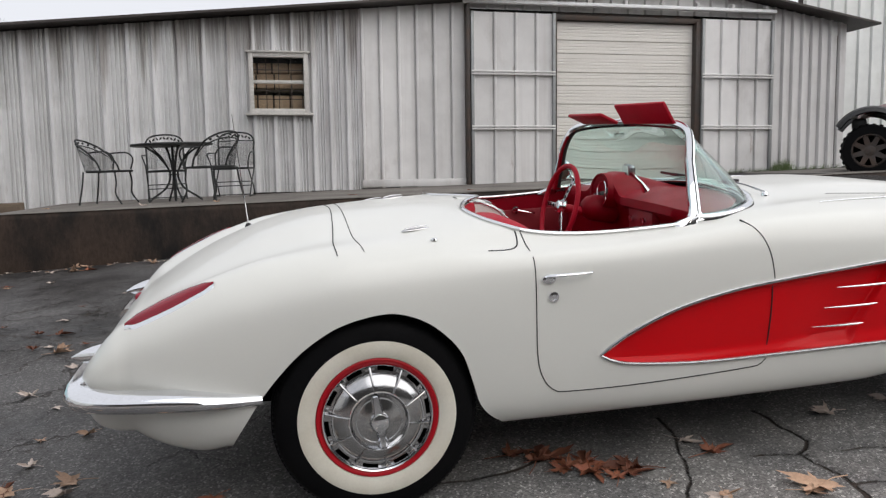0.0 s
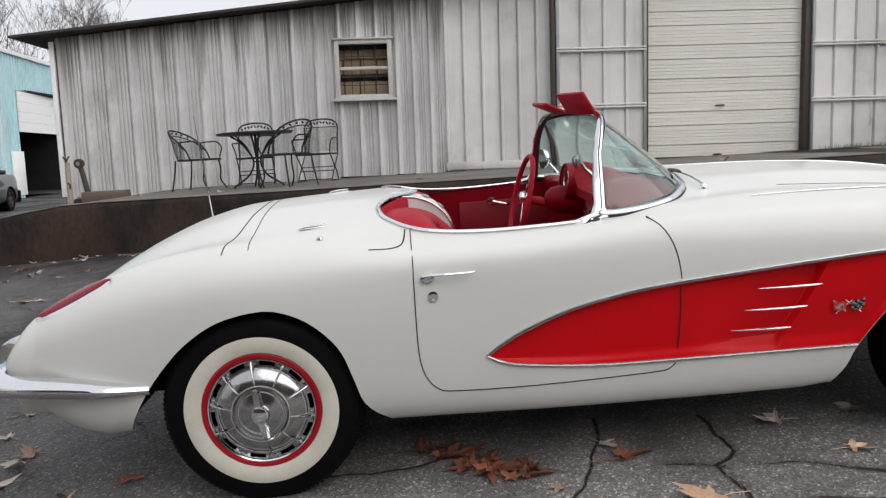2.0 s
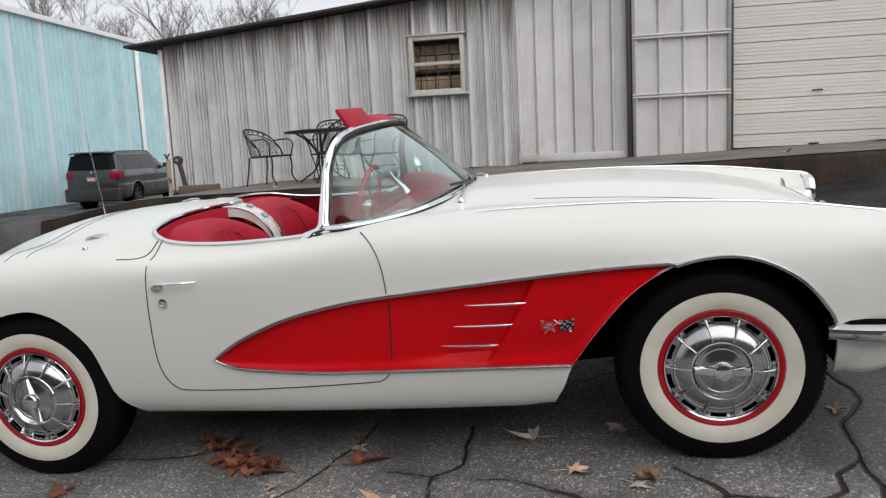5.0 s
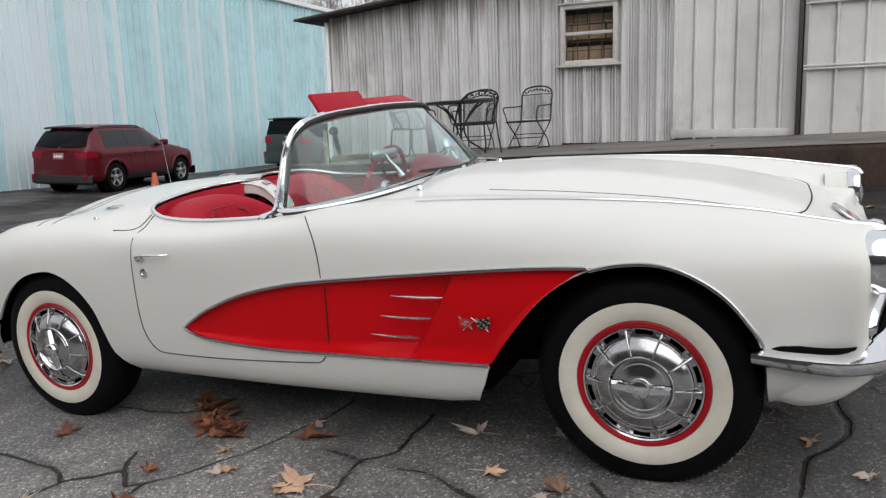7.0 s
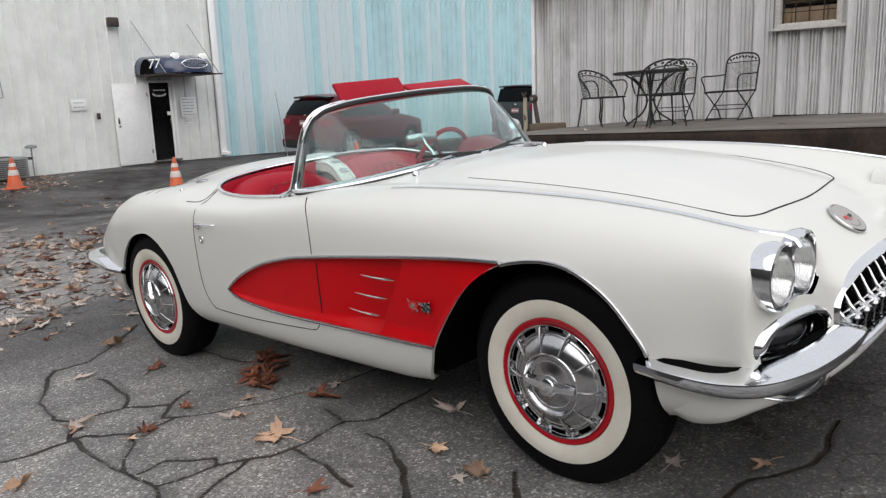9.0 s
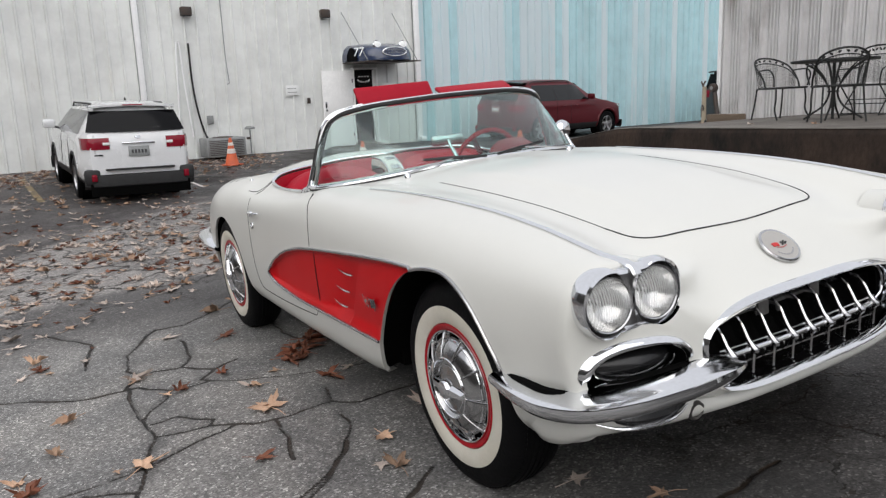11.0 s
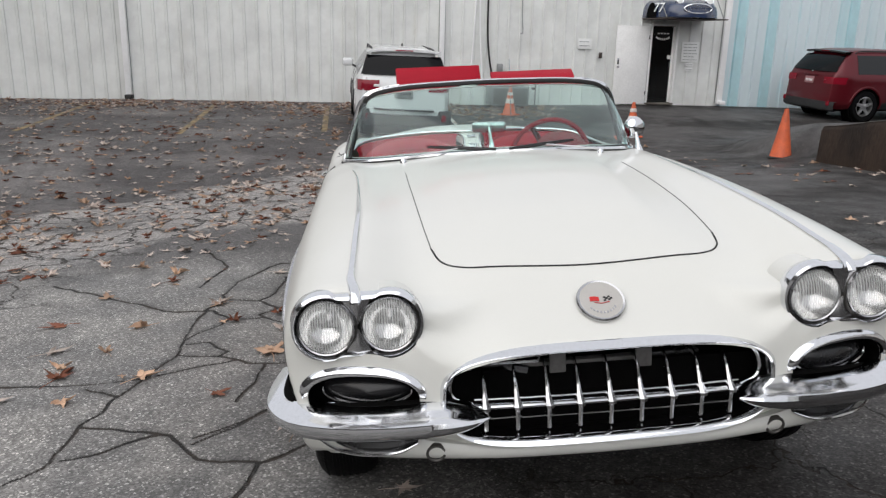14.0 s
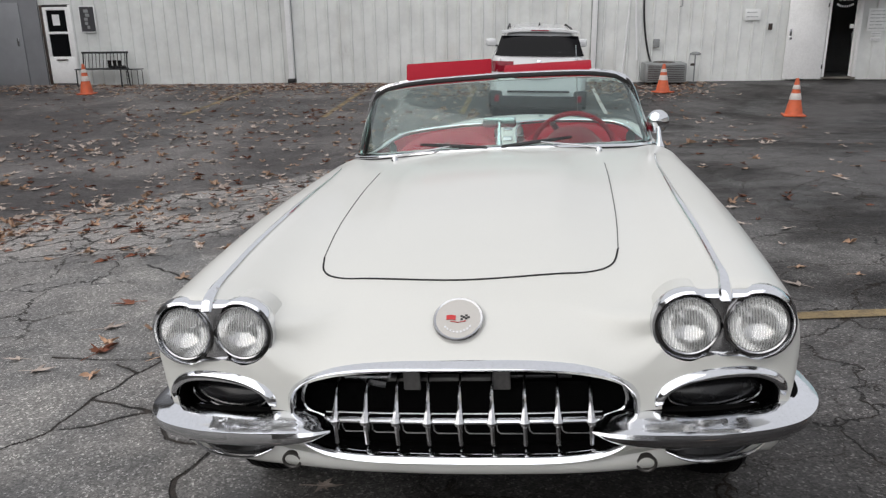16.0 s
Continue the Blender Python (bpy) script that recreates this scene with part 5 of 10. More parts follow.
def body():
    xs = np.linspace(-2.08, 1.84, 190)
    cols = [sec_at(x) for x in xs]
    rows = []
    # rounded tail: sections drawn in towards the middle of the rear panel
    for a in np.linspace(80, 8, 9):
        k = math.cos(radians(a))
        r = cols[0]
        c = np.array([0.25, 0.50])
        q = c + (r - c) * np.array([0.25 + 0.75 * k ** 0.36, 1.0])
        q[:, 1] = 0.50 + (r[:, 1] - 0.50) * np.where(r[:, 1] > 0.50, 1 - 0.88 * math.sin(radians(a)) ** 1.35, 0.30 + 0.70 * k ** 0.6)
        q[-1, 0] = 0
        q[:, 0] = np.minimum(q[:, 0], r[:, 0])
        rows.append([(-2.08 - 0.165 * math.sin(radians(a)), y * (1 if i < SEC_N - 1 else 0), z) for i, (y, z) in enumerate(q)])
    for x, r in zip(xs, cols):
        rows.append([(x, y, z) for y, z in r])
    # nose: the last section drawn in to the rim of the grille mouth
    r = cols[-1]
    mouth = []
    for i in range(SEC_N):
        f = i / (SEC_N - 1)
        th = radians(-68 + f * 158)
        cx, sx = math.cos(th), math.sin(th)
        mouth.append((0.425 * abs(cx) ** (0.5 if sx > 0 else 0.40), 0.495 + 0.120 * math.copysign(abs(sx) ** (0.62 if sx > 0 else 0.66), sx)))
    mouth[-1] = (0.0, 0.615)
    for v in np.linspace(0, 1, 19)[1:]:
        row = []
        for i in range(SEC_N):
            y0, z0 = r[i]
            y1, z1 = mouth[i]
            mid = smooth(i, CREST - 4, SEC_N - 14)
            bulge = (0.55 * math.sin(v * math.pi / 2) ** 0.6 + 0.45 * v ** 1.5) * (1 - mid) + v * mid
            fwd = 0.150 + 0.020 * mid
            out = 0.010 * math.sin(v * math.pi) * (1 - mid)
            vv = v + (v ** 1.8 - v) * (1 - mid)
            x, y, z = 1.84 + fwd * bulge, y0 + (y1 - y0) * vv + out, z0 + (z1 - z0) * vv
            # full fender tips round the headlamps and the recesses below them
            d = math.hypot(max(abs(y - 0.634) - 0.078, 0), z - 0.70)
            x += max(1.940 - 0.024 * smooth(abs(y), 0.69, 0.80) - x, 0) * (1 - smooth(d, 0.086, 0.215 if abs(y) > 0.634 else 0.27))
            d = math.hypot(max(abs(y - 0.63) - 0.10, 0), z - 0.52)
            x += max(recess_x(y) - 0.004 - x, 0) * (1 - smooth(d, 0.075, 0.15))
            z = max(z, float(np.interp(abs(y), (0, 0.30, 0.46, 0.58, 0.68, 0.762, 0.81), (0.318, 0.323, 0.336, 0.362, 0.366, 0.346, 0.311))) + 0.014)
            x -= 0.04 * v * (1 - smooth(z, 0.40, 0.455)) * smooth(abs(y), 0.30, 0.45)
            row.append((x, y, z))
        rows.append(row)
    nr = len(rows)
    keep, door = [], []
    for i in range(nr - 1):
        for j in range(SEC_N - 1):
            q = [rows[i][j], rows[i][j + 1], rows[i + 1][j + 1], rows[i + 1][j]]
            x, y, z = (sum(p[k] for p in q) / 4 for k in range(3))
            if j < CREST - 1 and -1.8 < x < 1.8 and (inside(ARCH_R, x, z) or inside(ARCH_F, x, z) or inside(COVE, x, z)):
                continue
            if j >= CREST - 6 and -0.95 < x < 0.6 and inside(HOLE, x, y):
                continue
            if x > 1.86 and (inside(RECESS, y, z) or inside(LAMP_LOOP, y, z)):
                continue
            (door if j < CREST + 2 and inside(DOOR, x, z) else keep).append((i, j))
    # draw the cut edges onto their curves
    full = {(i, j) for i in range(nr - 1) for j in range(SEC_N - 1)}
    kept = set(keep) | set(door)
    moved = {}
    for i in range(nr):
        for j in range(SEC_N):
            x, y, z = rows[i][j]
            if not -1.8 < x < 1.8 and x < 1.86:
                continue
            around = [(i - a, j - b) for a in (0, 1) for b in (0, 1) if (i - a, j - b) in full]
            gone = [q for q in around if q not in kept]
            if gone and len(gone) < len(around):
                if x > 1.86:
                    q = min((nearest_on(p, y, z) for p in (RECESS, LAMP_LOOP)), key=lambda q: (q[0] - y) ** 2 + (q[1] - z) ** 2)
                    moved[(i, j)] = (x, q[0], q[1])
                elif j < CREST - 1 and z < 0.74:
                    best = min(((nearest_on(p, x, z)) for p in (ARCH_R, ARCH_F, COVE)), key=lambda q: (q[0] - x) ** 2 + (q[1] - z) ** 2)
                    moved[(i, j)] = (best[0], side_y(best[0], best[1]), best[1])
                elif j >= CREST - 7:
                    best = nearest_on(HOLE, x, y)
                    moved[(i, j)] = (best[0], best[1], top_z(best[0], best[1]))
    door_set = set(door)
    for i in range(nr):
        for j in range(CREST + 2):
            if (i, j) in moved or not -0.9 < rows[i][j][0] < 0.3:
                continue
            around = [(i - a, j - b) for a in (0, 1) for b in (0, 1) if (i - a, j - b) in kept]
            k = sum(q in door_set for q in around)
            if 0 < k < len(around):
                x, y, z = rows[i][j]
                bx, bz = nearest_on(DOOR, x, z)
                if math.hypot(bx - x, bz - z) < 0.03 and j < CREST - 1:
                    moved[(i, j)] = (bx, side_y(bx, bz), bz)
    for key, p in moved.items():
        rows[key[0]][key[1]] = p
    for _ in range(5):
        soft = {}
        for i in range(nr - 18, nr - 1):
            for j in range(4, SEC_N - 1):
                if (i, j) not in moved:
                    q = [rows[i - 1][j], rows[i + 1][j], rows[i][j - 1], rows[i][j + 1]]
                    soft[(i, j)] = tuple(0.4 * rows[i][j][a] + 0.15 * sum(p[a] for p in q) for a in range(3))
        for key, p in soft.items():
            rows[key[0]][key[1]] = p

    def shell(faces, sides):
        g = Geo()
        for sgn in sides:
            idx, vs, fs = {}, [], []
            for i, j in faces:
                q = []
                for a, b in ((i, j), (i, j + 1), (i + 1, j + 1), (i + 1, j)):
                    if (a, b) not in idx:
                        idx[(a, b)] = len(vs)
                        x, y, z = rows[a][b]
                        vs.append((x, y * sgn, z))
                    q.append(idx[(a, b)])
                fs.append(tuple(q))
            g.add(vs, fs)
        return g
    shell(keep, (1, -1)).ob("body", CAR_WHITE, CAR, "glossy ermine white fibreglass body", smooth=50)
    for s in (1, -1):
        shell(door, (s,)).ob("door", CAR_WHITE, CAR, "white roadster door", smooth=50)


body()


def ribbon(path, width, mat, name, parent, lift=0.0015, label=""):
    """A thin flat strip along points that carry their own outward normals: [(p, n), ...]."""
    rows = []
    for i, (p, nrm) in enumerate(path):
        a, b = Vector(path[max(i - 1, 0)][0]), Vector(path[min(i + 1, len(path) - 1)][0])
        nrm = Vector(nrm).normalized()
        s = (b - a).cross(nrm).normalized() * width / 2
        p = Vector(p) + nrm * lift
        rows.append([p - s - nrm * 0.006, p - s, p + s, p + s - nrm * 0.006])
    g = Geo()
    g.grid(rows)
    return g.ob(name, mat, parent, label)


def side_point(x, z, s, lift=0.0):
    return (x, s * (side_y(x, z) + lift), z)


def top_path(pts, n=60):
    """Points on the upper body over (x, y) with their normals."""
    out = []
    for x, y in spline(pts, n):
        z = top_z(x, y)
        dx = (top_z(x + 0.01, y) - top_z(x - 0.01, y)) / 0.02
        dy = (top_z(x, abs(y) + 0.01) - top_z(x, max(abs(y) - 0.01, 0))) / 0.02 * (1 if y >= 0 else -1)
        out.append(((x, y, z), (-dx, -dy, 1)))
    return out


def arch_flange(poly, s):
    """The rolled edge of a wheel arch and its near-black inner well."""
    pts = [p for p in poly if p[1] > c_zb(p[0]) - 0.01]
    g = Geo()
    g.grid([[(x, s * side_y(x, z), z) for x, z in pts], [(x, s * (side_y(x, z) - 0.008), z + 0.002) for x, z in pts], [(x, s * (side_y(x, z) - 0.014), z + 0.004) for x, z in pts]])
    g.ob("arch_lip", CAR_WHITE, CAR)
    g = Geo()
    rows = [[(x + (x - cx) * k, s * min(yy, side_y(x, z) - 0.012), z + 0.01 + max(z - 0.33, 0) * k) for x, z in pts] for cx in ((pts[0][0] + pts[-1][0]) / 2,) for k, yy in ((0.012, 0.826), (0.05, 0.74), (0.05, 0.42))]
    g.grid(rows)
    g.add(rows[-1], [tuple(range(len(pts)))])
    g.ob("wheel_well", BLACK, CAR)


def coves():
    lo, up, ar = track(COVE_LO), track(COVE_UP), track([p for i, p in enumerate(ARCH_IN)])
    edge = track([(0.384, 0.496), (0.45, 0.535), (0.53, 0.590), (0.61, 0.642), (0.69, 0.688)])  # front edge of the vent scoop, x over z
    for s in (-1, 1):
        rows = []
        span = lambda x: (lo(x) if x < 0.80 else max(lo(0.8), ar(x)), max(up(x), (lo(x) if x < 0.80 else max(lo(0.8), ar(x))) + 0.0004))
        e = edge(0.54)
        for u in np.concatenate([np.linspace(-0.504, -0.3, 14), np.linspace(-0.27, e - 0.004, 70), np.linspace(e, e + 0.024, 8), np.linspace(e + 0.035, 1.185, 46)]):
            row = []
            for v in np.linspace(0, 1, 26):
                z0, z1 = span(u)
                x = u + (edge(z0 + (z1 - z0) * v) - e) * max(1 - abs(u - e) / 0.40, 0)
                z0, z1 = span(x)
                z = z0 + (z1 - z0) * v
                rim = min(smooth(v, 0, 0.17), smooth(1 - v, 0, 0.10)) * smooth(x, -0.506, -0.40)
                deep = 0.016 * rim
                deep += 0.030 * rim * (smooth(u, 0.17, e) if u < e else 1 - smooth(u, e, e + 0.020))
                row.append((x, s * (side_y(x, z) - 0.002 - deep), z))
            rows.append(row)
        g = Geo()
        g.grid(rows)
        g.ob("cove", CAR_RED, CAR, "recessed bright red side cove", smooth=28)
        # stainless moulding round the cove, running on over the front arch
        tail = [p for p in ARCH_F if p[0] > 1.16 and p[1] > 0.47]
        path = [(*side_point(x, z, s, 0.003),) for x, z in COVE_LO[::-1] + COVE_UP[1:-1] + tail]
        Geo().tube(path, 0.0065, 8).ob("cove_moulding", STAINLESS, CAR, "stainless trim strip")
        # three spears in the scoop
        for (xa, za), (xb, zb) in (((0.452, 0.612), (0.664, 0.612)), ((0.402, 0.538), (0.612, 0.538)), ((0.352, 0.468), (0.556, 0.466))):
            pts = [(xa + (xb - xa) * k, s * (side_y(xa, za) - 0.018 + 0.024 * math.sin(k * 1.7)), za + (zb - za) * k + 0.004 * k) for k in np.linspace(0, 1, 9)]
            Geo().tube(pts, [0.001, 0.0025, 0.0036, 0.0042, 0.0048, 0.0052, 0.0055, 0.005, 0.002], 8).ob("vent_spear", CHROME, CAR, "chrome vent spear")
        flags(s)


def flags(s):
    """The crossed flags badge: chrome staffs, one chequered and one plain red flag."""
    b = new("flag_badge")
    b.parent = CAR
    b["label"] = "crossed racing flags badge"
    x0, z0 = 0.765, 0.522
    P = lambda u, w, lift: (x0 + u, s * (side_y(x0 + u, z0 + w) - 0.002 - 0.016 + lift + 0.004), z0 + w)
    g = Geo()
    g.tube([P(-0.012, 0.026, 0.004), P(0.046, -0.022, 0.004)], 0.0014, 6).tube([P(0.012, 0.024, 0.005), P(-0.046, -0.022, 0.005)], 0.0014, 6)
    g.ob("staff", STAINLESS, b)
    for sg, dark in ((1, ENAMEL_BLACK), (-1, ENAMEL_RED)):
        cells = {0: Geo(), 1: Geo()}
        for i in range(5):
            for j in range(4):
                q = []
                for a, c in ((i, j), (i + 1, j), (i + 1, j + 1), (i, j + 1)):
                    u, w = 0.010 + a * 0.0092, -0.018 + c * 0.0088 + 0.003 * math.sin(a * 1.4) + 0.0024 * a
                    q.append(P(sg * u, w, 0.006))
                k = (i + j) % 2 if sg > 0 else int((i, j) in ((0, 0), (2, 1), (2, 2), (4, 3), (1, 2), (3, 1)))
                cells[k].add(q, [(0, 1, 2, 3)])
        cells[0].ob("flag_field", dark, b)
        cells[1].ob("flag_field", STAINLESS, b)


for _s in (1, -1):
    arch_flange(ARCH_R, _s)
    arch_flange(ARCH_F, _s)
coves()


def gaps_and_trim():
    for s in (1, -1):
        path = [((x, s * (side_y(x, z) - (0.016 if inside(COVE, x, z) else 0)), z), (0, s, 0.15 if z < 0.785 else 1.5)) for x, z in DOOR]
        path = [q for q in path if q[0][2] < c_zc(q[0][0]) - 0.001]
        path = top_path([(-0.734, s * (0.676 + 0.0118 * i)) for i in range(6)], 14) + path
        ribbon(path, 0.0034, GAP, "door_gap", CAR)
        # door handle, lock
        h = new("door_handle")
        h.parent = CAR
        h["label"] = "chrome push-button door handle"
        y = side_y(-0.62, 0.76)
        g = Geo()
        g.lathe([(0.0, 0.0), (0.024, 0.002), (0.022, 0.012), (0.012, 0.016), (0.012, 0.02), (0.0, 0.021)], 18, pose(-0.690, s * (y - 0.002), 0.752, -90 * s, 0, 0) @ Matrix.Diagonal((1.1, 0.7, 1, 1)))
        g.ob("push_button", CHROME, h)
        Geo().tube([(-0.70, s * (y + 0.01), 0.763), (-0.66, s * (y + 0.026), 0.766), (-0.60, s * (y + 0.03), 0.766), (-0.545, s * (y + 0.022), 0.765), (-0.530, s * (y + 0.008), 0.764)], [0.007, 0.006, 0.005, 0.004, 0.003], 8).ob("handle_bar", CHROME, h)
        g = Geo()
        y = side_y(-0.675, 0.69)
        g.lathe([(0.0, 0.0), (0.019, 0.001), (0.018, 0.006), (0.010, 0.0075), (0.0095, 0.004), (0.0, 0.004)], 20, pose(-0.675, s * y, 0.690, -90 * s, 0, 0))
        g.ob("door_lock", CHROME, CAR, "round chrome door lock")
        # fender crest moulding from the lamps to the cowl
        pts = [(x, s * c_yc(x), c_zc(x) + 0.003) for x in np.linspace(0.50, 1.86, 40)] + [(1.89, s * 0.645, 0.802), (1.935, s * 0.638, 0.796), (1.962, s * 0.635, 0.786), (1.974, s * 0.634, 0.768)]
        rad = [0.003 + 0.0055 * smooth(p[0], 0.5, 1.5) + 0.006 * smooth(p[0], 1.82, 1.92) for p in pts]
        Geo().tube(pts, rad, 8, flat=0.6).ob("crest_moulding", CHROME, CAR, "chrome fender top strip")
        # tail lamp set in the end of the fender
        lamp = new("tail_lamp")
        lamp.parent = CAR
        lamp["label"] = "long red tail lamp in a chrome surround"
        ax = lambda k: -1.785 - 0.292 * k
        yy = lambda k: c_yc(ax(k)) + 0.045 + 0.004 * k
        zt = lambda k, d: float(np.interp(yy(k) + d, sec_at(ax(k))[12:CREST + 10][::-1, 0], sec_at(ax(k))[12:CREST + 10][::-1, 1]))
        wid = track([(0, 0.003), (0.12, 0.016), (0.5, 0.025), (0.85, 0.020), (1, 0.004)])
        for nm, mat, grow, lift in (("surround", CHROME, 0.006, 0.002), ("lens", RED_LENS, -0.003, 0.008)):
            g = Geo()
            g.grid([[(ax(k), s * (yy(k) + d), zt(k, d) + lift + (0.006 if abs(t) < 0.5 else -0.002 if abs(t) == 1 else 0.003)) for t in (-1, -0.7, -0.3, 0, 0.3, 0.7, 1) for d in (t * (wid(k) + grow) * (2.0 if t < 0 else 1.0),)] for k in np.linspace(0, 1, 22)])
            g.ob(nm, mat, lamp)
    # bonnet outline, deck lid lines
    hood = [(0.70, -0.445), (1.0, -0.442), (1.4, -0.432), (1.62, -0.42), (1.70, -0.40), (1.745, -0.35), (1.765, -0.26), (1.778, 0.0), (1.765, 0.26), (1.745, 0.35), (1.70, 0.40), (1.62, 0.42), (1.4, 0.432), (1.0, 0.442), (0.70, 0.445)]
    ribbon(top_path(hood[3:12], 90), 0.005, GAP, "bonnet_gap", CAR)
    for run in (hood[:4], hood[11:]):
        ribbon(top_path(run, 50), 0.0028, SEAM, "bonnet_gap", CAR)
    ribbon(top_path([(-1.385, -0.74), (-1.385, -0.6), (-1.36, -0.3), (-1.345, 0), (-1.36, 0.3), (-1.385, 0.6), (-1.385, 0.74)], 70), 0.0036, GAP, "boot_gap", CAR)
    ribbon(top_path([(-1.295, -0.73), (-1.31, -0.5), (-1.305, 0), (-1.31, 0.5), (-1.295, 0.73)], 60), 0.0024, GAP, "deck_gap", CAR)
    for s in (1, -1):
        ribbon(top_path([(-0.752, s * 0.672), (-0.757, s * 0.71), (-0.772, s * 0.745), (-0.81, s * 0.765), (-0.88, s * 0.772)], 16), 0.005, GAP, "deck_gap", CAR)
    # bright moulding round the cockpit
    pts = [(x, y, top_z(x, y) + 0.004) for x, y in HOLE if x < 0.02]
    k = max(range(len(pts)), key=lambda i: math.dist(pts[i], pts[i - 1]))
    pts = pts[k:] + pts[:k]
    Geo().tube(pts, 0.0095, 8, flat=0.7).ob("cockpit_moulding", CHROME, CAR, "chrome cockpit edge moulding")
    # soft-top latch plates, studs, aerial
    for x, y in ((-1.087, -0.56), (-1.087, 0.56), (-1.05, 0.18)):
        z = top_z(x, y)
        g = Geo()
        g.lathe([(0.0, 0.0), (0.05, 0.001), (0.046, 0.004), (0.02, 0.006), (0.0, 0.006)], 20, pose(x, y, z, 0, -2, 12) @ Matrix.Diagonal((1.1, 0.30, 1, 1)))
        g.tube([(x - 0.040, y - 0.010, z + 0.006), (x, y, z + 0.012), (x + 0.045, y + 0.012, z + 0.012)], [0.004, 0.005, 0.003], 8, flat=0.6)
        g.ob("deck_latch", STAINLESS, CAR, "chrome soft-top latch plate")
    for x, y in ((-1.05, -0.70), (-1.05, 0.70)):
        Geo().lathe([(0.0, 0), (0.012, 0.001), (0.010, 0.008), (0, 0.010)], 12, pose(x, y, top_z(x, y))).ob("stud", CHROME, CAR)
    x, y = -1.69, 0.42
    z = top_z(x, y)
    a = new("aerial")
    a.parent = CAR
    Geo().lathe([(0.018, 0), (0.016, 0.012), (0.008, 0.022), (0.0, 0.024)], 14, pose(x, y, z)).ob("aerial_base", BLACK_GLOSS, a)
    Geo().tube([(x, y, z + 0.01), (x - 0.012, y, z + 0.2), (x - 0.03, y, z + 0.52)], [0.0035, 0.003, 0.0016], 6).ob("aerial_rod", CHROME, a)


gaps_and_trim()


def underside():
    g = Geo()
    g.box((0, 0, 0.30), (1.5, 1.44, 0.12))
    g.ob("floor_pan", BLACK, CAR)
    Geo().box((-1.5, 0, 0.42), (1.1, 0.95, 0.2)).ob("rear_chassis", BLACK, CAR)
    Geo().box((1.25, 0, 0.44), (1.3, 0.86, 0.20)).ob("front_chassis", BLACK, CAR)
    for x in (-1.2955, 1.2955):
        Geo().tube([(x, -0.70, 0.335), (x, 0.70, 0.335)], 0.035, 10).ob("axle", BLACK, CAR)


underside()


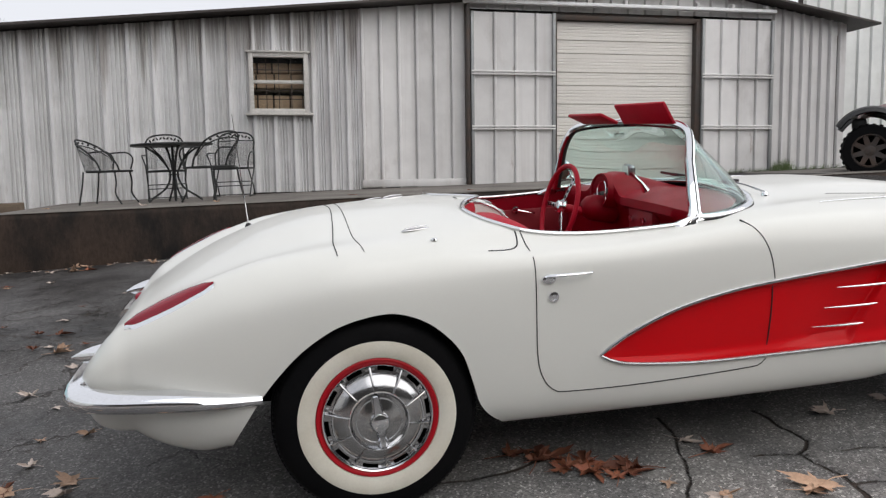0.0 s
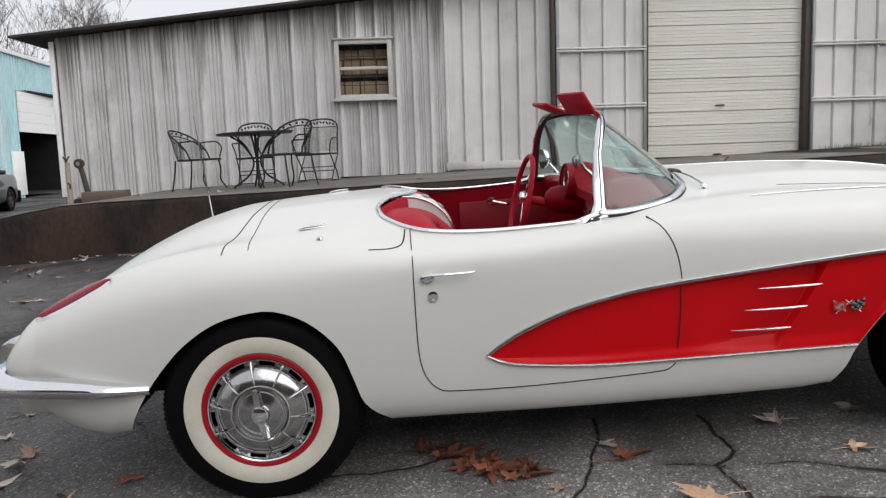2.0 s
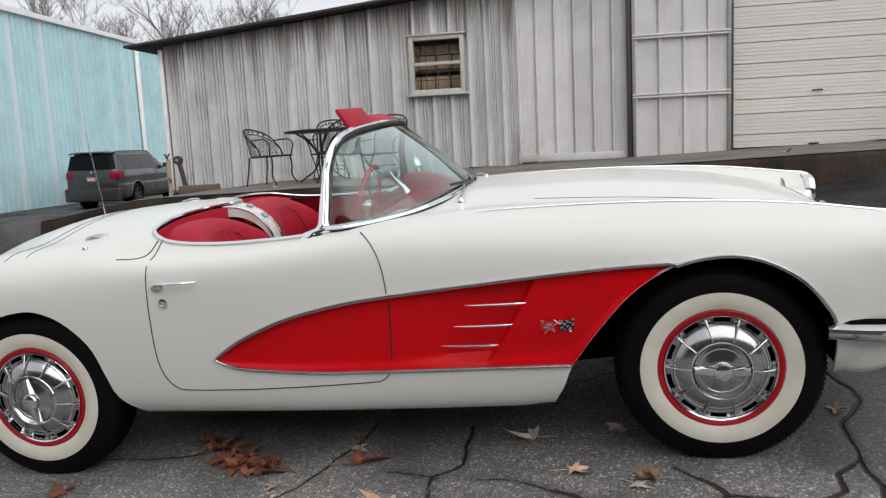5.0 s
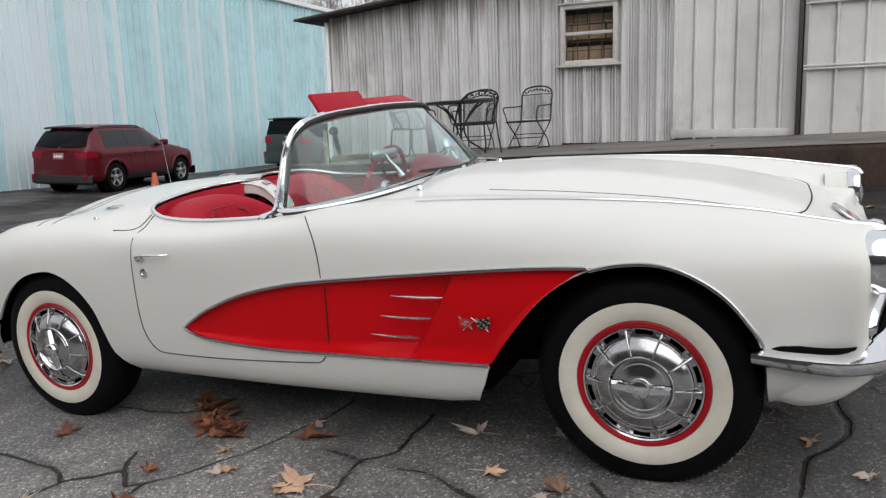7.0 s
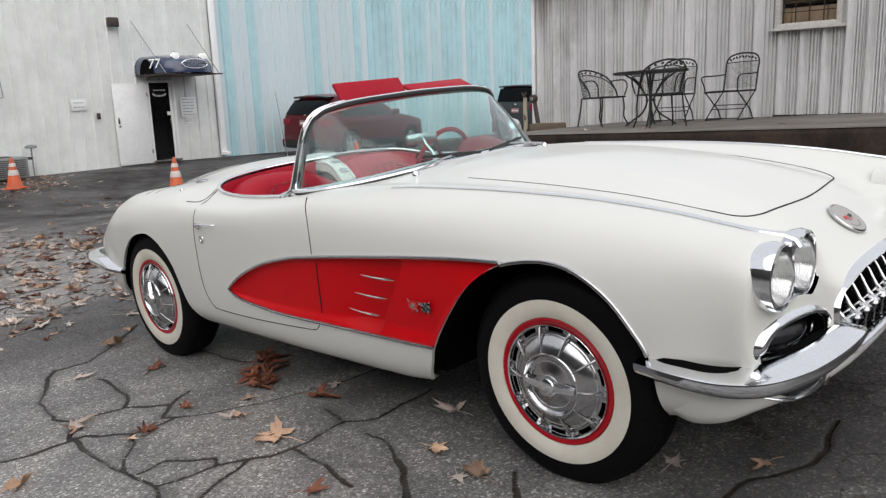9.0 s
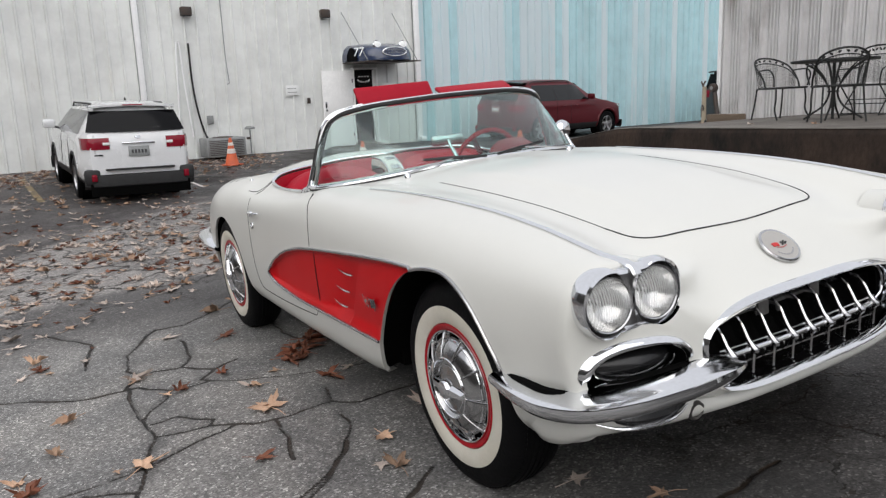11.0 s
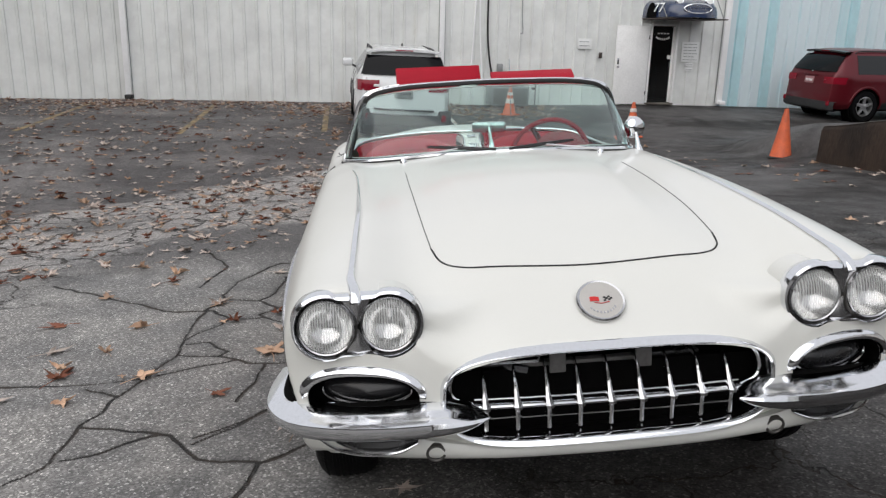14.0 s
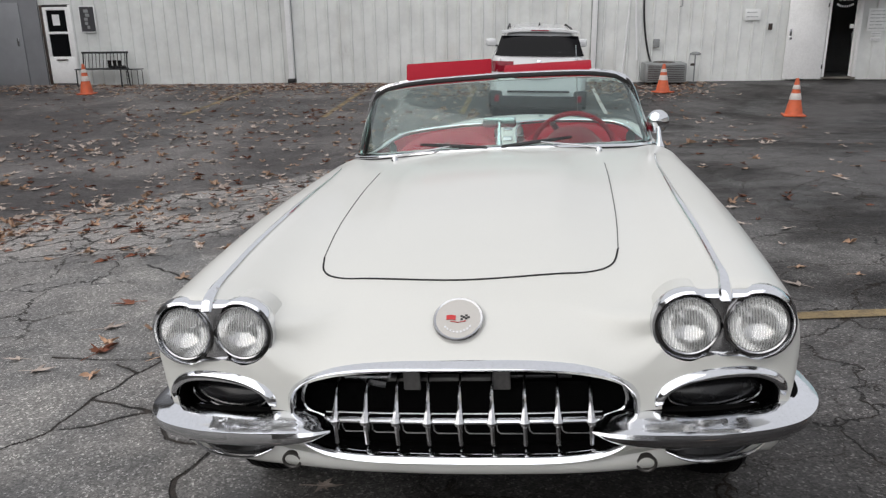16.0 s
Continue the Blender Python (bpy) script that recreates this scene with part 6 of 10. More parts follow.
def wheel(x, y, s, spin):
    w = new("wheel")
    w.parent = CAR
    w.matrix_local = pose(x, y * s, 0.335, -90 * s, 0, 0) @ pose(0, 0, 0, 0, 0, spin)
    # local z points outwards from the car
    g = Geo()
    g.lathe([(0.225, -0.10), (0.27, -0.105), (0.315, -0.098), (0.338, -0.075), (0.345, -0.05), (0.346, 0.0), (0.345, 0.045), (0.338, 0.066), (0.325, 0.080), (0.302, 0.0905), (0.272, 0.0945), (0.2655, 0.0945), (0.2655, 0.080), (0.20, 0.08)], 72, close=False)
    g.ob("tyre", RUBBER, w, "black tyre with a treaded edge", smooth=40)
    g = Geo()
    for i in range(118):
        a = 2 * math.pi * i / 118
        g.box((0, 0, 0), (0.005, 0.010, 0.024), pose(0, 0, 0, 0, 0, math.degrees(a)) @ pose(0.3335, 0, 0.066, 0, -48, 0))
    for z in (-0.03, -0.01, 0.01, 0.03):
        g.lathe([(0.344, z - 0.006), (0.3485, z - 0.005), (0.3485, z + 0.005), (0.344, z + 0.006)], 72, close=False)
    g.ob("tread_lug", RUBBER, w)
    Geo().lathe([(0.2655, 0.078), (0.2653, 0.0945), (0.258, 0.0962), (0.238, 0.0965), (0.221, 0.0935), (0.208, 0.0885), (0.205, 0.078)], 72, close=False).ob("whitewall", WHITEWALL, w, "wide cream whitewall band")
    Geo().lathe([(0.206, 0.075), (0.2055, 0.0885), (0.202, 0.0905), (0.194, 0.0885), (0.1885, 0.084), (0.188, 0.06)], 64, close=False).ob("rim", RIM_RED, w, "red painted rim edge")
    Geo().lathe([(0.1875, 0.055), (0.188, 0.086), (0.1855, 0.0915), (0.181, 0.089), (0.1795, 0.074)], 64, close=False).ob("trim_ring", CHROME, w)
    Geo().lathe([(0.0, 0.045), (0.187, 0.045)], 40, close=False).ob("hubcap_backing", BLACK, w)
    # hubcap: ten slots round the edge, ten spokes, a domed middle
    n, rows = 120, []
    for r, z in ((0.182, 0.074), (0.1775, 0.078), (0.163, 0.080), (0.156, 0.082), (0.146, 0.094), (0.125, 0.108), (0.104, 0.115), (0.097, 0.1165), (0.095, 0.113), (0.089, 0.107), (0.06, 0.112), (0.045, 0.118), (0.030, 0.120), (0.0, 0.121)):
        rows.append([(r * math.cos(2 * math.pi * j / n), r * math.sin(2 * math.pi * j / n), z) for j in range(n)])
    g = Geo()
    k = [p for row in rows for p in row]
    fs = []
    for i in range(len(rows) - 1):
        for j in range(n):
            if i == 1 and 3 <= j % 12 <= 8:
                continue
            fs.append((i * n + j, i * n + (j + 1) % n, (i + 1) * n + (j + 1) % n, (i + 1) * n + j))
    g.add(k, fs)
    g.ob("hubcap", CHROME_WORN, w, "brushed steel full wheel cover with slots", smooth=30)
    for i in range(10):
        a = 2 * math.pi * i / 10
        c, d = math.cos(a), math.sin(a)
        Geo().tube([(r * c, r * d, z) for r, z in ((0.180, 0.080), (0.170, 0.090), (0.156, 0.097), (0.132, 0.109), (0.108, 0.117), (0.097, 0.118))], [0.0052, 0.0046, 0.0038, 0.0032, 0.0028, 0.002], 8).ob("hubcap_spoke", CHROME_WORN, w)
        Geo().box((0.171, 0, 0.082), (0.012, 0.034, 0.006), pose(0, 0, 0, 0, 0, 36 * i), bev=0.003).ob("spoke_end", CHROME_WORN, w)
    for r, z, q in ((0.152, 0.086, 0.0035), (0.099, 0.117, 0.003), (0.076, 0.1105, 0.0022)):
        Geo().tube([(r * math.cos(t), r * math.sin(t), z) for t in np.linspace(0, 2 * math.pi, 48, endpoint=False)], q, 6, closed=True).ob("hubcap_ring", CHROME, w)
    sp = new("spinner")
    sp.parent = w
    g = Geo()
    g.lathe([(0.034, 0.115), (0.033, 0.132), (0.028, 0.140), (0.018, 0.144), (0.0, 0.145)], 28)
    g.ob("spinner_hub", CHROME, sp)
    for q in (0, 180):
        g = Geo()
        m = pose(0, 0, 0, 0, 0, q)
        g.add([(0.026, -0.020, 0.119), (0.026, 0.020, 0.119), (0.092, 0.012, 0.113), (0.092, -0.012, 0.113), (0.026, -0.012, 0.136), (0.026, 0.012, 0.136), (0.088, 0.007, 0.126), (0.088, -0.007, 0.126)],
              [(0, 1, 5, 4), (1, 2, 6, 5), (2, 3, 7, 6), (3, 0, 4, 7), (4, 5, 6, 7)], m)
        g.ob("spinner_wing", CHROME, sp, smooth=20)


wheel(-1.2955, 0.735, -1, 96)
wheel(1.2955, 0.715, -1, -4)
wheel(-1.2955, 0.735, 1, 40)
wheel(1.2955, 0.715, 1, 70)


def bumpers():
    # front: two wrap-round halves with a raised rib, thick inner ends
    for s in (-1, 1):
        line = spline([(1.62, 0.850, 0.468), (1.74, 0.868, 0.462), (1.85, 0.862, 0.456), (1.94, 0.805, 0.453), (1.995, 0.69, 0.454), (2.022, 0.56, 0.458), (2.032, 0.44, 0.463), (2.030, 0.37, 0.466), (2.018, 0.328, 0.468)], 44)
        rows = []
        for i, (x, y, z) in enumerate(line):
            a, b = line[max(i - 1, 0)], line[min(i + 1, len(line) - 1)]
            d = Vector((b[0] - a[0], b[1] - a[1], 0)).normalized()
            nrm = Vector((-d.y, d.x, 0)) * -1
            if nrm.dot(Vector((1, 1, 0))) < 0:
                nrm = -nrm
            k = i / (len(line) - 1)
            h = 0.040 * (0.90 + 0.10 * smooth(k, 0, 0.2)) * math.sqrt(max(1 - (max(k - 0.80, 0) / 0.2035) ** 2.2, 0.0))
            q = smooth(k, 0.22, 0.42)
            prof = ((-0.050, -0.85), (-0.016, -1.02), (0.010, -0.80), (0.024, -0.42), (0.031, -0.05), (0.027, 0.26), (0.010, 0.46), (-0.016, 0.56 + 0.04 * q), (-0.035, 0.52 + 0.46 * q), (-0.065, 0.45 + 0.57 * q))
            rows.append([(x + nrm.x * u * (0.5 + h / 0.096), s * (y + nrm.y * u * (0.5 + h / 0.096)), z + h * w) for u, w in prof])
        g = Geo()
        g.grid(rows, wrap=True)
        g.add(rows[0], [tuple(range(10))]).add(rows[-1], [tuple(range(10))])
        g.ob("front_bumper", CHROME, CAR, "chrome wrap-round front bumper half", smooth=40)
        # solid black tubes stand in for the shaded gap behind the bumper
        Geo().tube([(x - 0.052, s * (y - 0.012), z + 0.030) for x, y, z in line[20:40]], [0.004 + 0.013 * math.sin(i / 19 * math.pi) ** 0.5 for i in range(20)], 8).tube([(x - 0.022, s * (y - 0.030), z + 0.022) for x, y, z in line[1:22]], [0.013] * 21, 8).ob("bumper_gap", BLACK, CAR)
        # rear: wraps the corner
        line = spline([(-1.665, 0.815, 0.448), (-1.80, 0.835, 0.460), (-1.95, 0.828, 0.474), (-2.10, 0.812, 0.484), (-2.215, 0.765, 0.490), (-2.258, 0.66, 0.493), (-2.264, 0.5, 0.495), (-2.262, 0.38, 0.496)], 36)
        rows = []
        for i, (x, y, z) in enumerate(line):
            a, b = line[max(i - 1, 0)], line[min(i + 1, len(line) - 1)]
            d = Vector((b[0] - a[0], b[1] - a[1], 0)).normalized()
            nrm = Vector((d.y, -d.x, 0))
            if nrm.dot(Vector((-1, 1, 0))) < 0:
                nrm = -nrm
            k = i / (len(line) - 1)
            h = 0.021 + 0.009 * smooth(k, 0.0, 0.3)
            prof = ((-0.05, -1.0), (0.000, -1.05), (0.016, -0.75), (0.024, -0.25), (0.026, 0.15), (0.019, 0.60), (0.002, 0.98), (-0.05, 1.0))
            rows.append([(x + nrm.x * u, s * (y + nrm.y * u), z + h * w) for u, w in prof])
        g = Geo()
        g.grid(rows, wrap=True)
        g.add(rows[0], [tuple(range(8))]).add(rows[-1], [tuple(range(8))])
        g.ob("rear_bumper", CHROME, CAR, "chrome wrap-round rear bumper half", smooth=40)
        # overriders and lamp pods on the rear panel
        Geo().tube(spline([(-2.10, s * 0.58, 0.585), (-2.17, s * 0.565, 0.582), (-2.23, s * 0.55, 0.578), (-2.275, s * 0.54, 0.574)], 10), [0.026, 0.036, 0.039, 0.038, 0.036, 0.032, 0.027, 0.021, 0.013, 0.004], 14).ob("rear_overrider", CHROME, CAR, "chrome bullet overrider")
        Geo().lathe([(0.03, 0.0), (0.034, 0.02), (0.026, 0.035), (0.0, 0.04)], 18, pose(-2.19, s * 0.48, 0.545, 0, -90, 0)).ob("rear_reflector", RED_LENS, CAR)
    # white lower panel wrapping from arch to arch under the bumpers, with two chrome-ringed air holes
    half = [(1.672, 0.800, 0.300, 0.445), (1.74, 0.812, 0.292, 0.445), (1.83, 0.806, 0.311, 0.442), (1.900, 0.768, 0.340, 0.436), (1.945, 0.69, 0.348, 0.432), (1.968, 0.58, 0.336, 0.425), (1.972, 0.46, 0.325, 0.386), (1.982, 0.30, 0.318, 0.364), (1.987, 0.15, 0.315, 0.362)]
    line = spline([(x, -y, zl, zt) for x, y, zl, zt in half] + [(1.989, 0.0, 0.314, 0.362)] + half[::-1], 97)
    rows = []
    for i, (x, y, zl, zt) in enumerate(line):
        a, b = line[max(i - 1, 0)], line[min(i + 1, len(line) - 1)]
        nx, ny = b[1] - a[1], a[0] - b[0]
        k = math.hypot(nx, ny)
        nx, ny = nx / k, ny / k
        rows.append([(x + nx * u, y + ny * u, zl + (zt - zl) * v) for u, v in ((-0.035, 1.0), (-0.004, 0.98), (0.004, 0.78), (0.004, 0.5), (-0.004, 0.22), (-0.020, 0.04), (-0.045, -0.02), (-0.12, 0.02))])
    Geo().grid(rows).ob("front_valance", CAR_WHITE, CAR, "white panel under the grille", smooth=50)
    for s in (-1, 1):
        Geo().lathe([(0.019, -0.03), (0.019, 0.001), (0.022, 0.003), (0.026, 0.002), (0.028, -0.008)], 24, pose(1.974, s * 0.455, 0.353, 0, 100, 0), close=False).ob("air_hole_ring", BEZEL_GREY, CAR)
        Geo().lathe([(0.0, -0.006), (0.020, -0.006)], 20, pose(1.974, s * 0.455, 0.353, 0, 100, 0), close=False).ob("air_hole", STEEL_BOX, CAR)
        # black tube that stands in for the dark oval slot under the bumper
        Geo().tube(spline([(1.975, s * 0.50, 0.395), (1.968, s * 0.58, 0.388), (1.950, s * 0.66, 0.390), (1.915, s * 0.74, 0.402)], 12), [0.006, 0.014, 0.019, 0.022, 0.023, 0.023, 0.022, 0.021, 0.018, 0.014, 0.010, 0.004], 10).ob("bumper_backing", BLACK_GLOSS, CAR)
        Geo().tube(spline([(1.986, s * 0.50, 0.392), (1.990, s * 0.55, 0.374), (1.978, s * 0.62, 0.368), (1.954, s * 0.70, 0.374), (1.918, s * 0.755, 0.392)], 16), [0.002 + 0.005 * math.sin(i / 15 * math.pi) for i in range(16)], 8).ob("slot_lip", CHROME, CAR)


bumpers()


def mouth_point(th, grow=0.0):
    c, d = math.cos(th), math.sin(th)
    return ((0.425 + grow) * math.copysign(abs(c) ** (0.5 if d > 0 else 0.40), c), 0.495 + (0.120 + grow) * math.copysign(abs(d) ** (0.62 if d > 0 else 0.66), d))


def grille():
    gr = new("grille")
    gr.parent = CAR
    gr["label"] = "oval grille mouth with nine chrome teeth"
    # deep dark mouth
    ring = [2 * math.pi * i / 72 for i in range(72)]
    nose_x = lambda y: 2.006 - 0.018 * (abs(y) / 0.43) ** 2.2
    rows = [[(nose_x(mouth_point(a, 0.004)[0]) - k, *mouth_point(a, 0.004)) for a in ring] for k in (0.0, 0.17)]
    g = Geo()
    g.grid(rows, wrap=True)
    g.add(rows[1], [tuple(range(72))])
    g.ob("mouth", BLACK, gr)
    # chrome surround: heavy along the top and ends, a rolled lip below
    rows = []
    for a in ring:
        up = smooth(math.sin(a), -0.75, 0.3)
        w, inn = 0.009 + 0.008 * up, 0.012 * (1 - up)
        y, z = mouth_point(a)
        dy, dz = math.cos(a) * (0.4 + 0.6 * up), math.sin(a)
        x = nose_x(y)
        rows.append([(x - 0.06, y - dy * inn * 0.9, z - dz * inn * 0.9), (x - 0.020, y - dy * inn, z - dz * inn), (x + 0.004, y - dy * inn * 0.8, z - dz * inn * 0.8), (x + 0.010, y - dy * inn * 0.3 + dy * w * 0.12, z - dz * inn * 0.3 + dz * w * 0.12), (x + 0.013, y + dy * w * 0.45, z + dz * w * 0.45), (x + 0.000, y + dy * w, z + dz * w), (x - 0.030, y + dy * (w + 0.003), z + dz * (w + 0.003))])
    rows.append(rows[0])
    Geo().grid(rows).ob("surround", CHROME, gr, "chrome grille surround", smooth=45)
    # middle bar with a thin rod over it
    bar = lambda z0, x0, half: [(x0 - 0.02 * (abs(y) / 0.42) ** 2.2, y, z0) for y in np.linspace(-half, half, 31)]
    Geo().tube(bar(0.489, 1.978, 0.350), 0.0034, 10).ob("grille_bar", GRILLE_STEEL, gr)
    Geo().tube(bar(0.474, 1.990, 0.355), 0.0078, 10).ob("grille_bar", CHROME, gr)
    for s in (-1, 1):
        Geo().tube(spline([(1.945, s * 0.335, 0.592), (1.950, s * 0.388, 0.575), (1.952, s * 0.411, 0.530), (1.955, s * 0.402, 0.492), (1.965, s * 0.355, 0.476)], 18), 0.0060, 8).ob("end_hoop", CHROME, gr)
    for i in range(9):
        y = (i - 4) * 0.0808
        x = 1.962 - 0.02 * (abs(y) / 0.42) ** 2.2
        t = new("tooth")
        t.parent = gr
        top = 0.572 - 0.012 * (abs(i - 4) / 4) ** 2
        # upper blade: swept back at its top, standing out to a pointed V on the bar
        prof = ((top + 0.006, -0.040, 0.0020), (top - 0.004, -0.020, 0.0035), (top - 0.020, -0.002, 0.0045), (0.525, 0.010, 0.0055), (0.502, 0.022, 0.0070), (0.487, 0.036, 0.0105), (0.476, 0.050, 0.0145), (0.468, 0.050, 0.0115), (0.458, 0.038, 0.0050))
        rows = [[(x + d - 0.022, y - w, z), (x + d - 0.004, y - w * 0.75, z), (x + d, y, z), (x + d - 0.004, y + w * 0.75, z), (x + d - 0.022, y + w, z), (x + d - 0.050, y, z)] for z, d, w in prof]
        g = Geo()
        g.grid(rows, wrap=True)
        g.ob("tooth_blade", GRILLE_STEEL, t, "chrome grille tooth", smooth=25)
        # lower prong: a slim wedge that stops short of the lip
        prof = ((0.466, 0.040, 0.0058), (0.445, 0.037, 0.0052), (0.425, 0.035, 0.0050), (0.408, 0.034, 0.0052), (0.404, 0.030, 0.0040))
        rows = [[(x + d - 0.030, y - w * 0.8, z), (x + d - 0.003, y - w, z), (x + d, y, z), (x + d - 0.003, y + w, z), (x + d - 0.030, y + w * 0.8, z)] for z, d, w in prof]
        g = Geo()
        g.grid(rows, wrap=True)
        g.add(rows[-1], [tuple(range(5))])
        g.ob("tooth_prong", GRILLE_STEEL, t, smooth=25)
        # raised stop on the lip under the tooth
        Geo().box((1.990 - 0.018 * (abs(y) / 0.43) ** 2.2, y, 0.3965), (0.014, 0.005, 0.006), bev=0.002).ob("lip_stop", GRILLE_STEEL, t)
        if i < 8:
            Geo().tube([(x - 0.004, y + 0.007, 0.452), (x - 0.001, y + 0.010, 0.434), (x, y + 0.018, 0.427), (x, y + 0.080, 0.427)], 0.0032, 6).ob("tooth_stay", GRILLE_STEEL, t)
    for y in (-0.125, 0.105):
        b = Geo()
        b.box((1.93, y, 0.575), (0.010, 0.044, 0.085), bev=0.004)
        b.ob("bracket", BRACKET_GREY, gr)
        Geo().lathe([(0.0, 0), (0.006, 0), (0.005, 0.004), (0, 0.005)], 10, pose(1.936, y, 0.603, 0, 90, 0)).ob("bolt", BLACK, gr)
    Geo().tube([(1.94, -0.30, 0.575), (1.945, -0.18, 0.575), (1.945, -0.172, 0.595)], 0.004, 6).ob("stay_rod", STAINLESS, gr)
    Geo().box((1.88, -0.06, 0.536), (0.03, 0.36, 0.030), bev=0.008).ob("radiator", BRACKET_GREY, gr)
    Geo().box((1.87, -0.02, 0.480), (0.02, 0.60, 0.14), bev=0.006).ob("radiator_core", BLACK_GLOSS, gr)
    Geo().tube(spline([(1.90, -0.29, 0.60), (1.90, -0.25, 0.55), (1.90, -0.20, 0.535)], 10), 0.012, 8).ob("hose", BLACK_GLOSS, gr)


grille()


def lamps():
    for s in (-1, 1):
        pod = new("headlamp_pair")
        pod.parent = CAR
        pod["label"] = "twin round headlamps in a chrome bezel"
        # chrome bezel: a peaked hood over both lamps
        outer = []
        for yc, a0, a1 in ((0.712, -116, 116), (0.556, 64, 296)):
            outer += [(yc + 0.0845 * math.cos(radians(a)), 0.703 + 0.0845 * math.sin(radians(a))) for a in np.linspace(a0, a1, 26)]
        loop = spline(outer, 84, closed=True)
        cy = 0.634
        def at(y, z, grow, x):
            d = Vector((y - cy, z - 0.70))
            d = d * (1 + grow / max(d.length, 1e-4))
            return (x, s * (cy + d.x), 0.70 + d.y)
        rows = []
        for y, z in loop:
            hood = smooth(z, 0.705, 0.775)
            back = 1.896 + 0.020 * (1 - smooth(y, 0.60, 0.72))
            rows.append([at(y, z, -0.001 + 0.005 * hood, back), at(y, z, 0.003 + 0.007 * hood, back + 0.018), at(y, z, 0.0045 + 0.007 * hood, 1.940), at(y, z, 0.001 + 0.004 * hood, 1.956 + 0.004 * hood), at(y, z, -0.004, 1.958 + 0.005 * hood), at(y, z, -0.009, 1.950 + 0.003 * hood), at(y, z, -0.010, 1.920)])
        rows.append(rows[0])
        Geo().grid(rows).ob("bezel", CHROME, pod, "peaked chrome headlamp bezel", smooth=45)
        rows = [[at(y, z, -0.004, 1.83), at(y, z, -0.002, 1.90), at(y, z, -0.001, 1.925)] for y, z in loop]
        rows.append(rows[0])
        Geo().grid(rows).ob("lamp_housing", CAR_WHITE, pod, smooth=45)
        g = Geo()
        g.add([at(y, z, -0.006, 1.893) for y, z in loop], [tuple(range(len(loop)))])
        g.ob("bezel_plate", BEZEL_GREY, pod)
        for d in (-1, 1):
            g = Geo()
            g.grid([[(1.946 + 0.006 * (1 - abs(u)), s * (0.634 + 0.036 * u * v), 0.70 + d * (0.004 + 0.070 * v)) for u in (-1, -0.5, 0, 0.5, 1)] for v in (0.02, 0.4, 0.75, 1.0)])
            g.ob("bezel_web", STAINLESS, pod)
        for yc in (0.712, 0.556):
            m = pose(1.944, s * yc, 0.703, 0, 88, 4 * s) @ Matrix.Diagonal((0.945, 0.945, 1, 1))
            lamp = new("headlamp")
            lamp.parent = pod
            Geo().lathe([(0.077, -0.05), (0.077, 0.006), (0.074, 0.012), (0.0705, 0.010), (0.0695, 0.0)], 40, m, close=False).ob("lamp_ring", STAINLESS, lamp)
            Geo().lathe([(0.0775, -0.045), (0.081, -0.02), (0.082, -0.004), (0.0775, 0.002)], 40, m, close=False).ob("lamp_seal", BEZEL_GREY, lamp)
            Geo().lathe([(0.0695, 0.006), (0.060, -0.013), (0.045, -0.028), (0.025, -0.038), (0.0, -0.042)], 40, m, close=False).ob("reflector", REFLECTOR, lamp)
            Geo().lathe([(0.0, -0.016), (0.006, -0.017), (0.007, -0.022), (0.006, -0.04)], 18, m, close=False).ob("bulb_shield", STAINLESS, lamp)
            o = Geo().lathe([(0.0, 0.030), (0.025, 0.028), (0.048, 0.021), (0.062, 0.012), (0.0695, 0.005)], 40, m, close=False).ob("lamp_lens", LAMP_GLASS, lamp)
            o.visible_shadow = False
        # parking lamp recess with a chrome eyebrow
        rec = new("parking_recess")
        rec.parent = CAR
        rec["label"] = "dark oval recess with a chrome eyebrow over the bumper"
        ring, px = RECESS, recess_x
        rows = [[(px(y) - k, s * y, z) for y, z in ring] for k in (-0.002, 0.075)]
        g = Geo()
        g.grid(rows, wrap=True)
        g.add(rows[1], [tuple(range(40))])
        g.ob("recess", BLACK, rec)
        rows = []
        for (y, z), i in zip(ring, range(40)):
            up = smooth(z, 0.462, 0.53)
            d = Vector((y - 0.632, (z - 0.508) * 2)).normalized() * (0.004 + 0.021 * up)
            p = 0.012 - 0.080 * (1 - up)
            rows.append([(px(y) - 0.012 - 0.06 * (1 - up), s * y, z), (px(y) + p, s * (y + d.x * 0.08), z + d.y * 0.08), (px(y) + p, s * (y + d.x * 0.35), z + d.y * 0.35), (px(y) + 0.5 * p, s * (y + d.x * 0.75), z + d.y * 0.75), (px(y) - 0.016 - 0.05 * (1 - up), s * (y + d.x * 1.1), z + d.y * 1.1)])
        rows.append(rows[0])
        Geo().grid(rows).ob("eyebrow", CHROME, rec, "chrome eyebrow moulding", smooth=45)
        oval = lambda a, k: (0.622 + 0.112 * k * math.cos(a), 0.524 + 0.040 * k * math.sin(a))
        g = Geo()
        g.grid([[(px(y) - 0.012 - 0.03 * k ** 2, s * y, z) for a in np.linspace(0, 2 * math.pi, 32) for y, z in (oval(a, k),)] for k in (0.02, 0.4, 0.7, 0.9, 1.0)])
        g.ob("parking_lens", BLACK_GLOSS, rec, "smoked parking lamp lens")
        Geo().tube([(px(y) - 0.030, s * y, z) for a in np.linspace(radians(176), radians(372), 22) for y, z in (oval(a, 1.02),)], [0.002 + 0.005 * math.sin(i / 21 * math.pi) for i in range(22)], 8).ob("lamp_bar", CHROME, rec)
    # round nose badge
    m = pose(1.893, 0, 0.706, 0, 38, 0)
    b = new("nose_badge")
    b.parent = CAR
    b["label"] = "round nose badge with crossed flags"
